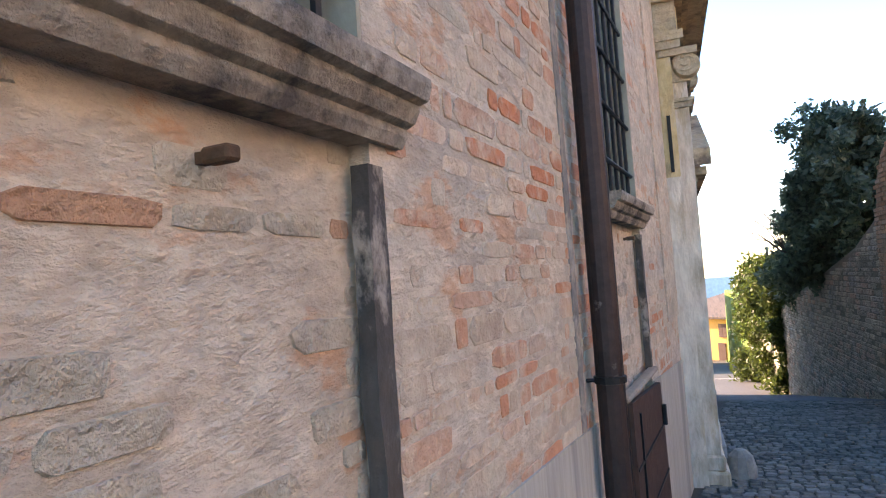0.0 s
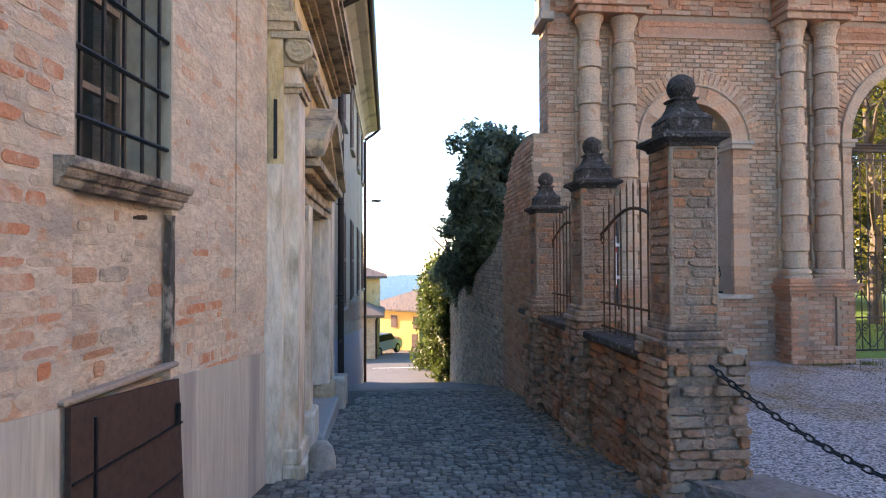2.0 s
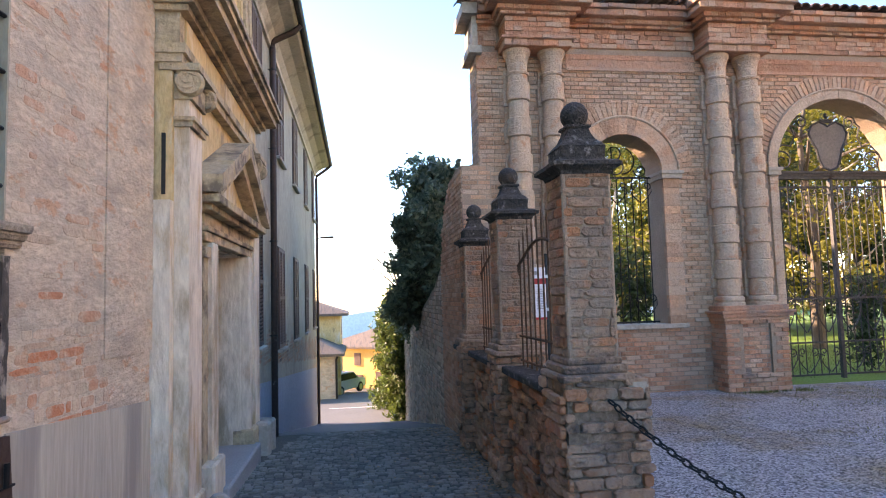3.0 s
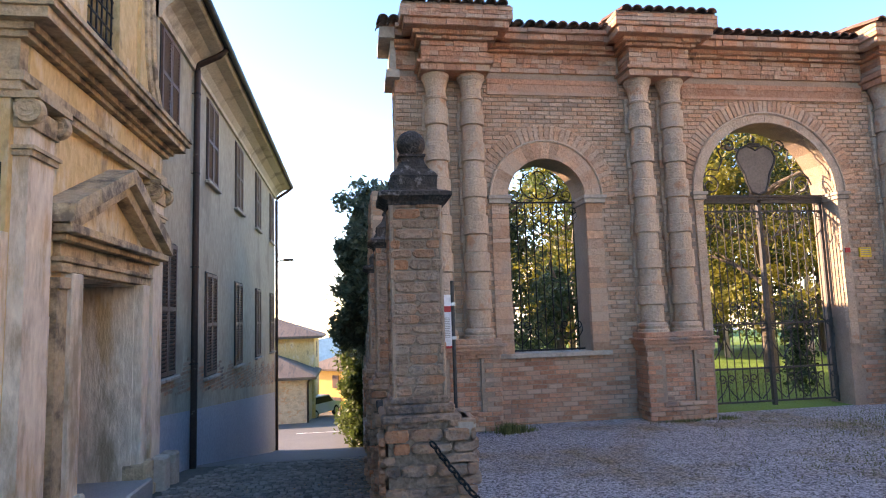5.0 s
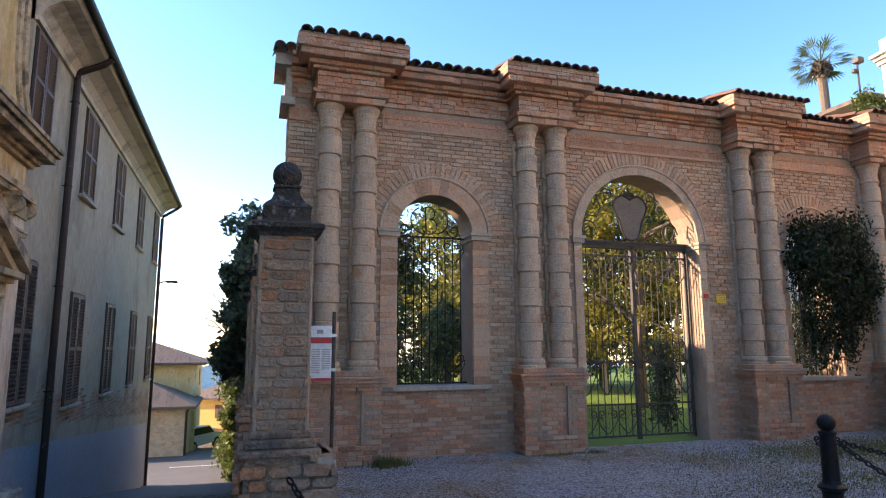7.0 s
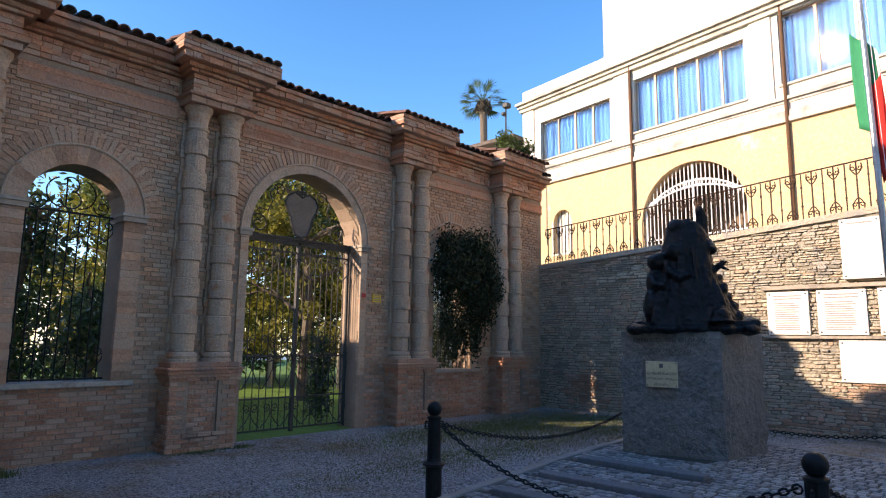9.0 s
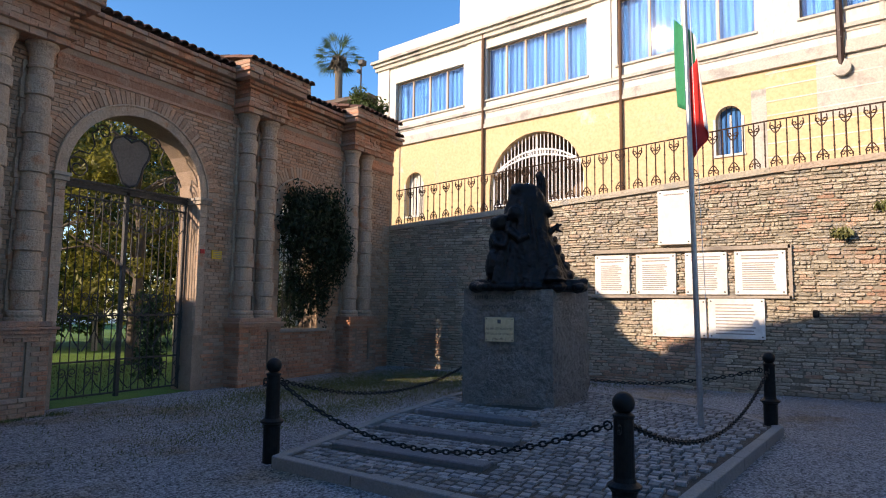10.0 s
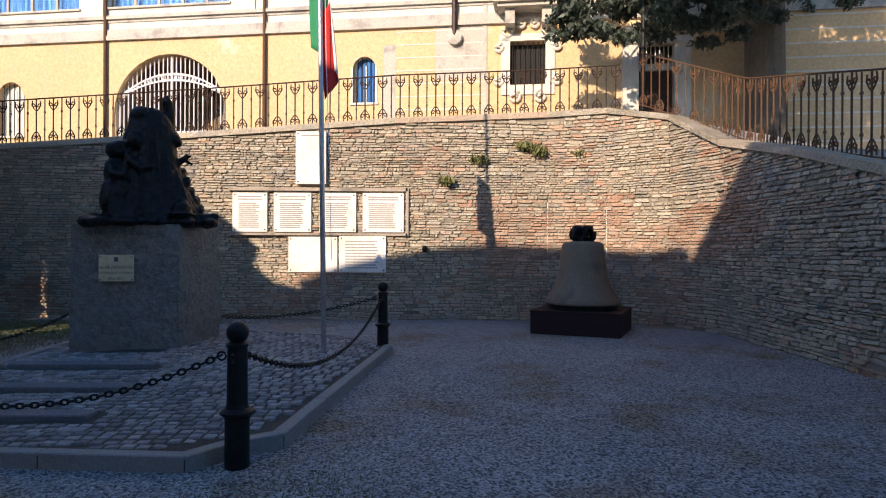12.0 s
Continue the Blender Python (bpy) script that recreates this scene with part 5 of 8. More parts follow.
part("window", boxes((0.42, 0.47, 42.5, 43.3, -0.7, 0.3)), SHUTTER, low_house)
yellow_house = thing("house", "yellow two-storey house with brown shutters at the foot of the lane", "house")
YH = pose(0.6, 50.6, -1.2, 0, 0, -42)
part("wall", boxes((-2.0, 8.0, 0, 8, -6, -0.85), m=YH), FAR_YELLOW, yellow_house)
part("roof", hip(bmesh.new(), -2.0, 8.0, 0, 8, -0.85, 1.8, 0.4), ROOF, yellow_house).data.transform(YH)
for a, b, z0, z1 in ((0.9, 1.5, -2.3, -1.35), (3.2, 3.8, -2.3, -1.35), (0.7, 1.7, -4.0, -3.0)):
    part("window", boxes((a, b, -0.04, 0.02, z0, z1), (a - 0.02, a + (b - a) / 2 - 0.01, -0.07, -0.02, z0, z1), (a + (b - a) / 2 + 0.01, b + 0.02, -0.07, -0.02, z0, z1), m=YH), SHUTTER, yellow_house)
part("door", boxes((3.0, 3.6, -0.05, 0.02, -4.3, -2.7), m=YH), SHUTTER, yellow_house)

car = thing("car", "small white hatchback parked by the yellow house", "car")
cm = pose(0.35, 42.5, street_z(42.5), 0, 0, 60)
side = ((-1.9, 0.35), (1.85, 0.35), (1.9, 0.7), (1.75, 0.85), (1.0, 0.95), (0.35, 1.42), (-1.2, 1.46), (-1.75, 0.95), (-1.95, 0.8))
bm = prism(bmesh.new(), side, lambda u, v, w: cm @ Vector((u, w, v)), (-0.8, 0.8))
part("body", bm, CAR_PAINT, car)
bm = prism(bmesh.new(), ((0.85, 0.97), (0.32, 1.36), (-1.15, 1.39), (-1.5, 0.98)), lambda u, v, w: cm @ Vector((u, w, v)), (-0.81, 0.81))
part("glazing", bm, IRON, car)
for u in (-1.2, 1.2):
    for w in (-0.74, 0.74):
        wheel = part("wheel", lathe(bmesh.new(), [(0.31, -0.09), (0.33, -0.05), (0.33, 0.05), (0.31, 0.09)], m=cm @ Matrix.Translation((u, w, 0.33)) @ pose(0, 0, 0, 90), seg=16), TYRE, car)
        part("rim", lathe(bmesh.new(), [(0.2, -0.1), (0.2, 0.1)], m=cm @ Matrix.Translation((u, w, 0.33)) @ pose(0, 0, 0, 90), seg=12), STEEL, wheel)

# far hills
bm = bmesh.new()
rs = random.Random(4)
front = []
for i in range(60):
    a = radians(-70 + 150 * i / 59)
    front.append((900 * math.sin(a), 900 * math.cos(a), -22 + 10 * math.sin(i * 0.7) + rs.uniform(-4, 4)))
top_v = [bm.verts.new(p) for p in front]
low_v = [bm.verts.new((p[0], p[1], -160)) for p in front]
for i in range(59):
    bm.faces.new((low_v[i], low_v[i + 1], top_v[i + 1], top_v[i]))
tagged(part("backdrop_hills", bm, HILL), "hazy blue hills on the horizon", "hills", kind="structure")


# ---- gate and grilles in the arches ----
GY = 10.28


def flat(pts, y=GY):
    return [(u, y, v) for u, v in pts]


def lyre(bm, cx, cz, w, h, y=GY, r=0.009):
    """A pair of facing scrolls."""
    for s in (-1, 1):
        pts = [(cx + s * a, cz + b) for a, b in scroll(w * 0.30, h * 0.28, w * 0.22, 200, 1.4)]
        pts = [(cx + s * 0.01, cz - h * 0.5), (cx + s * w * 0.32, cz - h * 0.25), (cx + s * w * 0.5, cz)] + [(cx + s * w * 0.5, cz + h * 0.2)] + pts[2:]
        tube(bm, flat(pts, y), r, 5)
    return bm


g1 = thing("window_grille", "black wrought-iron grille with scrolls in the small arch", "grille")
a, b = 5.20, 6.45
for i in range(9):
    x = a + 0.09 + (b - a - 0.18) * i / 8
    part("bar", tube(bmesh.new(), flat([(x, 1.05), (x, 3.42)]), 0.010), IRON, g1)
for z in (3.42, 1.06):
    part("rail", boxes((a, b, GY - 0.015, GY + 0.015, z, z + 0.028)), IRON, g1)
c = (a + b) / 2
bm = bmesh.new()
tube(bm, flat([(c - 0.06, 3.5), (c - 0.07, 3.95)]), 0.011, 5)
tube(bm, flat(arc(c - 0.02, 3.84, 0.11, 150, -80, 12)), 0.011, 5)
tube(bm, flat(arc(c + 0.0, 3.62, 0.13, 90, -170, 12)), 0.011, 5)
for s in (-1, 1):
    tube(bm, flat([(c + s * u, v) for u, v in arc(0.10, 3.72, 0.22, -90, 70, 12)]), 0.011, 5)
    tube(bm, flat([(c + s * u, v) for u, v in scroll(0.42, 3.56, 0.12, 180, 1.3)]), 0.010, 5)
part("monogram", bm, IRON, g1, "curled iron ornament over the rail")
for k in range(3):
    part("scrollwork", lyre(bmesh.new(), a + 0.2 + 0.42 * k, 3.2, 0.36, 0.36), IRON, g1)
    part("scrollwork", lyre(bmesh.new(), a + 0.2 + 0.42 * k, 1.35, 0.36, 0.40), IRON, g1)

gate = thing("gate", "tall closed wrought-iron garden gate with a heraldic shield", "gate")
a, b, c = 8.46, 10.89, 9.675
part("transom", boxes((a - 0.02, b + 0.02, GY - 0.06, GY + 0.06, 3.46, 3.50), (a - 0.02, b + 0.02, GY - 0.04, GY + 0.04, 3.40, 3.46), (a - 0.02, b + 0.02, GY - 0.09, GY + 0.09, 3.50, 3.53)), GATE_IRON, gate)
part("meeting_post", boxes((c - 0.03, c + 0.03, GY - 0.04, GY + 0.03, 0.03, 3.46)), GATE_IRON, gate)
for x in (a + 0.03, b - 0.03):
    part("hinge_post", boxes((x - 0.012, x + 0.012, GY - 0.012, GY + 0.012, 0.03, 3.46)), GATE_IRON, gate)
for s in (-1, 1):
    leaf = part("leaf_frame", boxes((min(c + s * 1.14, c + s * 1.17), max(c + s * 1.14, c + s * 1.17), GY - 0.02, GY + 0.02, 0.06, 3.40)), GATE_IRON, gate)
    for z in (0.08, 0.62, 1.35, 3.25):
        part("rail", boxes((min(c, c + s * 1.2), max(c, c + s * 1.2), GY - 0.012, GY + 0.012, z, z + 0.03)), GATE_IRON, leaf)
    for i in range(1, 9):
        x = c + s * 1.2 * i / 9
        part("bar", tube(bmesh.new(), flat([(x, 0.08), (x, 3.4)]), 0.010), GATE_IRON, leaf)
    for k in range(3):
        part("scrollwork", lyre(bmesh.new(), c + s * (0.22 + 0.40 * k), 0.36, 0.38, 0.44, r=0.010), GATE_IRON, leaf)
        part("scrollwork", lyre(bmesh.new(), c + s * (0.22 + 0.40 * k), 3.05, 0.36, 0.5, r=0.010), GATE_IRON, leaf)
        part("scrollwork", lyre(bmesh.new(), c + s * (0.22 + 0.40 * k), 1.15, 0.40, 0.7, r=0.011), GATE_IRON, leaf)
        part("scrollwork", lyre(bmesh.new(), c + s * (0.32 + 0.40 * k), 1.55, 0.36, 0.45, r=0.010), GATE_IRON, leaf)
    bm = bmesh.new()
    tube(bm, flat([(c + s * u, v) for u, v in scroll(0.85, 3.72, 0.20, 0, 1.4)]), 0.014, 6)
    tube(bm, flat([(c + s * u, v) for u, v in ((0.95, 3.6), (1.0, 3.85), (0.85, 4.0), (0.68, 3.98), (0.60, 4.15), (0.66, 4.33), (0.55, 4.42))]), 0.014, 6)
    tube(bm, flat([(c + s * u, v) for u, v in scroll(0.46, 4.40, 0.13, 0, 1.4)]), 0.013, 6)
    part("overthrow_scroll", bm, GATE_IRON, gate)
shape = [(0.0, 3.55), (0.13, 3.60), (0.20, 3.75), (0.24, 3.92), (0.33, 4.08), (0.36, 4.20), (0.30, 4.33), (0.16, 4.40), (0.06, 4.36), (0.0, 4.32)]
poly = [(c + u, v) for u, v in shape] + [(c - u, v) for u, v in shape[-2:0:-1]]
part("shield", prism(bmesh.new(), poly, lambda u, v, w: (u, w, v), (GY - 0.05, GY - 0.02)), SHIELD, gate, "plain grey-brown heraldic shield")
part("shield_rim", tube(bmesh.new(), flat(poly + poly[:1], GY - 0.05), 0.022, 6), GATE_IRON, gate)
part("finial", boxes((c - 0.12, c + 0.12, GY - 0.05, GY, 4.38, 4.46), (c - 0.03, c + 0.03, GY - 0.05, GY, 4.46, 4.56), bevel=0.02), GATE_IRON, gate)
g3 = thing("window_grille", "rusty iron grille half hidden by ivy", "grille")
for i in range(9):
    x = 12.93 + 0.09 + 1.07 * i / 8
    part("bar", tube(bmesh.new(), flat([(x, 1.05), (x, 3.42)]), 0.010), IRON, g3)

plate = thing("notice", "small yellow notice beside the gate", "sign")
part("board", boxes((11.20, 11.42, WY - 0.035, WY - 0.015, 2.42, 2.58)), SIGN_YELLOW, plate)
part("lettering", boxes(*[(11.22, 11.40, WY - 0.038, WY - 0.034, 2.45 + 0.035 * i, 2.462 + 0.035 * i) for i in range(4)]), LETTER, plate)
plate = thing("notice", "small brown marble number plate beside the gate", "sign")
part("board", boxes((10.93, 11.02, WY - 0.05, WY - 0.03, 2.50, 2.58)), SIGN_RED, plate)


# ---- railings between the pillars ----
def railing(y0, y1):
    t = thing("railing", "brown wrought-iron railing of spiked bars on the low wall", "railing", "pillar railings")
    x = 3.21
    n = 10
    for i in range(n):
        y = y0 + (y1 - y0) * (i + 0.5) / n
        s = abs((i + 0.5) / n - 0.5) * 2
        h = 2.02 + 0.22 * (1 - s ** 1.5)
        bm = tube(bmesh.new(), [(x, y, 0.86), (x, y, h)], 0.009)
        tube(bm, [(x, y, h), (x, y, h + 0.09)], 0.012, 5, 0.001)
        part("bar", bm, RUST, t)
    top = [(x, y0 + (y1 - y0) * k / 14, 1.86 + 0.2 * math.sin(math.pi * k / 14) ** 1.2) for k in range(15)]
    part("top_rail", tube(bmesh.new(), top, 0.016), RUST, t)
    for z in (0.92, 1.16):
        part("rail", tube(bmesh.new(), [(x, y0, z), (x, y1, z)], 0.012), RUST, t)
    bm = bmesh.new()
    for yy, s in ((y0 + 0.05, 1), (y1 - 0.05, -1)):
        tube(bm, [(x, yy + s * u, 1.86 + v) for u, v in scroll(0.0, -0.05, 0.06, 90, 1.2)], 0.009, 5)
    part("scrollwork", bm, RUST, t)


for a, b in ((5.25, 6.81), (7.25, 8.73), (9.17, 9.5)):
    railing(a, b)

# ---- information sign ----
sign = thing("information_sign", "white and red visitor sign on a thin grey post", "sign")
part("post", tube(bmesh.new(), [(4.06, 8.6, -0.02), (4.06, 8.6, 2.10)], 0.024, 10), GATE_IRON, sign)
part("board", boxes((3.76, 4.03, 8.56, 8.575, 1.24, 1.92)), SIGN_WHITE, sign)
part("red_band", boxes((3.76, 4.03, 8.553, 8.56, 1.70, 1.775)), SIGN_RED, sign)
part("red_band", boxes((3.76, 4.03, 8.553, 8.56, 1.24, 1.27)), SIGN_RED, sign)
part("lettering", boxes((3.84, 3.92, 8.554, 8.56, 1.82, 1.87), *[(3.78, 3.885, 8.556, 8.56, 1.62 - 0.022 * i, 1.629 - 0.022 * i) for i in range(14)], *[(3.905, 4.01, 8.556, 8.56, 1.62 - 0.022 * i, 1.629 - 0.022 * i) for i in range(12)]), LETTER, sign)
part("clip", boxes((4.0, 4.09, 8.57, 8.60, 1.35, 1.39), (4.0, 4.09, 8.57, 8.60, 1.78, 1.82)), STEEL, sign)


# ---- chains and bollards ----
def chain(p, q, sag, label, pitch=0.055, r=0.008):
    p, q = Vector(p), Vector(q)
    pts = [p.lerp(q, i / 60) - Vector((0, 0, 4 * sag * (i / 60) * (1 - i / 60))) for i in range(61)]
    length = [0.0]
    for a, b in zip(pts, pts[1:]):
        length.append(length[-1] + (b - a).length)
    n = int(length[-1] / pitch)
    bm = bmesh.new()
    for i in range(n):
        s = (i + 0.5) / n * length[-1]
        k = max(j for j in range(60) if length[j] <= s)
        c = pts[k].lerp(pts[k + 1], (s - length[k]) / (length[k + 1] - length[k]))
        d = (pts[k + 1] - pts[k]).normalized()
        side = d.cross(Vector((0, 0, 1))).normalized()
        if i % 2:
            side = side.cross(d)
        ring = [c + d * (0.036 * math.cos(t)) + side * (0.019 * math.sin(t)) for t in [2 * math.pi * j / 8 for j in range(9)]]
        tube(bm, ring, r, 5)
    t = thing("chain", label, "chain")
    tagged(part("chain_run", bm, IRON, t), kind="stuff")
    return t


def bollard(x, y, z):
    t = thing("bollard", "black cast-iron bollard with a ball top and chains", "bollard", "bollards round the monument")
    prof = [(0.085, 0), (0.085, 0.36), (0.092, 0.37), (0.098, 0.385), (0.118, 0.40), (0.118, 0.415), (0.095, 0.43), (0.08, 0.44), (0.072, 0.47), (0.068, 0.86), (0.075, 0.87), (0.075, 0.885), (0.05, 0.90)]
    part("post", lathe(bmesh.new(), prof, x, y, z, 20), IRON, t)
    bm = bmesh.new()
    bmesh.ops.create_uvsphere(bm, u_segments=16, v_segments=10, radius=0.078, matrix=Matrix.Translation((x, y, z + 0.965)))
    part("ball", bm, IRON, t, smooth=True)
    bm = bmesh.new()
    for dx, dy in ((1, 0), (0, 1), (-1, 0)):
        ring = [(x + dx * (0.08 + 0.03 + 0.03 * math.cos(k)), y + dy * (0.11 + 0.03 * math.cos(k)), z + 0.80 + 0.03 * math.sin(k)) for k in [math.pi * j / 4 for j in range(9)]]
        tube(bm, ring, 0.008, 5)
    part("ring", bm, IRON, t)
    return Vector((x, y, z + 0.80))


B1, B2, B3, B4 = bollard(7.72, 1.40, -0.02), bollard(12.62, 0.74, 0.0), bollard(8.02, 5.02, 0.0), bollard(13.3, 5.2, 0.0)
for p, q, s in ((B1, B2, 0.42), (B1, B3, 0.40), (B3, B4, 0.36), (B4, B2, 0.33)):
    d = (q - p).normalized() * 0.12
    chain(p + d, q - d, s, "black iron chain hanging between two bollards")
chain((3.27, 4.75, 0.84), (4.55, 2.3, 0.55), 0.38, "black chain hanging from the gate pillar", r=0.007)
stub = thing("chain_post", "short black iron post holding the chain", "post")
part("post", lathe(bmesh.new(), [(0.05, 0), (0.05, 0.6), (0.03, 0.66)], 4.56, 2.22, 0.0, 12), IRON, stub)

# kerb slab at the foot of the first pillar
slab = thing("kerb_slab", "worn pale kerb slab at the corner of the gravel square", "kerb")
bm = prism(bmesh.new(), ((3.05, 4.86), (3.72, 4.86), (4.35, 3.7), (4.1, 3.55)), lambda u, v, w: (u, v, w), (-0.3, 0.03))
part("slab", bm, GRANITE, slab)

# ---- monument platform ----
PF = ((7.60, 1.72), (7.92, 1.46), (8.10, 1.16), (12.55, 0.60), (13.35, 1.35), (13.7, 5.3), (7.86, 4.85))
KX0, KY0 = 12.2, 3.9


def plat_z(x, y):
    """The paving is mounded towards the plinth."""
    d = max(abs(x - KX0) / 4.4, abs(y - KY0) / 3.2)
    return 0.27 - 0.16 * min(1.0, d)


def inside(x, y, pad=0.0):
    ok = True
    for (ax, ay), (bx, by) in zip(PF, PF[1:] + PF[:1]):
        n = Vector((ay - by, bx - ax)).normalized()
        if (x - ax) * n.x + (y - ay) * n.y < pad:
            return False
    return ok


platform = thing("monument_platform", "raised platform paved with grey stone setts inside a stone kerb", "platform", kind="structure")
bm = bmesh.new()
ctr = bm.verts.new((KX0, KY0, plat_z(KX0, KY0) - 0.02))
rim = [bm.verts.new((x, y, plat_z(x, y) - 0.02)) for x, y in PF]
foot = [bm.verts.new((x, y, -0.1)) for x, y in PF]
for i in range(len(PF)):
    j = (i + 1) % len(PF)
    bm.faces.new((rim[i], rim[j], ctr))
    bm.faces.new((foot[i], foot[j], rim[j], rim[i]))
part("bed", bm, COBBLE_BED, platform)
for (ax, ay), (bx, by) in zip(PF, PF[1:] + PF[:1]):
    A, B = Vector((ax, ay, 0)), Vector((bx, by, 0))
    u = (B - A).normalized()
    n = Vector((-u.y, u.x, 0))
    L = (B - A).length
    k = max(1, round(L / 1.1))
    for i in range(k):
        p, q = A + u * (L * i / k + 0.003), A + u * (L * (i + 1) / k - 0.003)
        bm = bmesh.new()
        top = [(p, plat_z(p.x, p.y)), (q, plat_z(q.x, q.y))]
        v = [bm.verts.new((*(c + n * o).xy, z)) for o in (-0.006, 0.11) for c, zt in top for z in (-0.12, zt + 0.004)]
        for f in ((0, 2, 3, 1), (4, 5, 7, 6), (1, 3, 7, 5), (0, 1, 5, 4), (2, 6, 7, 3)):
            bm.faces.new([v[i2] for i2 in f])
        bmesh.ops.bevel(bm, geom=list(bm.edges), offset=0.008, segments=1, affect="EDGES")
        part("kerb_stone", bm, KERB, platform)
for k, (x0, y0, L) in enumerate(((8.45, 2.85, 1.75), (9.35, 2.95, 1.7), (10.35, 3.15, 1.6))):
    part("step_slab", boxes((x0, x0 + 0.20, y0, y0 + L, plat_z(x0, y0) - 0.05, plat_z(x0, y0) + 0.035), bevel=0.01), SLAB, platform, "long low stone strip set across the setts")

# plinth
plinth = thing("plinth", "rough-hewn grey granite block carrying the war memorial", "plinth")
PQ = ((11.50, 3.30), (12.72, 3.17), (12.67, 4.60), (11.33, 4.62))
bm = bmesh.new()
rings = []
for z, s in [(0.12 + 0.1 * k, 1.0 - 0.001 * k) for k in range(15)] + [(1.56, 0.985), (1.84, 0.985)]:
    cx, cy = sum(p[0] for p in PQ) / 4, sum(p[1] for p in PQ) / 4
    ring = []
    for i in range(4):
        (ax, ay), (bx, by) = PQ[i], PQ[(i + 1) % 4]
        for k in range(14):
            x, y = ax + (bx - ax) * k / 14, ay + (by - ay) * k / 14
            chip = 0.045 if z < 1.54 else 0.0
            dn = chip * (noise.noise(Vector((x * 5, y * 5, z * 5))) + 0.8 * noise.noise(Vector((x * 13, y * 13, z * 13))))
            ring.append(bm.verts.new((cx + (x - cx) * (s + dn), cy + (y - cy) * (s + dn), z)))
    rings.append(ring)
for a, b in zip(rings, rings[1:]):
    for i in range(56):
        bm.faces.new((a[i], a[(i + 1) % 56], b[(i + 1) % 56], b[i]))
bm.faces.new(rings[-1])
part("block", bm, GRANITE, plinth)


def lettering(text, size, m, mat, parent, name="lettering"):
    """Flat letters in Blender's own font, turned into a mesh."""
    cu = bpy.data.curves.new("text", "FONT")
    cu.body, cu.size, cu.align_x, cu.extrude = text, size, "CENTER", 0.001
    ob = bpy.data.objects.new("text", cu)
    me = bpy.data.meshes.new_from_object(ob)
    bpy.data.objects.remove(ob)
    me.transform(m)
    me.materials.clear()
    return link(name, me, mat, parent)


A, B = Vector((*PQ[3], 0)), Vector((*PQ[0], 0))
pu = (B - A).normalized()
pn = Vector((pu.y, -pu.x, 0))
PM = Matrix.Translation(A) @ Matrix(((pu.x, -pn.x, 0, 0), (pu.y, -pn.y, 0, 0), (0, 0, 1, 0), (0, 0, 0, 1)))
# in PM: x along the front, y into the block
PL = (B - A).length
text_turn = pose(0, 0, 0, 90, 0, 0)
lettering("AI SUOI FIGLI VALOROSI", 0.075, PM @ Matrix.Translation((PL * 0.55, -0.012, 1.70)) @ text_turn, LETTER_DARK, plinth)
part("worn_letters", boxes(*[(PL * 0.14 + 0.035 * i, PL * 0.14 + 0.022 + 0.035 * i, -0.010, 0.0, 1.70, 1.75) for i in range(4)], m=PM), LETTER_DARK, plinth)
lettering("MCMXV - MCMXVIII", 0.075, PM @ Matrix.Translation((PL * 0.47, -0.012, 1.56)) @ text_turn, LETTER_DARK, plinth)
brass = thing("brass_plaque", "polished brass memorial plaque on the granite plinth", "plaque")
PC = PL * 0.43
part("plate", boxes((PC - 0.21, PC + 0.21, -0.055, -0.035, 1.10, 1.44), m=PM, bevel=0.004), BRASS, brass)
lettering("AL MILITE IGNOTO", 0.046, PM @ Matrix.Translation((PC, -0.058, 1.265)) @ text_turn, LETTER_DARK, brass)
lettering("CITTADINO D'ITALIA", 0.043, PM @ Matrix.Translation((PC, -0.058, 1.195)) @ text_turn, LETTER_DARK, brass)
lettering("(1921-2021)", 0.040, PM @ Matrix.Translation((PC, -0.058, 1.125)) @ text_turn, LETTER_DARK, brass)
part("emblem", boxes((PC - 0.025, PC + 0.025, -0.058, -0.054, 1.355, 1.41), m=PM), LETTER_DARK, brass)
part("screw", boxes(*[(PC + sx * 0.19 - 0.008, PC + sx * 0.19 + 0.008, -0.060, -0.05, z, z + 0.016) for sx in (-1, 1) for z in (1.115, 1.41)], m=PM), LETTER_DARK, brass)

# the dark bronze group: one plain mass of draped, cloaked shapes
SO, SR, SD = Vector((11.98, 3.85, 0)), Vector((0.382, -0.924, 0)), Vector((-0.924, -0.382, 0))
bm = bmesh.new()


def at_s(u, w, z):
    """u across the group, w towards the lane, z up."""
    return SO + SR * u + SD * w + Vector((0, 0, z))


def lump(u, w, z, ru, rw, rz, lean=0.0):
    m = Matrix(((SR.x, SD.x, 0, 0), (SR.y, SD.y, 0, 0), (0, 0, 1, 0), (0, 0, 0, 1)))
    m = Matrix.Translation(at_s(u, w, z)) @ m @ pose(0, 0, 0, 0, lean, 0) @ Matrix.Diagonal((ru, rw, rz, 1))
    bmesh.ops.create_icosphere(bm, subdivisions=3, radius=1.0, matrix=m)


def fold(points, r, r2=None):
    tube(bm, [at_s(*q) for q in points], r, 9, r2 if r2 else r)


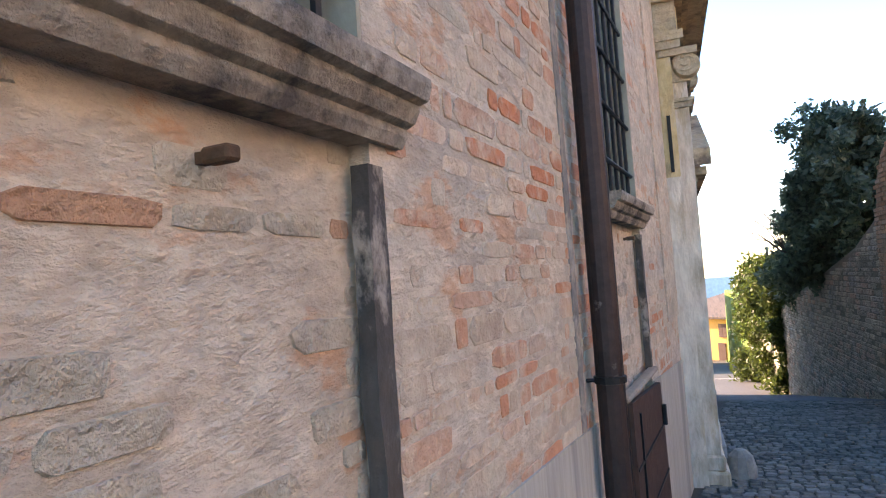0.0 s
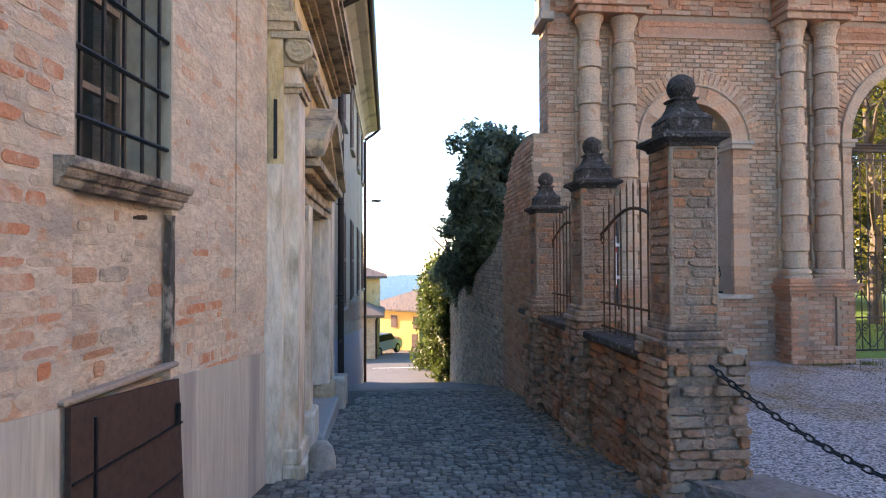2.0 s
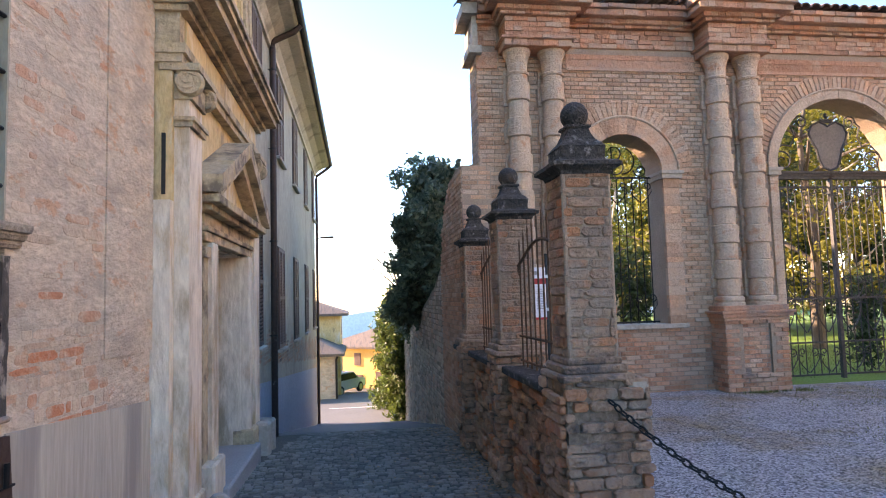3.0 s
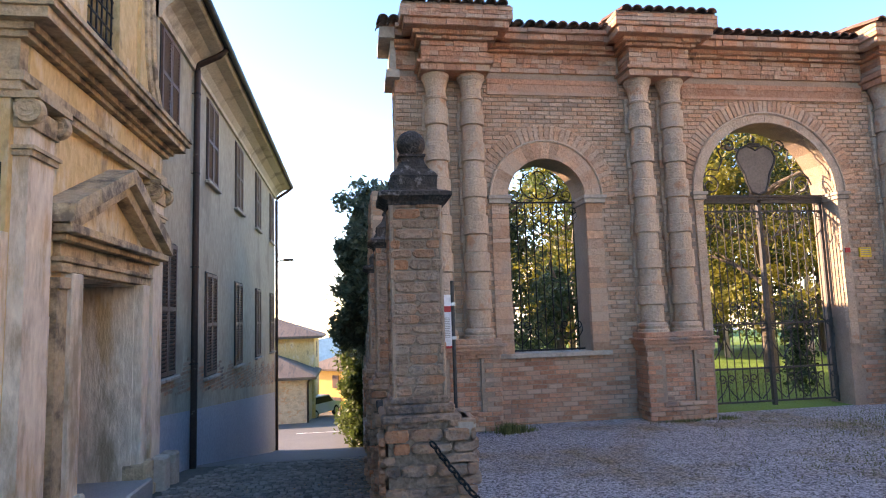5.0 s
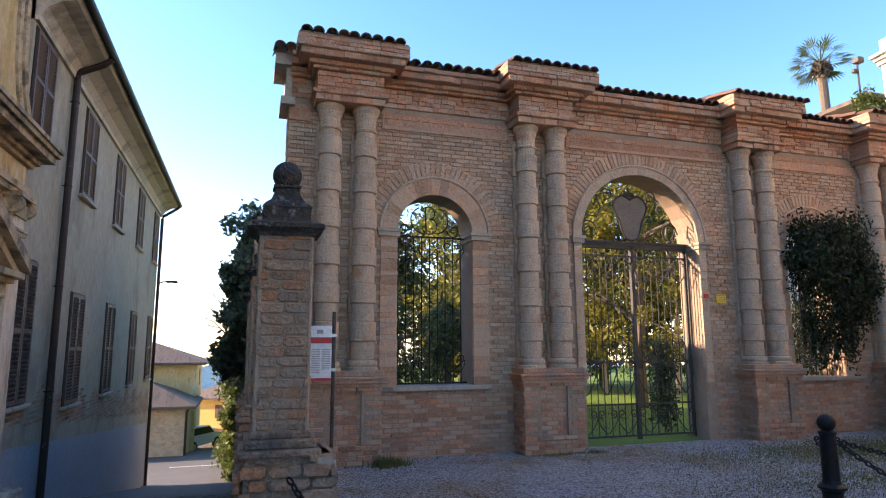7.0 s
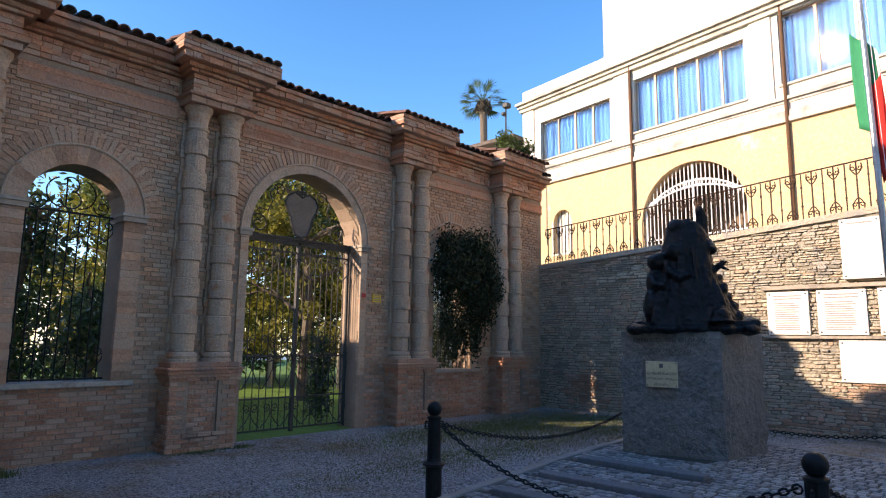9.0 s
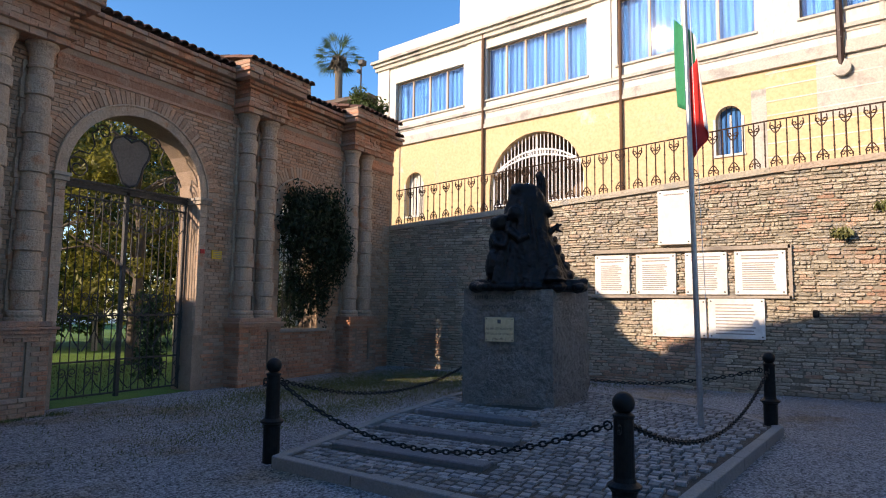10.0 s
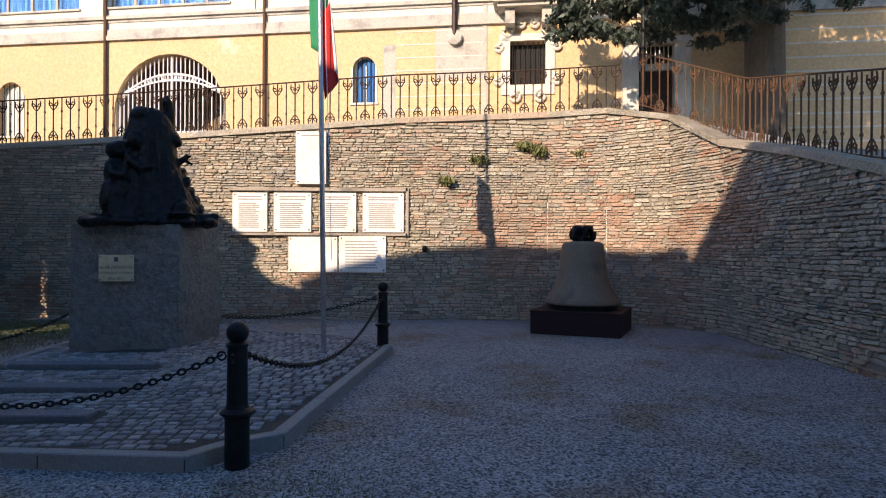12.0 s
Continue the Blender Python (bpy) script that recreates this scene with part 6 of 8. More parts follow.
# cloak: height, its two sides, half its depth
LEVELS = ((1.88, -0.64, 0.64, 0.50), (2.02, -0.63, 0.60, 0.50), (2.20, -0.60, 0.50, 0.47), (2.40, -0.55, 0.42, 0.43), (2.60, -0.49, 0.34, 0.38),
          (2.80, -0.43, 0.29, 0.34), (3.00, -0.37, 0.27, 0.31), (3.20, -0.32, 0.24, 0.28), (3.36, -0.29, 0.16, 0.24), (3.42, -0.26, 0.06, 0.19))
rings = []
for z, u0, u1, dp in LEVELS:
    ring = []
    for k in range(48):
        t = 2 * math.pi * k / 48
        c, n = math.cos(t), math.sin(t)
        q = (abs(c) ** 2.6 + abs(n) ** 2.6) ** (-1 / 2.6)
        g = 1 + 0.10 * noise.noise(Vector((c * 3.1, n * 3.1, z * 0.8))) + 0.07 * noise.noise(Vector((c * 8, n * 8, z * 1.6)))
        ring.append(bm.verts.new(at_s((u0 + u1) / 2 + (u1 - u0) / 2 * q * c * (1 + (g - 1) * 0.35), dp * q * n * g, z)))
    rings.append(ring)
for a, b in zip(rings, rings[1:]):
    for k in range(48):
        bm.faces.new((a[k], a[(k + 1) % 48], b[(k + 1) % 48], b[k]))
bm.faces.new(rings[0])
bm.faces.new(rings[-1])
rnd = random.Random(17)
for k in range(15):
    u = -0.50 + 0.066 * k
    zt = rnd.uniform(2.5, 3.2) - 0.5 * abs(u)
    fold([(u * 0.62 - 0.03, 0.30, zt), (u * 0.8, 0.40, (zt + 1.9) / 2 + 0.1), (u, 0.47 + rnd.uniform(0, 0.05), 1.93)], rnd.uniform(0.022, 0.04), rnd.uniform(0.04, 0.06))
# upright arm and shoulder at the back, and the hood
fold([(0.20, -0.05, 2.9), (0.19, -0.03, 3.25), (0.18, 0.0, 3.48)], 0.085, 0.075)
fold([(0.19, 0.0, 3.42), (0.165, 0.02, 3.56), (0.15, 0.03, 3.64)], 0.075, 0.035)
fold([(0.14, 0.02, 3.5), (0.11, 0.05, 3.60)], 0.04, 0.025)
lump(-0.14, 0.08, 3.33, 0.16, 0.20, 0.12)
lump(-0.02, 0.05, 3.30, 0.17, 0.20, 0.13)
lump(0.24, 0.10, 3.02, 0.10, 0.13, 0.11)
lump(0.31, 0.12, 2.98, 0.05, 0.08, 0.05)
# bowed figure beside it: helmeted head, back, arm across
lump(-0.45, 0.22, 2.81, 0.125, 0.13, 0.13)
lump(-0.44, 0.22, 2.86, 0.14, 0.145, 0.085, -12)
lump(-0.45, 0.16, 2.52, 0.15, 0.20, 0.24)
lump(-0.50, 0.22, 2.18, 0.14, 0.22, 0.28)
fold([(-0.52, 0.30, 2.62), (-0.47, 0.42, 2.48), (-0.33, 0.46, 2.46)], 0.06, 0.05)
fold([(-0.30, 0.36, 2.70), (-0.14, 0.44, 2.55), (0.0, 0.46, 2.62)], 0.06, 0.045)
lump(-0.22, 0.30, 2.95, 0.10, 0.11, 0.12)
# stretched hand on the other side
fold([(0.27, 0.12, 2.66), (0.37, 0.16, 2.75), (0.43, 0.18, 2.81)], 0.05, 0.03)
fold([(0.40, 0.17, 2.78), (0.47, 0.2, 2.80)], 0.026, 0.018)
fold([(0.38, 0.17, 2.74), (0.45, 0.2, 2.70), (0.50, 0.2, 2.68)], 0.026, 0.016)
for k in range(5):
    lump(0.34 + 0.06 * k, 0.1 * math.sin(k * 2.0), 2.55 - 0.13 * k, 0.07, 0.14, 0.11, 25)
# ground of the group, a helmet and a rifle on it
for k in range(16):
    lump(-0.74 + 0.095 * k, 0.40 + 0.10 * math.sin(k * 1.7), 1.87, 0.13, 0.20, 0.05 + 0.03 * rnd.random())
lump(-0.70, 0.30, 1.92, 0.13, 0.16, 0.07)
lump(0.35, 0.50, 2.03, 0.125, 0.15, 0.145)
lump(0.35, 0.50, 1.98, 0.165, 0.19, 0.035)
fold([(0.10, 0.52, 1.96), (0.45, 0.50, 1.97), (0.62, 0.47, 1.96)], 0.025, 0.03)
fold([(0.58, 0.47, 1.96), (0.80, 0.44, 1.95)], 0.035, 0.055)
v0 = [bm.verts.new(at_s(u, w, z)) for z in (1.83, 1.90) for u, w in ((-0.80, -0.55), (0.66, -0.55), (0.68, 0.56), (-0.82, 0.54))]
for f in ((0, 3, 2, 1), (4, 5, 6, 7), (0, 1, 5, 4), (1, 2, 6, 5), (2, 3, 7, 6), (3, 0, 4, 7)):
    bm.faces.new([v0[i] for i in f])
statue = tagged(part("statue", bm, BRONZE, smooth=True), "dark bronze war memorial group on the granite plinth", "statue")
cast = statue.modifiers.new("cast", "REMESH")
cast.mode, cast.voxel_size, cast.use_smooth_shade = "VOXEL", 0.02, True
for scale, strength in ((0.16, 0.035), (0.05, 0.022)):
    grain = bpy.data.textures.new("casting", "CLOUDS")
    grain.noise_scale = scale
    worn = statue.modifiers.new("casting", "DISPLACE")
    worn.texture, worn.strength, worn.mid_level = grain, strength, 0.5

# ---- bell ----
bell_base = thing("steel_pedestal", "low dark red-brown steel base under the bell", "pedestal")
BM = pose(15.0, -2.84, 0, 0, 0, -25)
part("box", boxes((-0.76, 0.76, -0.80, 0.80, -0.02, 0.40), m=BM, bevel=0.01), BASE_STEEL, bell_base)
part("top_sheet", boxes((-0.77, 0.77, -0.81, 0.81, 0.40, 0.425), m=BM), BASE_STEEL, bell_base)
bell = thing("bell", "large old bronze bell standing on a low steel base", "bell")
part("stand_ring", lathe(bmesh.new(), [(0.64, 0.425), (0.64, 0.52)], 15.0, -2.84, 0, 32), IRON, bell)
part("body", lathe(bmesh.new(), [(0.70, 0.52), (0.70, 0.56), (0.66, 0.64), (0.60, 0.74), (0.52, 0.88), (0.465, 1.05), (0.43, 1.25), (0.405, 1.48), (0.39, 1.60), (0.36, 1.655), (0.30, 1.68), (0.20, 1.69)], 15.0, -2.84, 0, 48), BELL_MAT, bell, smooth=True)
part("rim_band", lathe(bmesh.new(), [(0.672, 0.60), (0.68, 0.61), (0.665, 0.63)], 15.0, -2.84, 0, 48), BELL_MAT, bell)
bm = bmesh.new()
for i in range(6):
    t = math.pi * i / 3
    tube(bm, [(15.0 + r * math.cos(t), -2.84 + r * math.sin(t), z) for r, z in ((0.14, 1.68), (0.20, 1.76), (0.21, 1.86), (0.17, 1.93), (0.05, 1.93))], 0.055, 8)
lathe(bm, [(0.14, 1.68), (0.13, 1.8), (0.20, 1.91), (0.20, 1.95)], 15.0, -2.84, 0, 16)
part("crown", bm, BRONZE, bell, "dark crown of cannons")

# ---- flag ----
pole = thing("flagpole", "steel flagpole with a halyard beside the monument", "flagpole")
fp = Vector((11.75, 1.47, 0.18))
lean = Vector((0.0, 0.015, 1.0))
part("pole", tube(bmesh.new(), [fp - lean * 0.05, fp + lean * 7.4], 0.036, 12, 0.030), STEEL, pole)
part("halyard", tube(bmesh.new(), [fp + Vector((0.0, -0.10, 1.2)), fp + Vector((-0.05, -0.02, 4.0)), fp + lean * 7.3 + Vector((0, -0.05, 0))], 0.004, 4), SIGN_WHITE, pole)
flag = thing("flag", "Italian tricolour hanging limp on the flagpole", "flag")
top_z = 5.6
def flag_band(name, s0, s1, mat):
    """A strip of the limp cloth: s runs across the flag from the pole."""
    bm = bmesh.new()
    grid = []
    for i in range(9):
        s = s0 + (s1 - s0) * i / 8
        col = []
        for j in range(15):
            h = j / 14
            z = top_z - 0.10 - 0.80 * s - h * 1.22 * (1 - 0.06 * s)
            y = fp.y + 0.015 * z + 0.15 - 0.36 * math.sin(2.6 * s) * (0.8 + 0.2 * h) + 0.016 * math.sin(13 * s + 3 * h)
            x = fp.x + 0.10 - 0.06 * s + 0.03 * math.sin(19 * s + h) * (0.4 + 0.6 * h)
            col.append(bm.verts.new((x, y, z)))
        grid.append(col)
    for a, b in zip(grid, grid[1:]):
        for k in range(14):
            bm.faces.new((a[k], b[k], b[k + 1], a[k + 1]))
    ob = part(name, bm, mat, flag, smooth=True)
    sol = ob.modifiers.new("cloth", "SOLIDIFY")
    sol.thickness = 0.003
flag_band("green_stripe", 0.0, 0.33, GREEN_CLOTH)
flag_band("white_stripe", 0.33, 0.66, WHITE_CLOTH)
flag_band("red_stripe", 0.66, 1.0, RED_CLOTH)


# ---- plaques on the retaining wall ----
def plaque(y0, y1, z0, z1, label, lines=0, head=0, thick=0.05):
    t = thing("plaque", label, "plaque", "memorial plaques")
    x = float(np.interp((y0 + y1) / 2, [p[1] for p in RW[4::-1]], [p[0] for p in RW[4::-1]])) - 0.01
    part("slab", boxes((x - thick, x + 0.02, y0, y1, z0, z1), bevel=0.006), MARBLE, t)
    rnd = random.Random(int(y0 * 100))
    bm = bmesh.new()
    h = z1 - z0
    for i in range(head):
        box(bm, x - thick - 0.003, x - thick + 0.004, y0 + 0.12, y1 - 0.12, z1 - 0.10 - 0.055 * i, z1 - 0.075 - 0.055 * i)
    for i in range(lines):
        z = z1 - 0.12 - 0.055 * head - (h - 0.22 - 0.055 * head) * i / max(1, lines - 1)
        box(bm, x - thick - 0.003, x - thick + 0.004, y0 + 0.16 + rnd.random() * 0.08, y1 - 0.13, z - 0.011, z + 0.011)
    if lines or head:
        part("lettering", bm, LETTER, t)
    else:
        bm.free()
    bm = bmesh.new()
    for yy in (y0 + 0.05, y1 - 0.05):
        for zz in (z0 + 0.05, z1 - 0.05):
            lathe(bm, [(0.018, 0), (0.012, 0.012)], m=Matrix.Translation((x - thick, yy, zz)) @ pose(0, 0, 0, 0, -90, 0), seg=8)
    part("stud", bm, LETTER_DARK, t)


for y0, y1 in ((3.52, 4.26), (2.58, 3.38), (1.62, 2.40), (0.60, 1.48)):
    plaque(y0, y1, 1.88, 2.72, "white marble roll of honour with lines of names", 13, 2)
frame_t = thing("stone_ledge", "thin grey stone ledge round the marble tablets", "ledge")
part("ledge", boxes((16.66, 16.80, 0.52, 4.34, 1.81, 1.86), (16.66, 16.80, 0.52, 4.34, 2.76, 2.83), (16.66, 16.80, 0.50, 0.56, 1.81, 2.83)), STONE_TRIM, frame_t)
plaque(2.02, 3.06, 1.02, 1.78, "blank white marble tablet", 0, 0)
plaque(0.98, 1.98, 1.02, 1.80, "white marble tablet with dark cut lines", 10, 0)
plaque(2.26, 2.90, 2.90, 4.02, "upright white marble slab fixed high on the wall", 0, 1, 0.12)
wl_lamp = thing("wall_spotlight", "small dark spotlight on the retaining wall", "spotlight")
part("body", boxes((16.55, 16.70, 0.10, 0.20, 1.46, 1.60), bevel=0.02), IRON, wl_lamp)


# ---- terrace fence ----
def fence_meshes(h, mat):
    bar = bpy.data.meshes.new("bar")
    bm = tube(bmesh.new(), [(0, 0, 0), (0, 0, h)], 0.015, 6)
    bm.to_mesh(bar)
    bm.free()
    orn = bpy.data.meshes.new("scrollwork")
    bm = bmesh.new()
    for zc, s in ((h - 0.16, 1), (0.16, -1)):
        for d in (-1, 1):
            tube(bm, [(d * u, 0, zc + s * v) for u, v in scroll(0.055, 0.03, 0.05, 180, 1.1, 10)], 0.012, 5)
            tube(bm, [(d * u, 0, zc + s * v) for u, v in ((0.015, -0.10), (0.05, -0.06), (0.10, 0.02), (0.085, 0.12))], 0.012, 5)
        box(bm, -0.022, 0.022, -0.02, 0.02, zc - 0.02, zc + 0.02)
    bm.to_mesh(orn)
    bm.free()
    short = bpy.data.meshes.new("spindle")
    bm = tube(bmesh.new(), [(0, 0, 0.02), (0, 0, h - 0.02)], 0.013, 6)
    for zc in (h - 0.30, 0.30):
        box(bm, -0.017, 0.017, -0.017, 0.017, zc - 0.017, zc + 0.017)
    bm.to_mesh(short)
    bm.free()
    for me in (bar, orn, short):
        me.materials.append(mat)
    return bar, orn, short


def fence(points, h, mat, label, step=0.19):
    t = thing("fence", label, "fence", "terrace fences")
    bar, orn, short = fence_meshes(h, mat)
    k = 0
    for (a, b) in zip(points, points[1:]):
        A, B = Vector(a), Vector(b)
        L = (B - A).xy.length
        n = max(1, round(L / step))
        rz = math.degrees(math.atan2(B.y - A.y, B.x - A.x))
        part("top_rail", tube(bmesh.new(), [A + Vector((0, 0, h)), B + Vector((0, 0, h))], 0.016, 6), mat, t)
        part("bottom_rail", tube(bmesh.new(), [A + Vector((0, 0, 0.04)), B + Vector((0, 0, 0.04))], 0.012, 6), mat, t)
        for i in range(n):
            p = A.lerp(B, (i + 0.5) / n)
            if k % 2:
                link("spindle", short, mat, t).matrix_basis = pose(*p, 0, 0, rz)
            else:
                link("bar", bar, mat, t).matrix_basis = pose(*p, 0, 0, rz)
                link("scrollwork", orn, mat, t).matrix_basis = pose(*p, 0, 0, rz)
            k += 1
    return t


cop_pts = [Vector((p[0], p[1], z + 0.12)) for p, z in zip(RW, RW_TOP)]
in_x = Vector((0.22, 0, 0))
fence([cop_pts[1] + in_x, cop_pts[2] + in_x, cop_pts[3] + in_x, cop_pts[4] + in_x, cop_pts[5] + Vector((0.22, -0.35, 0.0))], 0.98, FENCE_IRON, "brown wrought-iron fence with scrolls along the terrace edge")
fence([cop_pts[5] + Vector((0.2, -0.75, 0.1)), (15.3, -5.55, 3.85), (14.3, -5.6, 3.45), (12.4, -5.6, 3.0), (10.5, -5.6, 2.55), (8.0, -5.6, 2.1)], 1.15, RUST, "rusty wrought-iron fence beside the ramp")
post = thing("lamp_post", "slim black iron lamp post at the corner of the terrace", "lamp post")
part("post", tube(bmesh.new(), [(16.9, -4.62, 4.4), (16.9, -4.62, 9.5)], 0.045, 10), IRON, post)


# ---- the yellow building above ----
FB = Matrix.Translation((20.556, 0, 0)) @ Matrix(((0.1580, 0.9874, 0, 0), (0.9874, -0.1580, 0, 0), (0, 0, 1, 0), (0, 0, 0, 1)))
K = 1.0127
town = thing("building", "large yellow and cream building above the square, in full sun", "building")


def S(*rows):
    """Boxes given as (y from, y to, depth from, depth to, z from, z to) on the building's front."""
    return boxes(*[(r[0] * K, r[1] * K, *r[2:]) for r in rows], m=FB)


def front_with_holes(y0, y1, z0, z1, holes, mat, name, label):
    bm = bmesh.new()
    ys = sorted({y0, y1, *[v for h in holes for v in h[:2]]})
    for a, b in zip(ys, ys[1:]):
        mid = (a + b) / 2
        cut = sorted([(h[2], h[3]) for h in holes if h[0] < mid < h[1]])
        z = z0
        for lo, hi in cut:
            if lo > z:
                box(bm, a * K, b * K, 0, 0.45, z, lo, m=FB)
            z = hi
        if z < z1:
            box(bm, a * K, b * K, 0, 0.45, z, z1, m=FB)
    return part(name, bm, mat, town, label)


LOW_WIN = ((1.58, 2.22, 5.62, 6.92), (12.42, 13.25, 4.9, 6.55), (6.0, 9.45, 3.4, 7.22), (-3.06, -2.12, 6.0, 7.15), (-6.35, -5.45, 4.0, 6.95))
UP_WIN = ((10.58, 13.87, 8.66, 10.2), (5.87, 9.6, 8.66, 10.5), (1.2, 4.9, 8.75, 10.8), (-2.6, 0.2, 8.8, 10.8))
front_with_holes(-18, 14.8, 3.0, 7.7, LOW_WIN, YELLOW, "lower_wall", "yellow rendered wall, flaking in places")
front_with_holes(-18, 14.8, 7.7, 11.2, UP_WIN, CREAM, "upper_wall", "cream rendered wall")
part("end_wall", S((14.35, 14.8, 0.45, 12, 3.0, 11.2)), CREAM, town)
for row in ((-18, 14.85, -0.10, 0.1, 7.66, 7.80), (-18, 14.83, -0.06, 0.1, 7.80, 7.98), (-18, 14.82, -0.10, 0.1, 8.28, 8.38), (-18, 14.82, -0.03, 0.1, 8.20, 8.28)):
    part("string_course", S(row), GREY_TRIM, town, "grey moulded band between the storeys")
part("cornice", S((-18, 14.95, -0.20, 0.3, 11.0, 11.12), (-18, 15.0, -0.30, 0.3, 11.12, 11.22), (-18, 14.9, -0.12, 0.3, 10.85, 11.0)), GREY_TRIM, town)
part("parapet", S((-18, 14.85, 0.0, 0.3, 11.2, 11.75)), CREAM, town)
part("attic", S((-18, 11.7, 1.2, 10, 11.2, 16)), CREAM, town)
part("roof_slab", S((-18, 14.7, 0.3, 11, 11.1, 11.2)), GREY_TRIM, town)
for y in (10.08, 5.38, 14.5):
    part("pilaster_strip", S((y - 0.3, y + 0.3, -0.05, 0.1, 8.38, 10.9)), CREAM, town)


def big_window(y0, y1, z0, z1, n):
    w = part("window", S((y0, y1, 0.12, 0.16, z0, z0 + 0.05), (y0, y1, 0.12, 0.16, z1 - 0.05, z1), *[(y0 + (y1 - y0) * i / n - 0.035, y0 + (y1 - y0) * i / n + 0.035, 0.11, 0.17, z0, z1) for i in range(n + 1)]), WINDOW_ALU, town, "wide aluminium window with blue curtains")
    for i in range(n):
        a, b = y0 + (y1 - y0) * i / n + 0.03, y0 + (y1 - y0) * (i + 1) / n - 0.03
        part("pane", S((a, b, 0.138, 0.142, z0 + 0.05, z1 - 0.05)), GLASS, w).visible_shadow = False
    bm = bmesh.new()
    m = int((y1 - y0) / 0.06)
    vs = [[bm.verts.new(FB @ Vector(((y0 + (y1 - y0) * i / m) * K, 0.30 + 0.03 * math.sin(i * 1.9), z))) for z in (z0, z1)] for i in range(m + 1)]
    for a, b in zip(vs, vs[1:]):
        bm.faces.new((a[0], b[0], b[1], a[1]))
    part("curtain", bm, CURTAIN, w, "blue curtain")
    part("sill", S((y0 - 0.05, y1 + 0.05, -0.06, 0.2, z0 - 0.06, z0)), GREY_TRIM, w)


for (a, b, lo, hi), n in zip(UP_WIN, (4, 5, 4, 3)):
    big_window(a, b, lo, hi, n)
# ground-floor arched carriage gate
carr = part("carriage_gate", S((6.0, 6.03, 0.05, 0.45, 3.4, 5.7), (9.42, 9.45, 0.05, 0.45, 3.4, 5.7)), YELLOW, town, "white iron gate in a wide arched opening")
bm = bmesh.new()
cz, cr = 5.5, 1.725
for i in range(16):
    a0, a1 = math.pi * i / 16, math.pi * (i + 1) / 16
    q = [(7.725 + cr * math.cos(t), cz + cr * math.sin(t)) for t in (a0, a1)]
    prism(bm, [q[0], q[1], (q[1][0], 7.24), (q[0][0], 7.24)], lambda u, v, w: FB @ Vector((u * K, w, v)), (0.004, 0.45))
part("spandrel", bm, YELLOW, carr)
part("passage", S((5.6, 9.9, 2.6, 2.7, 3.0, 7.5), (5.6, 5.98, 0.45, 2.6, 3.0, 7.5), (9.47, 9.9, 0.45, 2.6, 3.0, 7.5), (5.6, 9.9, 0.45, 2.6, 7.3, 7.5)), WOOD, carr, "shadowed passage behind the gate")
for i in range(25):
    y = 6.07 + 3.31 * i / 24
    h = cz + math.sqrt(max(0.02, cr * cr - (y - 7.725) ** 2)) - 0.04
    part("bar", tube(bmesh.new(), [FB @ Vector((y * K, 0.18, z)) for z in (3.9, h)], 0.018 if i % 12 else 0.04, 5), WHITE_IRON, carr)
bm = bmesh.new()
for d in (0.32, 0.52):
    tube(bm, [FB @ Vector(((7.725 + s * 1.62) * K, 0.17, 6.05 + (0.95 - d) * (1 - abs(s) ** 2.0))) for s in [k / 12 - 1 for k in range(25)]], 0.03, 5)
for k in range(30):
    s = k / 15 - 1 + 0.033
    z = 6.05 + 0.53 * (1 - s * s)
    tube(bm, [FB @ Vector(((7.725 + s * 1.6 + u) * K, 0.17, z + v)) for u, v in arc(0, 0, 0.07, 0, 360, 8)], 0.014, 4)
for z in (4.7, 4.95):
    tube(bm, [FB @ Vector((y * K, 0.17, z)) for y in (6.05, 9.4)], 0.03, 5)
part("gate_ornament", bm, WHITE_IRON, carr)


def arched_window(y0, y1, z0, z1, mat):
    w = part("window", S((y0, y1, 0.20, 0.26, z0, z0 + 0.05), (y0, y0 + 0.06, 0.2, 0.26, z0, z1), (y1 - 0.06, y1, 0.2, 0.26, z0, z1), ((y0 + y1) / 2 - 0.03, (y0 + y1) / 2 + 0.03, 0.2, 0.26, z0, z1 - 0.2)), WHITE_IRON, town, "small round-headed window with bars")
    bm = bmesh.new()
    c, r = (y0 + y1) / 2, (y1 - y0) / 2
    sp = z1 - r
    for i in range(10):
        a0, a1 = math.pi * i / 10, math.pi * (i + 1) / 10
        q = [(c + r * math.cos(t), sp + r * math.sin(t)) for t in (a0, a1)]
        prism(bm, [q[0], q[1], (q[1][0], z1 + 0.01), (q[0][0], z1 + 0.01)], lambda u, v, w: FB @ Vector((u * K, w, v)), (0.004, 0.45))
    part("arch_head", bm, YELLOW, w)
    part("pane", S((y0, y1, 0.22, 0.23, z0, z1)), mat, w)
    for i in range(1, 5):
        y = y0 + (y1 - y0) * i / 5
        part("bar", tube(bmesh.new(), [FB @ Vector((y * K, 0.06, z)) for z in (z0, sp + math.sqrt(r * r - (y - c) ** 2))], 0.012, 5), IRON, w)
    part("surround", S((y0 - 0.06, y0, -0.02, 0.1, z0, sp), (y1, y1 + 0.06, -0.02, 0.1, z0, sp), (y0 - 0.08, y1 + 0.08, -0.05, 0.1, z0 - 0.06, z0)), CREAM, w)


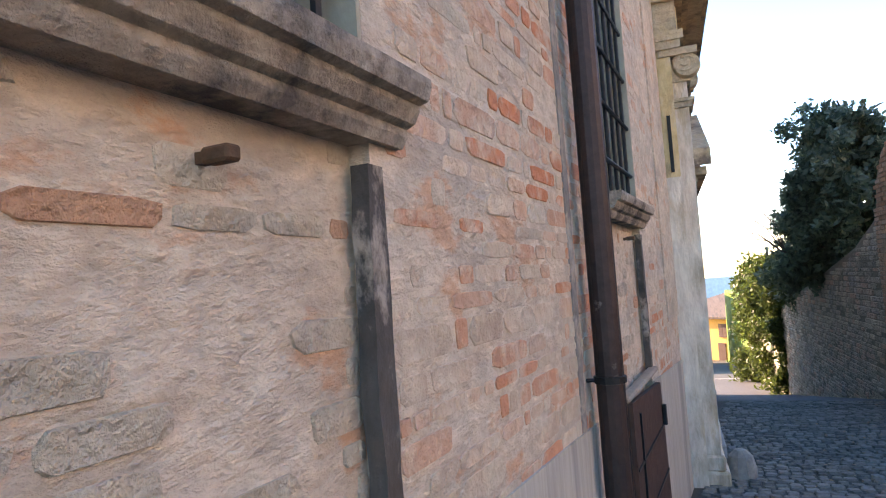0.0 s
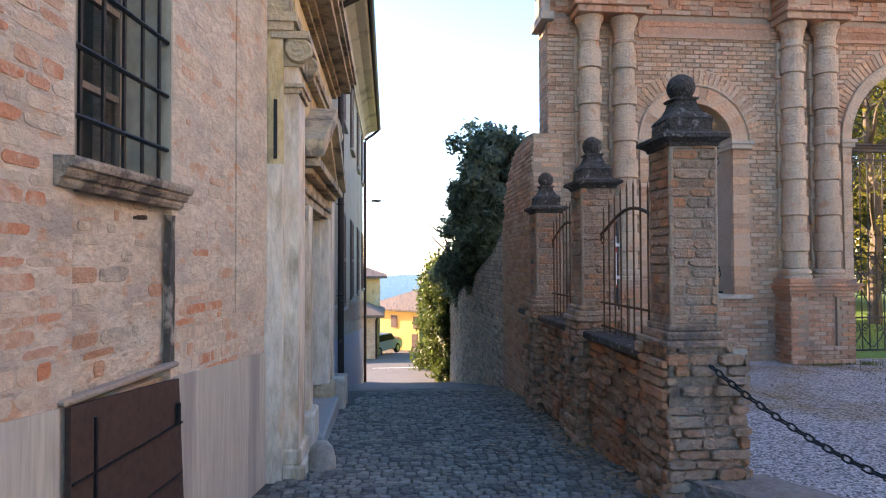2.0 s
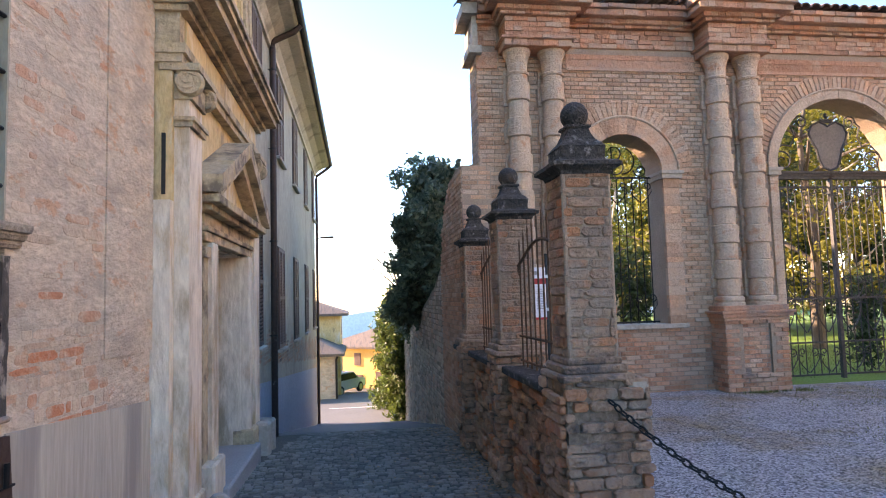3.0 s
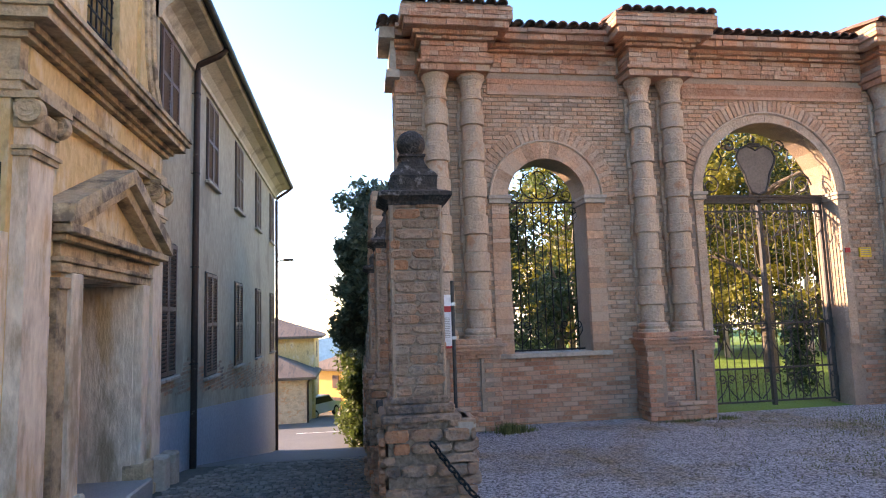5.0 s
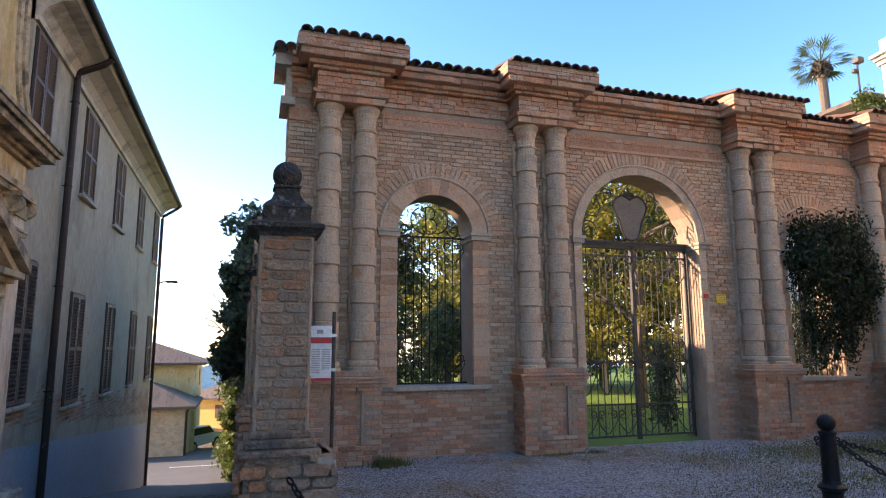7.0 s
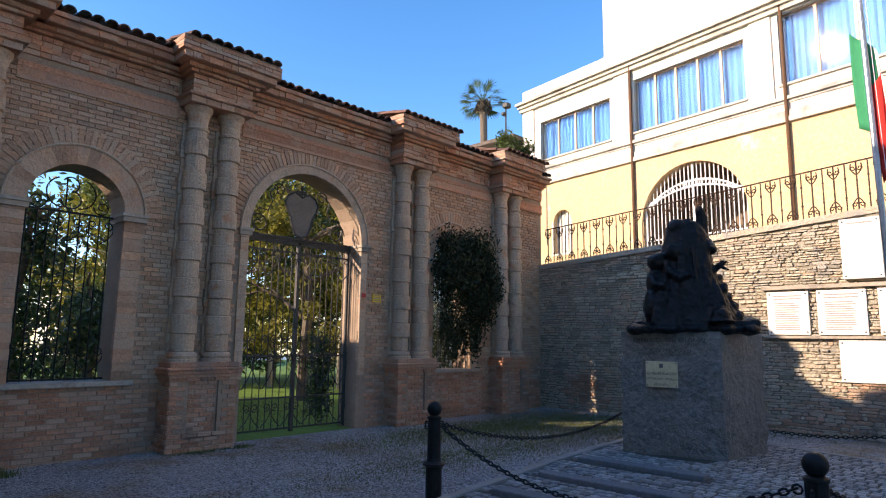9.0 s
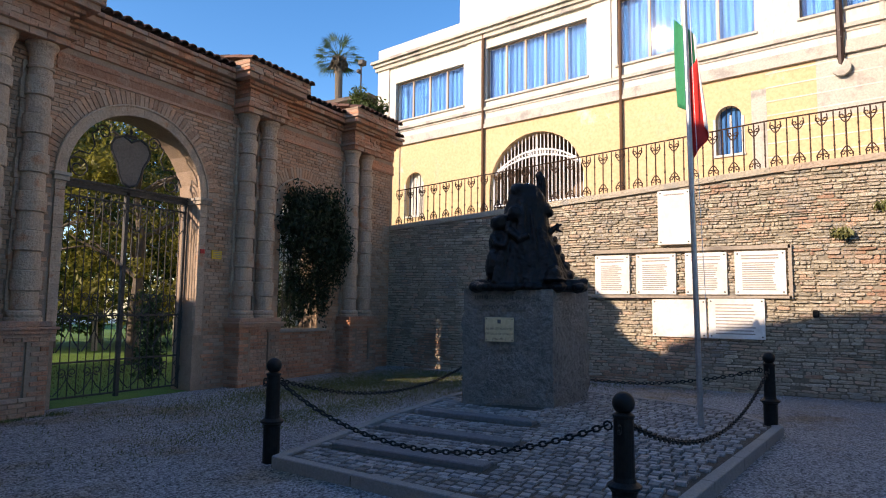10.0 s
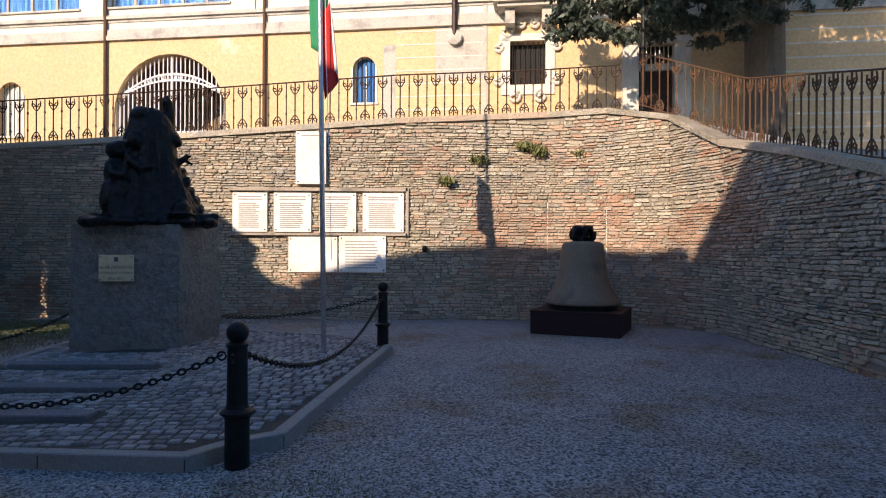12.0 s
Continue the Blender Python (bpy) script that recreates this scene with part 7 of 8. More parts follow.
arched_window(1.58, 2.22, 5.62, 6.92, CURTAIN)
arched_window(12.42, 13.25, 4.9, 6.55, CREAM)
for y, z0, z1 in ((9.68, 3.5, 11.1), (4.78, 3.5, 11.1)):
    part("drainpipe", tube(bmesh.new(), [FB @ Vector((y * K, -0.08, z)) for z in (z0, z1)], 0.05, 8), RUST, town)
part("vent_pipe", tube(bmesh.new(), [FB @ Vector((-0.63 * K, -0.12, z)) for z in (7.35, 11)], 0.08, 8), PIPE, town)
part("vent_cap", lathe(bmesh.new(), [(0.02, -0.1), (0.2, -0.06), (0.2, 0.06), (0.02, 0.1)], m=FB @ Matrix.Translation((-0.63 * K, -0.10, 7.32)) @ pose(0, 0, 0, 90), seg=16), GREY_TRIM, town)
part("corner_strip", S((-1.5, -1.4, -0.03, 0.1, 3.0, 11)), GREY_TRIM, town)
part("bare_patch", S((-1.4, -0.1, -0.006, 0.1, 6.2, 7.66), (1.0, 1.35, -0.005, 0.1, 5.0, 7.2)), GREY_TRIM, town, "patch of bare grey render")
for i in range(10):
    part("white_line", S((-1.4, 1.0, -0.012, 0.05, 4.3 + 0.36 * i, 4.33 + 0.36 * i)), CREAM, town, "white painted joint line")
    part("white_line", S((-18, -8.6, -0.012, 0.05, 4.3 + 0.36 * i, 4.34 + 0.36 * i)), CREAM, town, "white painted joint line")
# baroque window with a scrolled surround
# the opening's inner shade is a near-black panel
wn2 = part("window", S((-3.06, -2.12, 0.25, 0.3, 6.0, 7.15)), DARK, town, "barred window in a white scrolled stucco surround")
for i in range(7):
    part("bar", tube(bmesh.new(), [FB @ Vector(((-3.0 + 0.135 * i) * K, 0.04, z)) for z in (6.0, 7.15)], 0.014, 5), IRON, wn2)
bm = S((-3.3, -3.06, -0.06, 0.1, 5.85, 7.25), (-2.12, -1.88, -0.06, 0.1, 5.85, 7.25), (-3.3, -1.88, -0.05, 0.1, 5.72, 5.98), (-3.35, -1.83, -0.06, 0.1, 7.17, 7.36))
for s in (-1, 1):
    for cy, czz, r in ((0.55, 7.45, 0.2), (0.78, 7.0, 0.14), (0.78, 6.1, 0.15), (0.35, 5.66, 0.18), (0.2, 7.62, 0.14)):
        tube(bm, [FB @ Vector(((-2.59 + s * (cy + u - 0) * 1.0) * K, -0.07, czz + v)) for u, v in scroll(0, 0, r, 90, 1.3, 12)], 0.045, 6)
part("stucco_surround", bm, CREAM, wn2)
bal = part("balcony", S((-3.5, -1.7, -0.75, 0.1, 8.0, 8.14), (-3.4, -1.8, -0.65, 0.1, 7.9, 8.0), (-3.2, -2.95, -0.5, 0.1, 7.5, 7.9), (-2.25, -2.0, -0.5, 0.1, 7.5, 7.9)), GREY_TRIM, town, "small stone balcony on brackets")
bm = bmesh.new()
for i in range(16):
    y = -3.45 + 1.7 * i / 15
    tube(bm, [FB @ Vector((y * K, -0.72, z)) for z in (8.14, 9.0)], 0.012, 5)
tube(bm, [FB @ Vector((y * K, -0.72, 9.0)) for y in (-3.5, -1.7)], 0.02, 5)
part("railing", bm, IRON, bal)
bal = part("balcony", S((-8.6, -6.9, -0.9, 0.1, 7.5, 7.64), (-8.3, -7.2, -0.6, 0.1, 7.2, 7.5)), GREY_TRIM, town, "stone balcony with an iron railing")
bm = bmesh.new()
for i in range(16):
    y = -8.55 + 1.6 * i / 15
    tube(bm, [FB @ Vector((y * K, -0.85, z)) for z in (7.64, 8.4)], 0.012, 5)
part("railing", bm, IRON, bal)
# door with a white pediment
dr = part("door", S((-6.35, -5.45, 0.2, 0.26, 4.0, 6.3)), RUST_PLATE, town, "dark door in a white surround with a pediment")
part("fanlight", S((-6.35, -5.45, 0.2, 0.24, 6.45, 6.95)), DARK, dr)
part("fanlight_bars", S(*[(-6.35 + 0.11 * i, -6.33 + 0.11 * i, 0.1, 0.14, 6.45, 6.95) for i in range(9)], (-6.35, -5.45, 0.08, 0.2, 6.30, 6.46)), CREAM, dr)
bm = S((-6.75, -6.35, -0.12, 0.1, 3.8, 7.0), (-5.45, -5.05, -0.12, 0.1, 3.8, 7.0), (-6.8, -5.0, -0.18, 0.1, 6.95, 7.1))
prism(bm, ((-6.95, 7.1), (-5.9, 7.55), (-4.85, 7.1), (-4.85, 7.22), (-5.9, 7.70), (-6.95, 7.22)), lambda u, v, w: FB @ Vector((u * K, w, v)), (-0.25, 0.1))
part("surround", bm, CREAM, dr)
lantern = thing("wall_lantern", "black iron wall lantern on the yellow building", "lantern")
part("arm", tube(bmesh.new(), [FB @ Vector((-8.4 * K, d, z)) for d, z in ((0.0, 7.3), (-0.5, 7.3), (-0.55, 7.1))], 0.02, 6), IRON, lantern)
part("cage", lathe(bmesh.new(), [(0.08, -0.35), (0.17, 0.0), (0.2, 0.02), (0.05, 0.14)], m=FB @ Matrix.Translation((-8.4 * K, -0.55, 6.95)), seg=6), IRON, lantern)

# building further back with a low roof, and a floodlight
back = thing("building", "dark-eaved house behind the arch wall", "building")
part("wall", boxes((24.2, 31, 16.5, 24, 0, 10.3)), CREAM, back)
part("roof", hip(bmesh.new(), 24.2, 31, 16.5, 24, 10.3, 1.0, 0.9), ROOF, back)
flood = thing("floodlight", "grey floodlight on a short mast behind the wall", "floodlight")
part("mast", tube(bmesh.new(), [(21.25, 14.4, 6), (21.25, 14.4, 10.55)], 0.03, 6), GATE_IRON, flood)
part("head", boxes((21.15, 21.40, 14.25, 14.5, 10.5, 10.7), (21.0, 21.2, 14.3, 14.45, 10.15, 10.28), bevel=0.03), GATE_IRON, flood)
villa = thing("house", "pale villa far behind the garden trees", "house")
part("wall", boxes((14.6, 19.5, 40, 48, -0.5, 5.6)), CREAM, villa)
part("roof", hip(bmesh.new(), 14.6, 19.5, 40, 48, 5.6, 1.2), ROOF, villa)
part("window", boxes((15.6, 16.4, 39.95, 40.05, 3.2, 4.7)), CURTAIN, villa)


# ---- plants ----
def limb_tree(name, label, base, height, spread, spots, leaf, size, trunk_r=0.14, seed=1, limbs=9, bark=BARK):
    t = thing(name, label, "tree")
    rnd = random.Random(seed)
    b = Vector(base)
    trunk = [b + Vector((0.12 * math.sin(k * 1.3 + seed) * k / 5, 0.12 * math.cos(k * 1.7 + seed) * k / 5, height * k / 6)) for k in range(7)]
    part("trunk", tube(bmesh.new(), trunk, trunk_r, 9, trunk_r * 0.25), bark, t)
    for i in range(limbs):
        k = 2 + i % 5
        a = rnd.random() * 2 * math.pi
        L = spread * rnd.uniform(0.5, 1.0)
        p = trunk[k]
        d = Vector((math.cos(a), math.sin(a), rnd.uniform(0.2, 0.8)))
        part("limb", tube(bmesh.new(), [p, p + d * L * 0.4 + Vector((0, 0, 0.05 * L)), p + d * L * 0.75 + Vector((rnd.uniform(-.2, .2), rnd.uniform(-.2, .2), 0.1)), p + d * L], trunk_r * 0.4, 6, 0.008), bark, t)
    leaves("crown", spots, size, leaf, t, seed)
    return t


def cloud(base, w, h, n, count, seed, r=(0.3, 0.7), z0=0.2):
    rnd = random.Random(seed)
    out = []
    for i in range(n):
        a, q = rnd.random() * 2 * math.pi, math.sqrt(rnd.random())
        zz = z0 + (1 - z0) * rnd.random()
        k = 1 - abs(zz - 0.5) * 0.9
        out.append(((base[0] + w * q * math.cos(a) * k, base[1] + w * q * math.sin(a) * k, base[2] + h * zz), rnd.uniform(*r), count))
    return out


limb_tree("tree", "tall dark laurel behind the small arch", (6.1, 14.2, 0), 4.6, 0.7, cloud((6.1, 14.2, 0), 0.95, 4.5, 26, 130, 2, z0=0.05), LEAF_DARK, 0.075, seed=2)
limb_tree("tree", "broad dark evergreen behind the small arch", (8.2, 16.5, 0), 2.8, 0.9, cloud((8.2, 16.5, 0), 1.3, 2.6, 26, 150, 3, z0=0.0), LEAF_DARK, 0.085, seed=3)
limb_tree("tree", "yellowing garden tree with bare forked limbs behind the gate", (13.2, 15.2, 0), 6.5, 2.4, cloud((13.0, 15.4, 1.2), 2.8, 5.8, 60, 120, 5, z0=0.05), LEAF_YELLOW, 0.075, 0.17, seed=5, limbs=16)
limb_tree("tree", "pale-trunked garden tree with thin yellow-green leaves", (11.2, 17.5, 0), 7.5, 2.5, cloud((11.4, 18.0, 1.5), 3.4, 6.5, 64, 110, 6, z0=0.05), LEAF_YELLOW, 0.085, 0.16, seed=6, limbs=16)
limb_tree("tree", "leafy green tree deep in the garden", (17.5, 24, 0), 9, 3.0, cloud((17.5, 24, 1.0), 3.8, 8, 64, 120, 7, (0.5, 1.0), 0.05), LEAF, 0.13, 0.22, seed=7)
limb_tree("tree", "leafy green tree deep in the garden", (12.5, 27, 0), 8, 3.0, cloud((12.5, 27, 0.5), 3.6, 7.5, 60, 120, 8, (0.5, 1.0), 0.0), LEAF, 0.13, 0.2, seed=8)
limb_tree("tree", "leafy green tree deep in the garden", (8.6, 28, 0), 6, 2.5, cloud((8.6, 28, 0.2), 2.8, 5.0, 40, 120, 9, (0.5, 1.0), 0.0), LEAF, 0.13, 0.2, seed=9)
limb_tree("tree", "leafy green tree deep in the garden", (22.5, 27, 0), 8, 3.0, cloud((22.5, 27, 0.5), 4.0, 8, 60, 120, 10, (0.5, 1.0), 0.0), LEAF, 0.14, 0.2, seed=10)
limb_tree("tree", "dense leafy tree filling the garden behind the gate", (15.0, 22.5, 0), 8, 3.0, cloud((14.6, 22.5, 0.8), 3.4, 8.0, 90, 150, 11, (0.45, 0.9), 0.0), LEAF, 0.11, 0.2, seed=11)
limb_tree("tree", "dense dark tree in the garden behind the gate", (19.5, 21.0, 0), 8, 3.0, cloud((19.5, 21.0, 0.6), 3.4, 8.5, 90, 150, 12, (0.45, 0.9), 0.0), LEAF_DARK, 0.11, 0.2, seed=12)
limb_tree("tree", "dense leafy tree filling the garden behind the gate", (11.0, 23.5, 0), 7, 2.6, cloud((11.0, 23.5, 0.8), 2.8, 6.6, 70, 150, 13, (0.4, 0.8), 0.0), LEAF_YELLOW, 0.10, 0.18, seed=13)
for k, (x, y) in enumerate(((10.1, 20.5), (12.6, 21.5), (15.2, 20.2), (16.4, 17.8), (18.2, 20))):
    limb_tree("tree", "slender garden tree with a pale trunk", (x, y, 0), 6.0, 1.6, cloud((x, y, 1.6), 1.6, 5.2, 22, 110, 20 + k), LEAF_YELLOW if k % 2 else LEAF, 0.08, 0.09, seed=20 + k, bark=material("pale_bark_%d" % k, (0.30, 0.27, 0.22), (0.40, 0.36, 0.30), large=3, bump=0.5))
bush = thing("shrub", "dark ivy shrub at the foot of the gate", "shrub")
leaves("foliage", [((10.75, 11.0, 0.3 + 0.22 * i), 0.30, 220) for i in range(7)] + [((7.0, 12.6, 0.5), 0.5, 250), ((5.6, 12.6, 0.5), 0.6, 250), ((6.4, 12.8, 1.2), 0.5, 250)], 0.05, LEAF_DARK, bush, 31)

# laurel over the street wall
hedge = limb_tree("tree", "dark laurel leaning over the garden wall above the lane", (3.9, 15.0, 0.2), 4.2, 1.0,
                  cloud((3.15, 15.2, 1.5), 0.95, 3.2, 44, 130, 40, (0.16, 0.40), 0.0) + cloud((2.75, 15.8, 1.0), 0.6, 2.2, 20, 120, 45, (0.15, 0.35), 0.0) + cloud((3.4, 16.6, 0.9), 0.7, 3.1, 26, 260, 41, (0.3, 0.5), 0.0) + cloud((3.3, 19.5, 0.2), 0.8, 2.6, 24, 260, 42, (0.3, 0.55), 0.0) + cloud((3.2, 14.0, 1.5), 0.55, 2.5, 22, 110, 46, (0.16, 0.34), 0.0) + cloud((3.75, 14.9, 2.3), 0.75, 2.3, 60, 120, 47, (0.14, 0.34), 0.0) + [((3.2 + 0.13 * k, 15.0, 4.35 + 0.22 * math.sin(k * 2.3)), (0.07, 0.07, 0.32), 60) for k in range(9)] + cloud((3.3, 15.0, 2.6), 0.6, 1.7, 34, 110, 49, (0.12, 0.3), 0.0), LEAF_LAUREL, 0.085, 0.1, seed=40, limbs=12)
ivy_l = thing("ivy", "sunlit ivy hanging down the street wall", "ivy")
# first cloud is added to cover a stretch of wall lit too brightly
leaves("foliage", cloud((3.05, 21.8, -2.3), 0.35, 3.4, 22, 240, 48, (0.25, 0.45), 0.0) + cloud((3.1, 24.5, -2.6), 0.7, 4.2, 30, 240, 43, (0.3, 0.6), 0.0) + cloud((3.0, 28.5, -3.8), 0.8, 5.4, 36, 240, 44, (0.35, 0.7), 0.0), 0.09, LEAF, ivy_l, 43)
bare = thing("tree", "thin bare sapling above the lane", "tree")
bm = bmesh.new()
rnd = random.Random(91)
for dx, dz in ((-1.0, 1.15), (-0.75, 1.5), (-1.25, 0.85), (-0.45, 1.3), (-0.9, 0.5), (-0.6, 0.9)):
    a, tip = Vector((2.75, 17.6, 1.75)), Vector((2.75 + dx, 17.6 + rnd.uniform(-0.4, 0.4), 1.75 + dz))
    mid = a.lerp(tip, 0.5) + Vector((0.08, 0, 0.12))
    tube(bm, [a, mid, tip], 0.022, 5, 0.005)
    for k in range(4):
        q = mid.lerp(tip, 0.2 * k)
        tube(bm, [q, q + Vector((rnd.uniform(-0.35, 0.1), 0, rnd.uniform(0.1, 0.32)))], 0.008, 4, 0.003)
tagged(part("branch", bm, BARK, bare), kind="stuff")

# ivy in the third arch
ivy = thing("ivy", "thick dark ivy spilling out of the third arch", "ivy")
spots = [((13.75 + 0.62 * math.sin(i * 2.1), 9.66 + 0.2 * math.cos(i * 1.3), 2.75 + 1.15 * (i % 7) / 6), 0.40, 420) for i in range(26)]
spots += [((13.1 + 0.15 * i, 9.72, 2.2 - 0.12 * (i % 4)), (0.18, 0.16, 0.75), 330) for i in range(9)]
spots += [((14.4, 9.6, 3.2), 0.42, 700), ((14.5, 9.62, 2.75), 0.36, 500), ((12.98, 9.75, 3.3), 0.3, 400)]
spots += [((13.2 + 0.27 * i, 10.75, 1.2 + 0.5 * (i % 3)), 0.5, 420) for i in range(6)]
spots += [((13.05 + 0.19 * i, 9.76, 1.95 - 0.1 * (i * 7 % 5)), (0.05, 0.06, 0.42), 90) for i in range(7)]
spots += [((14.0 + 0.5 * math.cos(i), 9.58, 2.95 + 0.55 * math.sin(i)), 0.33, 320) for i in range(7)]
spots += [((14.42, 9.58, 2.35), (0.26, 0.2, 0.45), 420), ((14.2, 9.6, 3.62), 0.34, 420), ((13.2, 9.68, 3.68), 0.32, 380), ((13.7, 9.62, 3.80), 0.34, 420)]
spots += [((13.0 + 0.3 * i, 11.6, 0.9 + 0.45 * (i % 4)), 0.6, 420) for i in range(9)]
leaves("foliage", spots, 0.042, LEAF_IVY, ivy, 51, flat=1.2)
bm = bmesh.new()
rnd = random.Random(52)
for i in range(26):
    x = 12.95 + 1.15 * rnd.random()
    tube(bm, [(x, 9.82, 2.6), (x + rnd.uniform(-.08, .08), 9.76, 1.9), (x + rnd.uniform(-.1, .1), 9.84, 1.15 + 0.3 * rnd.random())], 0.006, 4)
tagged(part("stem", bm, BARK, ivy), kind="stuff")

# grass and weeds
tufts = thing("grass", "thin grass and weeds along the foot of the walls", "grass", kind="stuff")
rs = np.random.RandomState(9)
verts, faces = [], []
def blades(cx, cy, w, d, n, h, z=0.0):
    for _ in range(n):
        x, y = cx + rs.normal() * w * 0.55, cy + rs.normal() * d * 0.55
        if (x > 3.4 and 9.5 < y < 10.6) or inside(x, y, -0.05) or x > 16.6:
            continue
        a, L = rs.uniform(0, 6.28), h * rs.uniform(0.4, 1.0)
        k = len(verts)
        dx, dy = math.cos(a) * 0.006, math.sin(a) * 0.006
        tx, ty = rs.uniform(-.4, .4) * L, rs.uniform(-.4, .4) * L
        verts.extend([(x - dx, y - dy, z), (x + dx, y + dy, z), (x + tx, y + ty, z + L)])
        faces.append((k, k + 1, k + 2))
blades(12.5, 8.3, 3.2, 1.0, 15000, 0.035)
blades(14.6, 7.2, 2.4, 1.8, 15000, 0.04)
blades(10.6, 6.6, 2.8, 0.7, 8000, 0.03)
blades(16.2, 6.0, 0.5, 3.0, 1500, 0.06)
blades(5.0, 9.45, 0.25, 0.15, 700, 0.14)
blades(4.9, 9.35, 0.1, 0.1, 300, 0.18)
blades(6.6, 9.85, 0.5, 0.06, 300, 0.07)
blades(8.3, 9.5, 0.2, 0.15, 250, 0.07)
blades(7.6, 9.45, 0.4, 0.08, 200, 0.05)
blades(9.5, 14.5, 3.5, 3.5, 9000, 0.07)
blades(6.9, 0.9, 0.9, 0.6, 900, 0.03)
me = bpy.data.meshes.new("blades")
me.from_pydata(verts, [], faces)
link("blades", me, leaf_material("grass_blade", (0.11, 0.135, 0.04), (0.20, 0.22, 0.08), 0.3), tufts)
litter = thing("leaf_litter", "dry brown leaves fallen along the foot of the walls", "leaves", kind="stuff")
rs = np.random.RandomState(19)
lv, lf = [], []
for y0, y1, x0, spread, n in ((5.0, 11.0, 3.02, 0.22, 420), (2.5, 9.0, 2.4, 0.7, 160), (4.4, 5.2, 3.0, 0.4, 60)):
    for _ in range(n):
        x, y, a, q = x0 - abs(rs.normal()) * spread, rs.uniform(y0, y1), rs.uniform(0, 6.28), rs.uniform(0.014, 0.030)
        z = ground_z(x, y) + 0.026 + rs.uniform(0, 0.008)
        k = len(lv)
        c, n2 = math.cos(a) * q, math.sin(a) * q
        lv += [(x - c, y - n2, z), (x + n2 * 0.5, y - c * 0.5, z + rs.uniform(0, 0.012)), (x + c, y + n2, z + rs.uniform(0, 0.01)), (x - n2 * 0.5, y + c * 0.5, z)]
        lf.append((k, k + 1, k + 2, k + 3))
me = bpy.data.meshes.new("dry_leaf")
me.from_pydata(lv, [], lf)
link("dry_leaf", me, leaf_material("dry_leaf", (0.20, 0.11, 0.05), (0.32, 0.19, 0.09), 0.1), litter)
weeds = thing("weeds", "tufts of weeds growing from the retaining wall", "weeds", kind="stuff")
leaves("foliage", [((16.62, y, z), (0.12, 0.22, 0.10), 160) for y, z in ((-0.3, 3.0), (-2.0, 3.75), (-3.2, 3.6), (-1.0, 3.45), (-2.3, 3.65))], 0.055, DRY, weeds, 61, flat=-2.5)
pot = thing("shrub", "bushy green shrub growing on the wall end", "shrub")
leaves("foliage", [((16.25 + 0.38 * math.sin(i), 10.35 + 0.25 * math.cos(i * 2), 6.45 + 0.16 * (i % 5)), 0.30, 260) for i in range(13)], 0.05, LEAF, pot, 62)

# palm
palm = thing("palm_tree", "fan palm rising behind the arch wall", "palm")
pc = Vector((31.3, 24.0, 16.3))
part("trunk", tube(bmesh.new(), [(31.5, 24, 5), (31.4, 24, 12), (31.3, 24, 16.3)], 0.20, 10, 0.24), BARK, palm)
rnd = random.Random(71)
verts, faces = [], []
for i in range(46):
    a, e = rnd.random() * 6.283, rnd.uniform(-0.7, 1.2)
    d = Vector((math.cos(a) * math.cos(e), math.sin(a) * math.cos(e), math.sin(e)))
    s = d.cross(Vector((0, 0, 1))).normalized()
    u = s.cross(d)
    tip = pc + d * 0.9
    for k in range(9):
        t = (k - 4) * 0.30
        f = (d * math.cos(t) + s * math.sin(t)) * 0.75 + Vector((0, 0, -0.10 * abs(k - 4) / 4 - 0.1))
        q = len(verts)
        verts.extend([tip - s * 0.02, tip + f * 0.5 + u * 0.05 - s * 0.04, tip + f, tip + f * 0.5 + u * 0.05 + s * 0.04])
        faces.append((q, q + 1, q + 2, q + 3))
    q = len(verts)
    verts.extend([pc - s * 0.02, pc + s * 0.02, tip + s * 0.02, tip - s * 0.02])
    faces.append((q, q + 1, q + 2, q + 3))
me = bpy.data.meshes.new("fronds")
me.from_pydata([tuple(v) for v in verts], [], faces)
link("fronds", me, LEAF, palm)
leaves("dead_skirt", [((31.3, 24, 15.9), (0.45, 0.45, 0.5), 260)], 0.25, BARK, palm, 72, flat=2.0)

# cedar above the ramp
cedar = thing("tree", "old cedar with drooping grey-green branches on the terrace", "tree")
part("trunk", tube(bmesh.new(), [(18.5, -8.2, 3.6), (18.5, -8.2, 5.0), (18.45, -8.15, 8), (18.4, -8.1, 13)], 0.50, 14, 0.42), BARK, cedar)
rnd = random.Random(81)
spots = []
for i in range(14):
    a = Vector((18.4, -8.1, 6.9 + 0.33 * i))
    ang = radians(20 + i * 47 % 200)
    d = Vector((-math.sin(ang) * 0.9, math.cos(ang), 0)) if i % 3 else Vector((-0.55, 0.83, 0))
    L = rnd.uniform(3.0, 5.2)
    pts = [a, a + d * L * 0.4 + Vector((0, 0, 0.25)), a + d * L * 0.75 + Vector((0, 0, 0.1)), a + d * L + Vector((0, 0, -0.35))]
    part("limb", tube(bmesh.new(), pts, 0.09, 6, 0.012), BARK, cedar)
    for k in range(9):
        p = a + d * L * (0.25 + 0.75 * k / 8) + Vector((rnd.uniform(-.45, .45), rnd.uniform(-.45, .45), rnd.uniform(-.55, .15)))
        spots.append((tuple(p), (0.32, 0.32, 0.16), 110))
rnd = random.Random(83)
for i in range(46):
    spots.append(((17.4 + rnd.uniform(-0.7, 0.9), rnd.uniform(-6.9, -2.7), rnd.uniform(6.35, 7.9)), (0.34, 0.42, 0.16), 150))
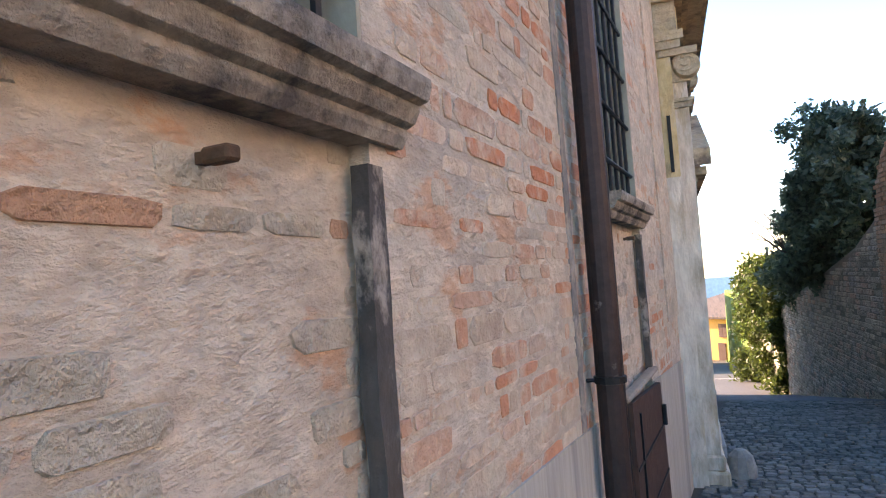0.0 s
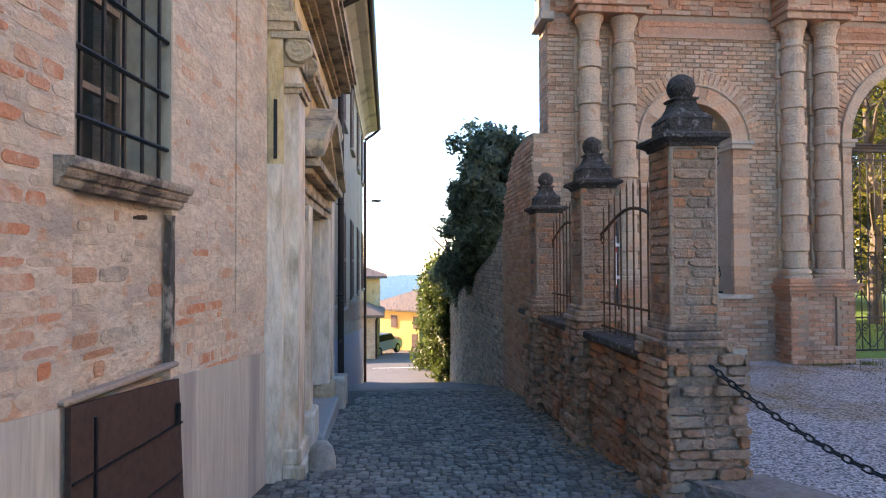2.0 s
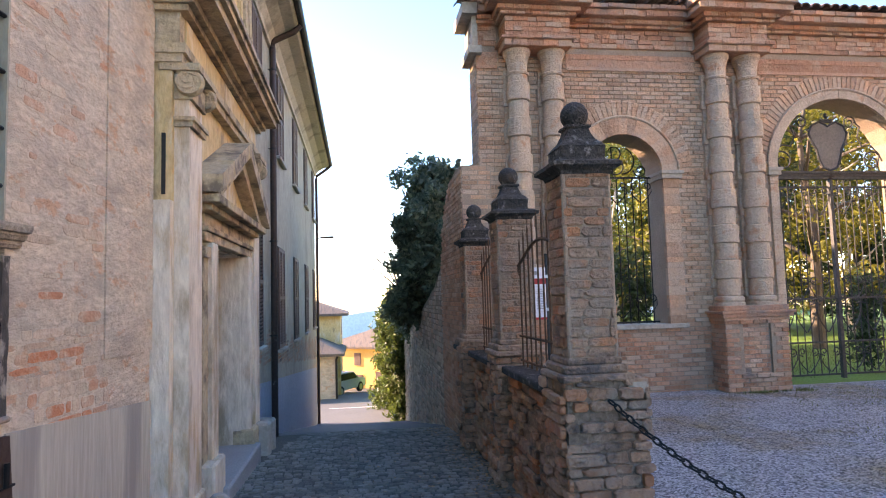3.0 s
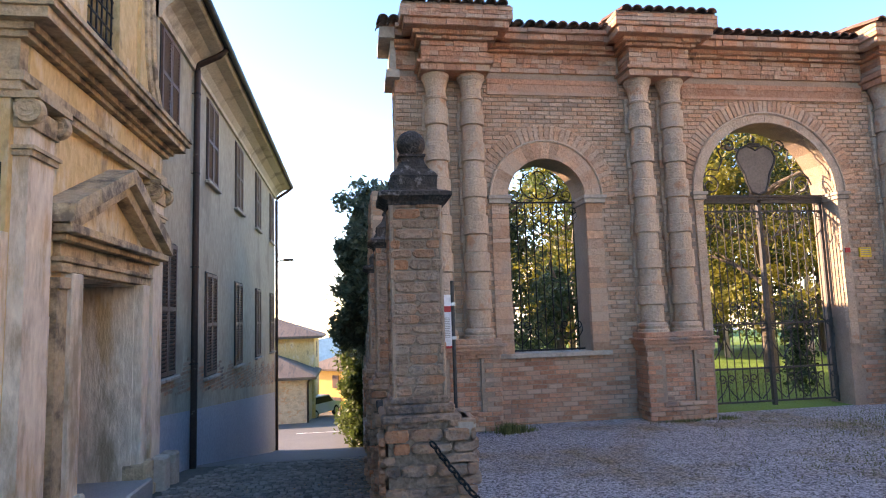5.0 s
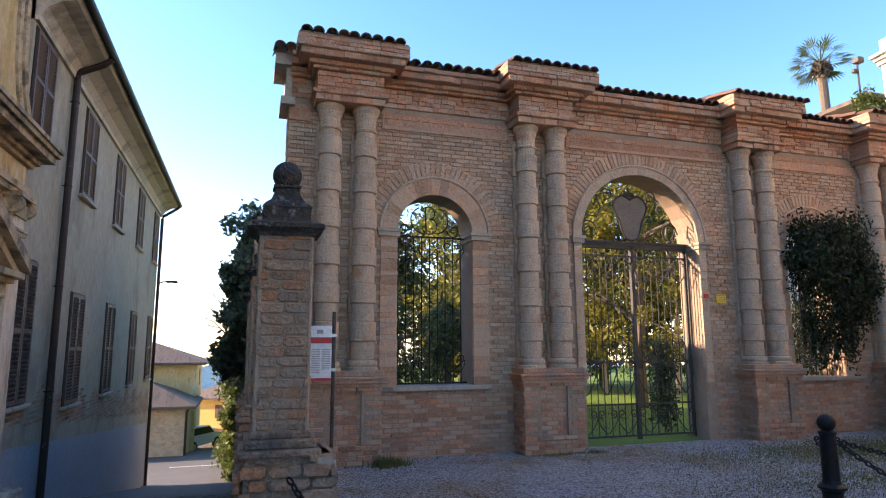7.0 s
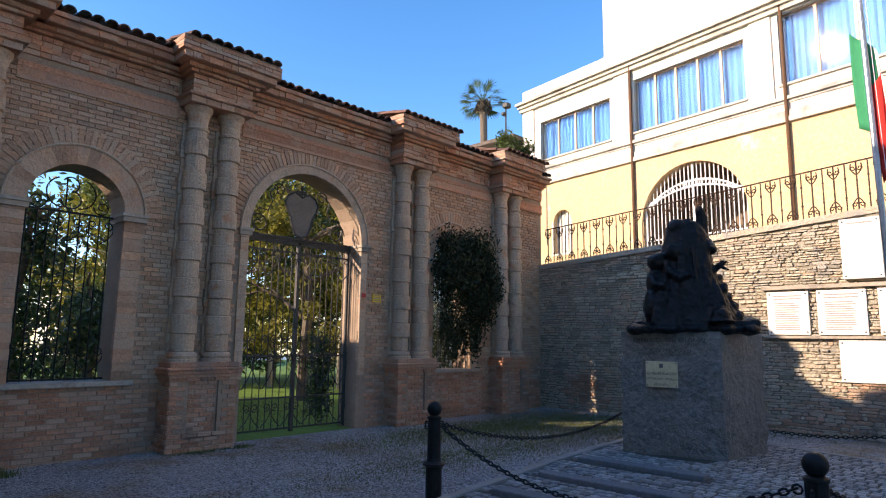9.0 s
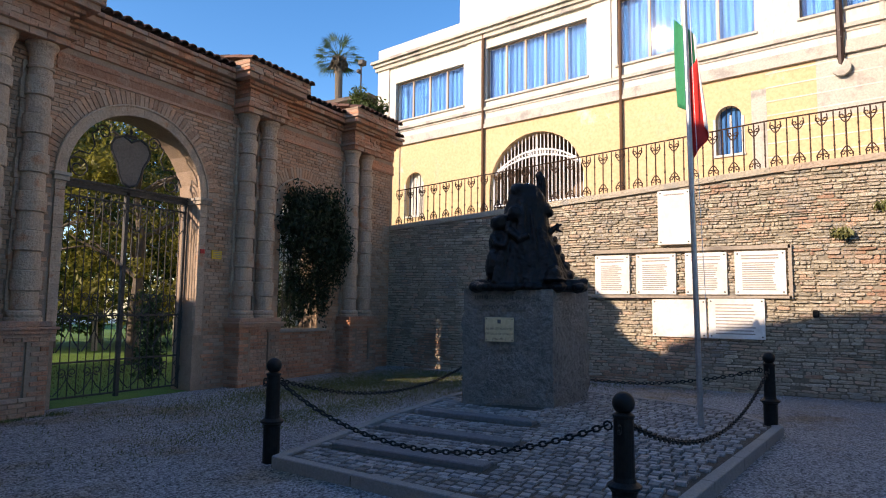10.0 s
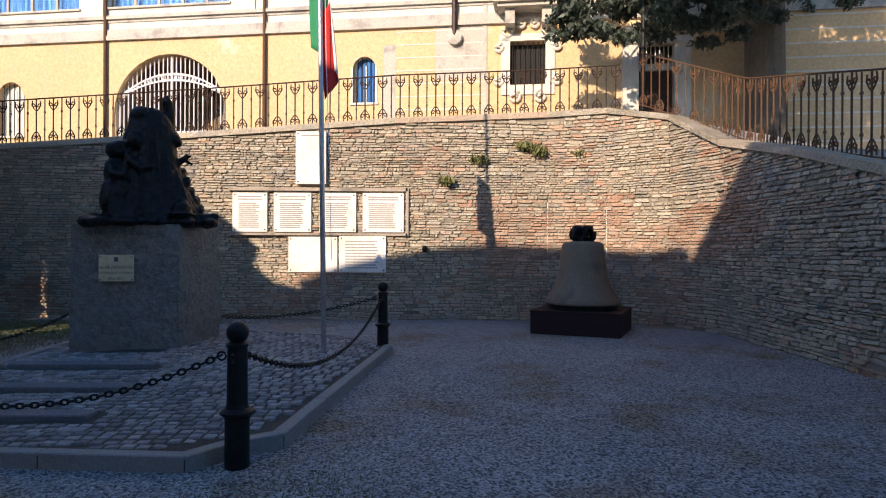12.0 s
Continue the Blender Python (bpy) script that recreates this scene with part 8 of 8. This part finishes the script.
# unseen clumps high over the square, added to shade the yellow building's right side
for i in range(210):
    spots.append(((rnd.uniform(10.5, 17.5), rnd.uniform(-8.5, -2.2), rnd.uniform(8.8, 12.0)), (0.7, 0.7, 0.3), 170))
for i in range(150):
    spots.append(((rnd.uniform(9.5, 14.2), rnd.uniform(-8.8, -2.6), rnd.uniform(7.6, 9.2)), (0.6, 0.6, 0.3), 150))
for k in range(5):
    # limbs added to carry those unseen clumps
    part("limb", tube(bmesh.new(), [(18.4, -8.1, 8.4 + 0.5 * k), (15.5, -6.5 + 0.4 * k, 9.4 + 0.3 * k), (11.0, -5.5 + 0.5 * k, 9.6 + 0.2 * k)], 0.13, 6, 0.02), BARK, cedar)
for k in range(6):
    part("limb", tube(bmesh.new(), [(18.2, -7.6, 8.2), (17.6, -6.0 + 0.4 * k, 7.9), (17.2 + 0.1 * k, -5.6 + 0.5 * k, 7.0)], 0.05, 6, 0.01), BARK, cedar)
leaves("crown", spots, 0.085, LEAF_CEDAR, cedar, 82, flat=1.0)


# ---- pieces of walls and pavements ----
lay(arch_wall, BRICK_RED, low_rows + pier_rows, (7.2, 9.6, 0.5), most=420, depth=0.055)
lay(arch_wall, BRICK, high_rows + ring_rows + list(end_rows), (7.0, 9.9, 2.0), most=300)
lay(side_house, BRICK_A, lane_rows, (-0.4, 2.0, 1.5), most=300)
lay(side_house, PLASTER_N, niche_rows, (-0.4, 2.0, 1.5), most=100)
lay(house, BRICK_GREY, house_rows, (0.1, 11.0, 0.8), most=100)
lay(street_wall, BRICK_GREY, street_rows, (3.1, 6.0, 0.3), most=300)
lay(end_wall, BRICK, end_face, (3.1, 9.6, 1.5), most=150)
lay(garden_wall, RUBBLE, garden_rows, (3.1, 12.0, 0.0), name="stone", most=150)
for (t, rows), n in zip(pillars, (400, 250, 150)):
    lay(t, BRICK_GREY, rows, (3.2, 4.9, 1.6), most=n)
lay(retaining, RUBBLE, rw_rows, (16.7, 0.5, 1.5), name="stone", most=300)
lay(retaining, BRICK_OLD, rw_brick, (16.7, -1.5, 2.0), name="brick", most=150)

# street cobbles
rnd = random.Random(77)
cob = []
y = -4.0
while y < 11.7:
    x = -1.0 + rnd.random() * 0.08
    while x < 3.12:
        if (y > 5.0 or x < 3.0) and x > -0.56 + 0.11 * y:
            s = rnd.uniform(0.07, 0.105)
            cob.append((Vector((x, y + rnd.uniform(-0.015, 0.015), ground_z(x, y))), Vector((1, rnd.uniform(-0.2, 0.2), 0)).normalized(), Vector((0, 1, -0.08)).normalized(), Vector((0, 0.08, 1)).normalized(), s, rnd.uniform(0.06, 0.085), rnd.uniform(0.008, 0.022)))
        x += 0.102
    y += 0.088
cobbles = thing("pavement_cobbles", "small rounded grey cobbles of the lane", "pavement", kind="structure")
lay(cobbles, COBBLE, cob, (1.6, 5.0, -0.2), name="cobble", most=300, depth=0.05)

# setts of the platform
rnd = random.Random(78)
sett = []
x = 7.62
while x < 13.7:
    y = 0.65 + (0.05 if int(x * 100) % 2 else 0)
    while y < 5.3:
        w = rnd.uniform(0.088, 0.112)
        if inside(x, y, 0.165) and not (11.25 < x < 12.85 and 3.4 < y < 4.65) and not any(sx - 0.05 < x < sx + 0.25 and sy - 0.05 < y < sy + sl + 0.05 for sx, sy, sl in ((8.45, 2.85, 1.75), (9.35, 2.95, 1.7), (10.35, 3.15, 1.6))):
            sett.append((Vector((x + rnd.uniform(-0.01, 0.01) + 0.05 * math.sin(y * 1.2), y, plat_z(x, y) - 0.006)), Vector((rnd.uniform(-0.12, 0.12), 1, 0)).normalized(), Vector((1, rnd.uniform(-0.12, 0.12), 0)).normalized(), Vector((0, 0, 1)), w - 0.012, rnd.uniform(0.082, 0.095), rnd.uniform(-0.004, 0.006)))
        y += 0.112
    x += 0.104
lay(platform, SETT, sett, (8.6, 2.0, 0.1), name="sett", most=300, depth=0.05)
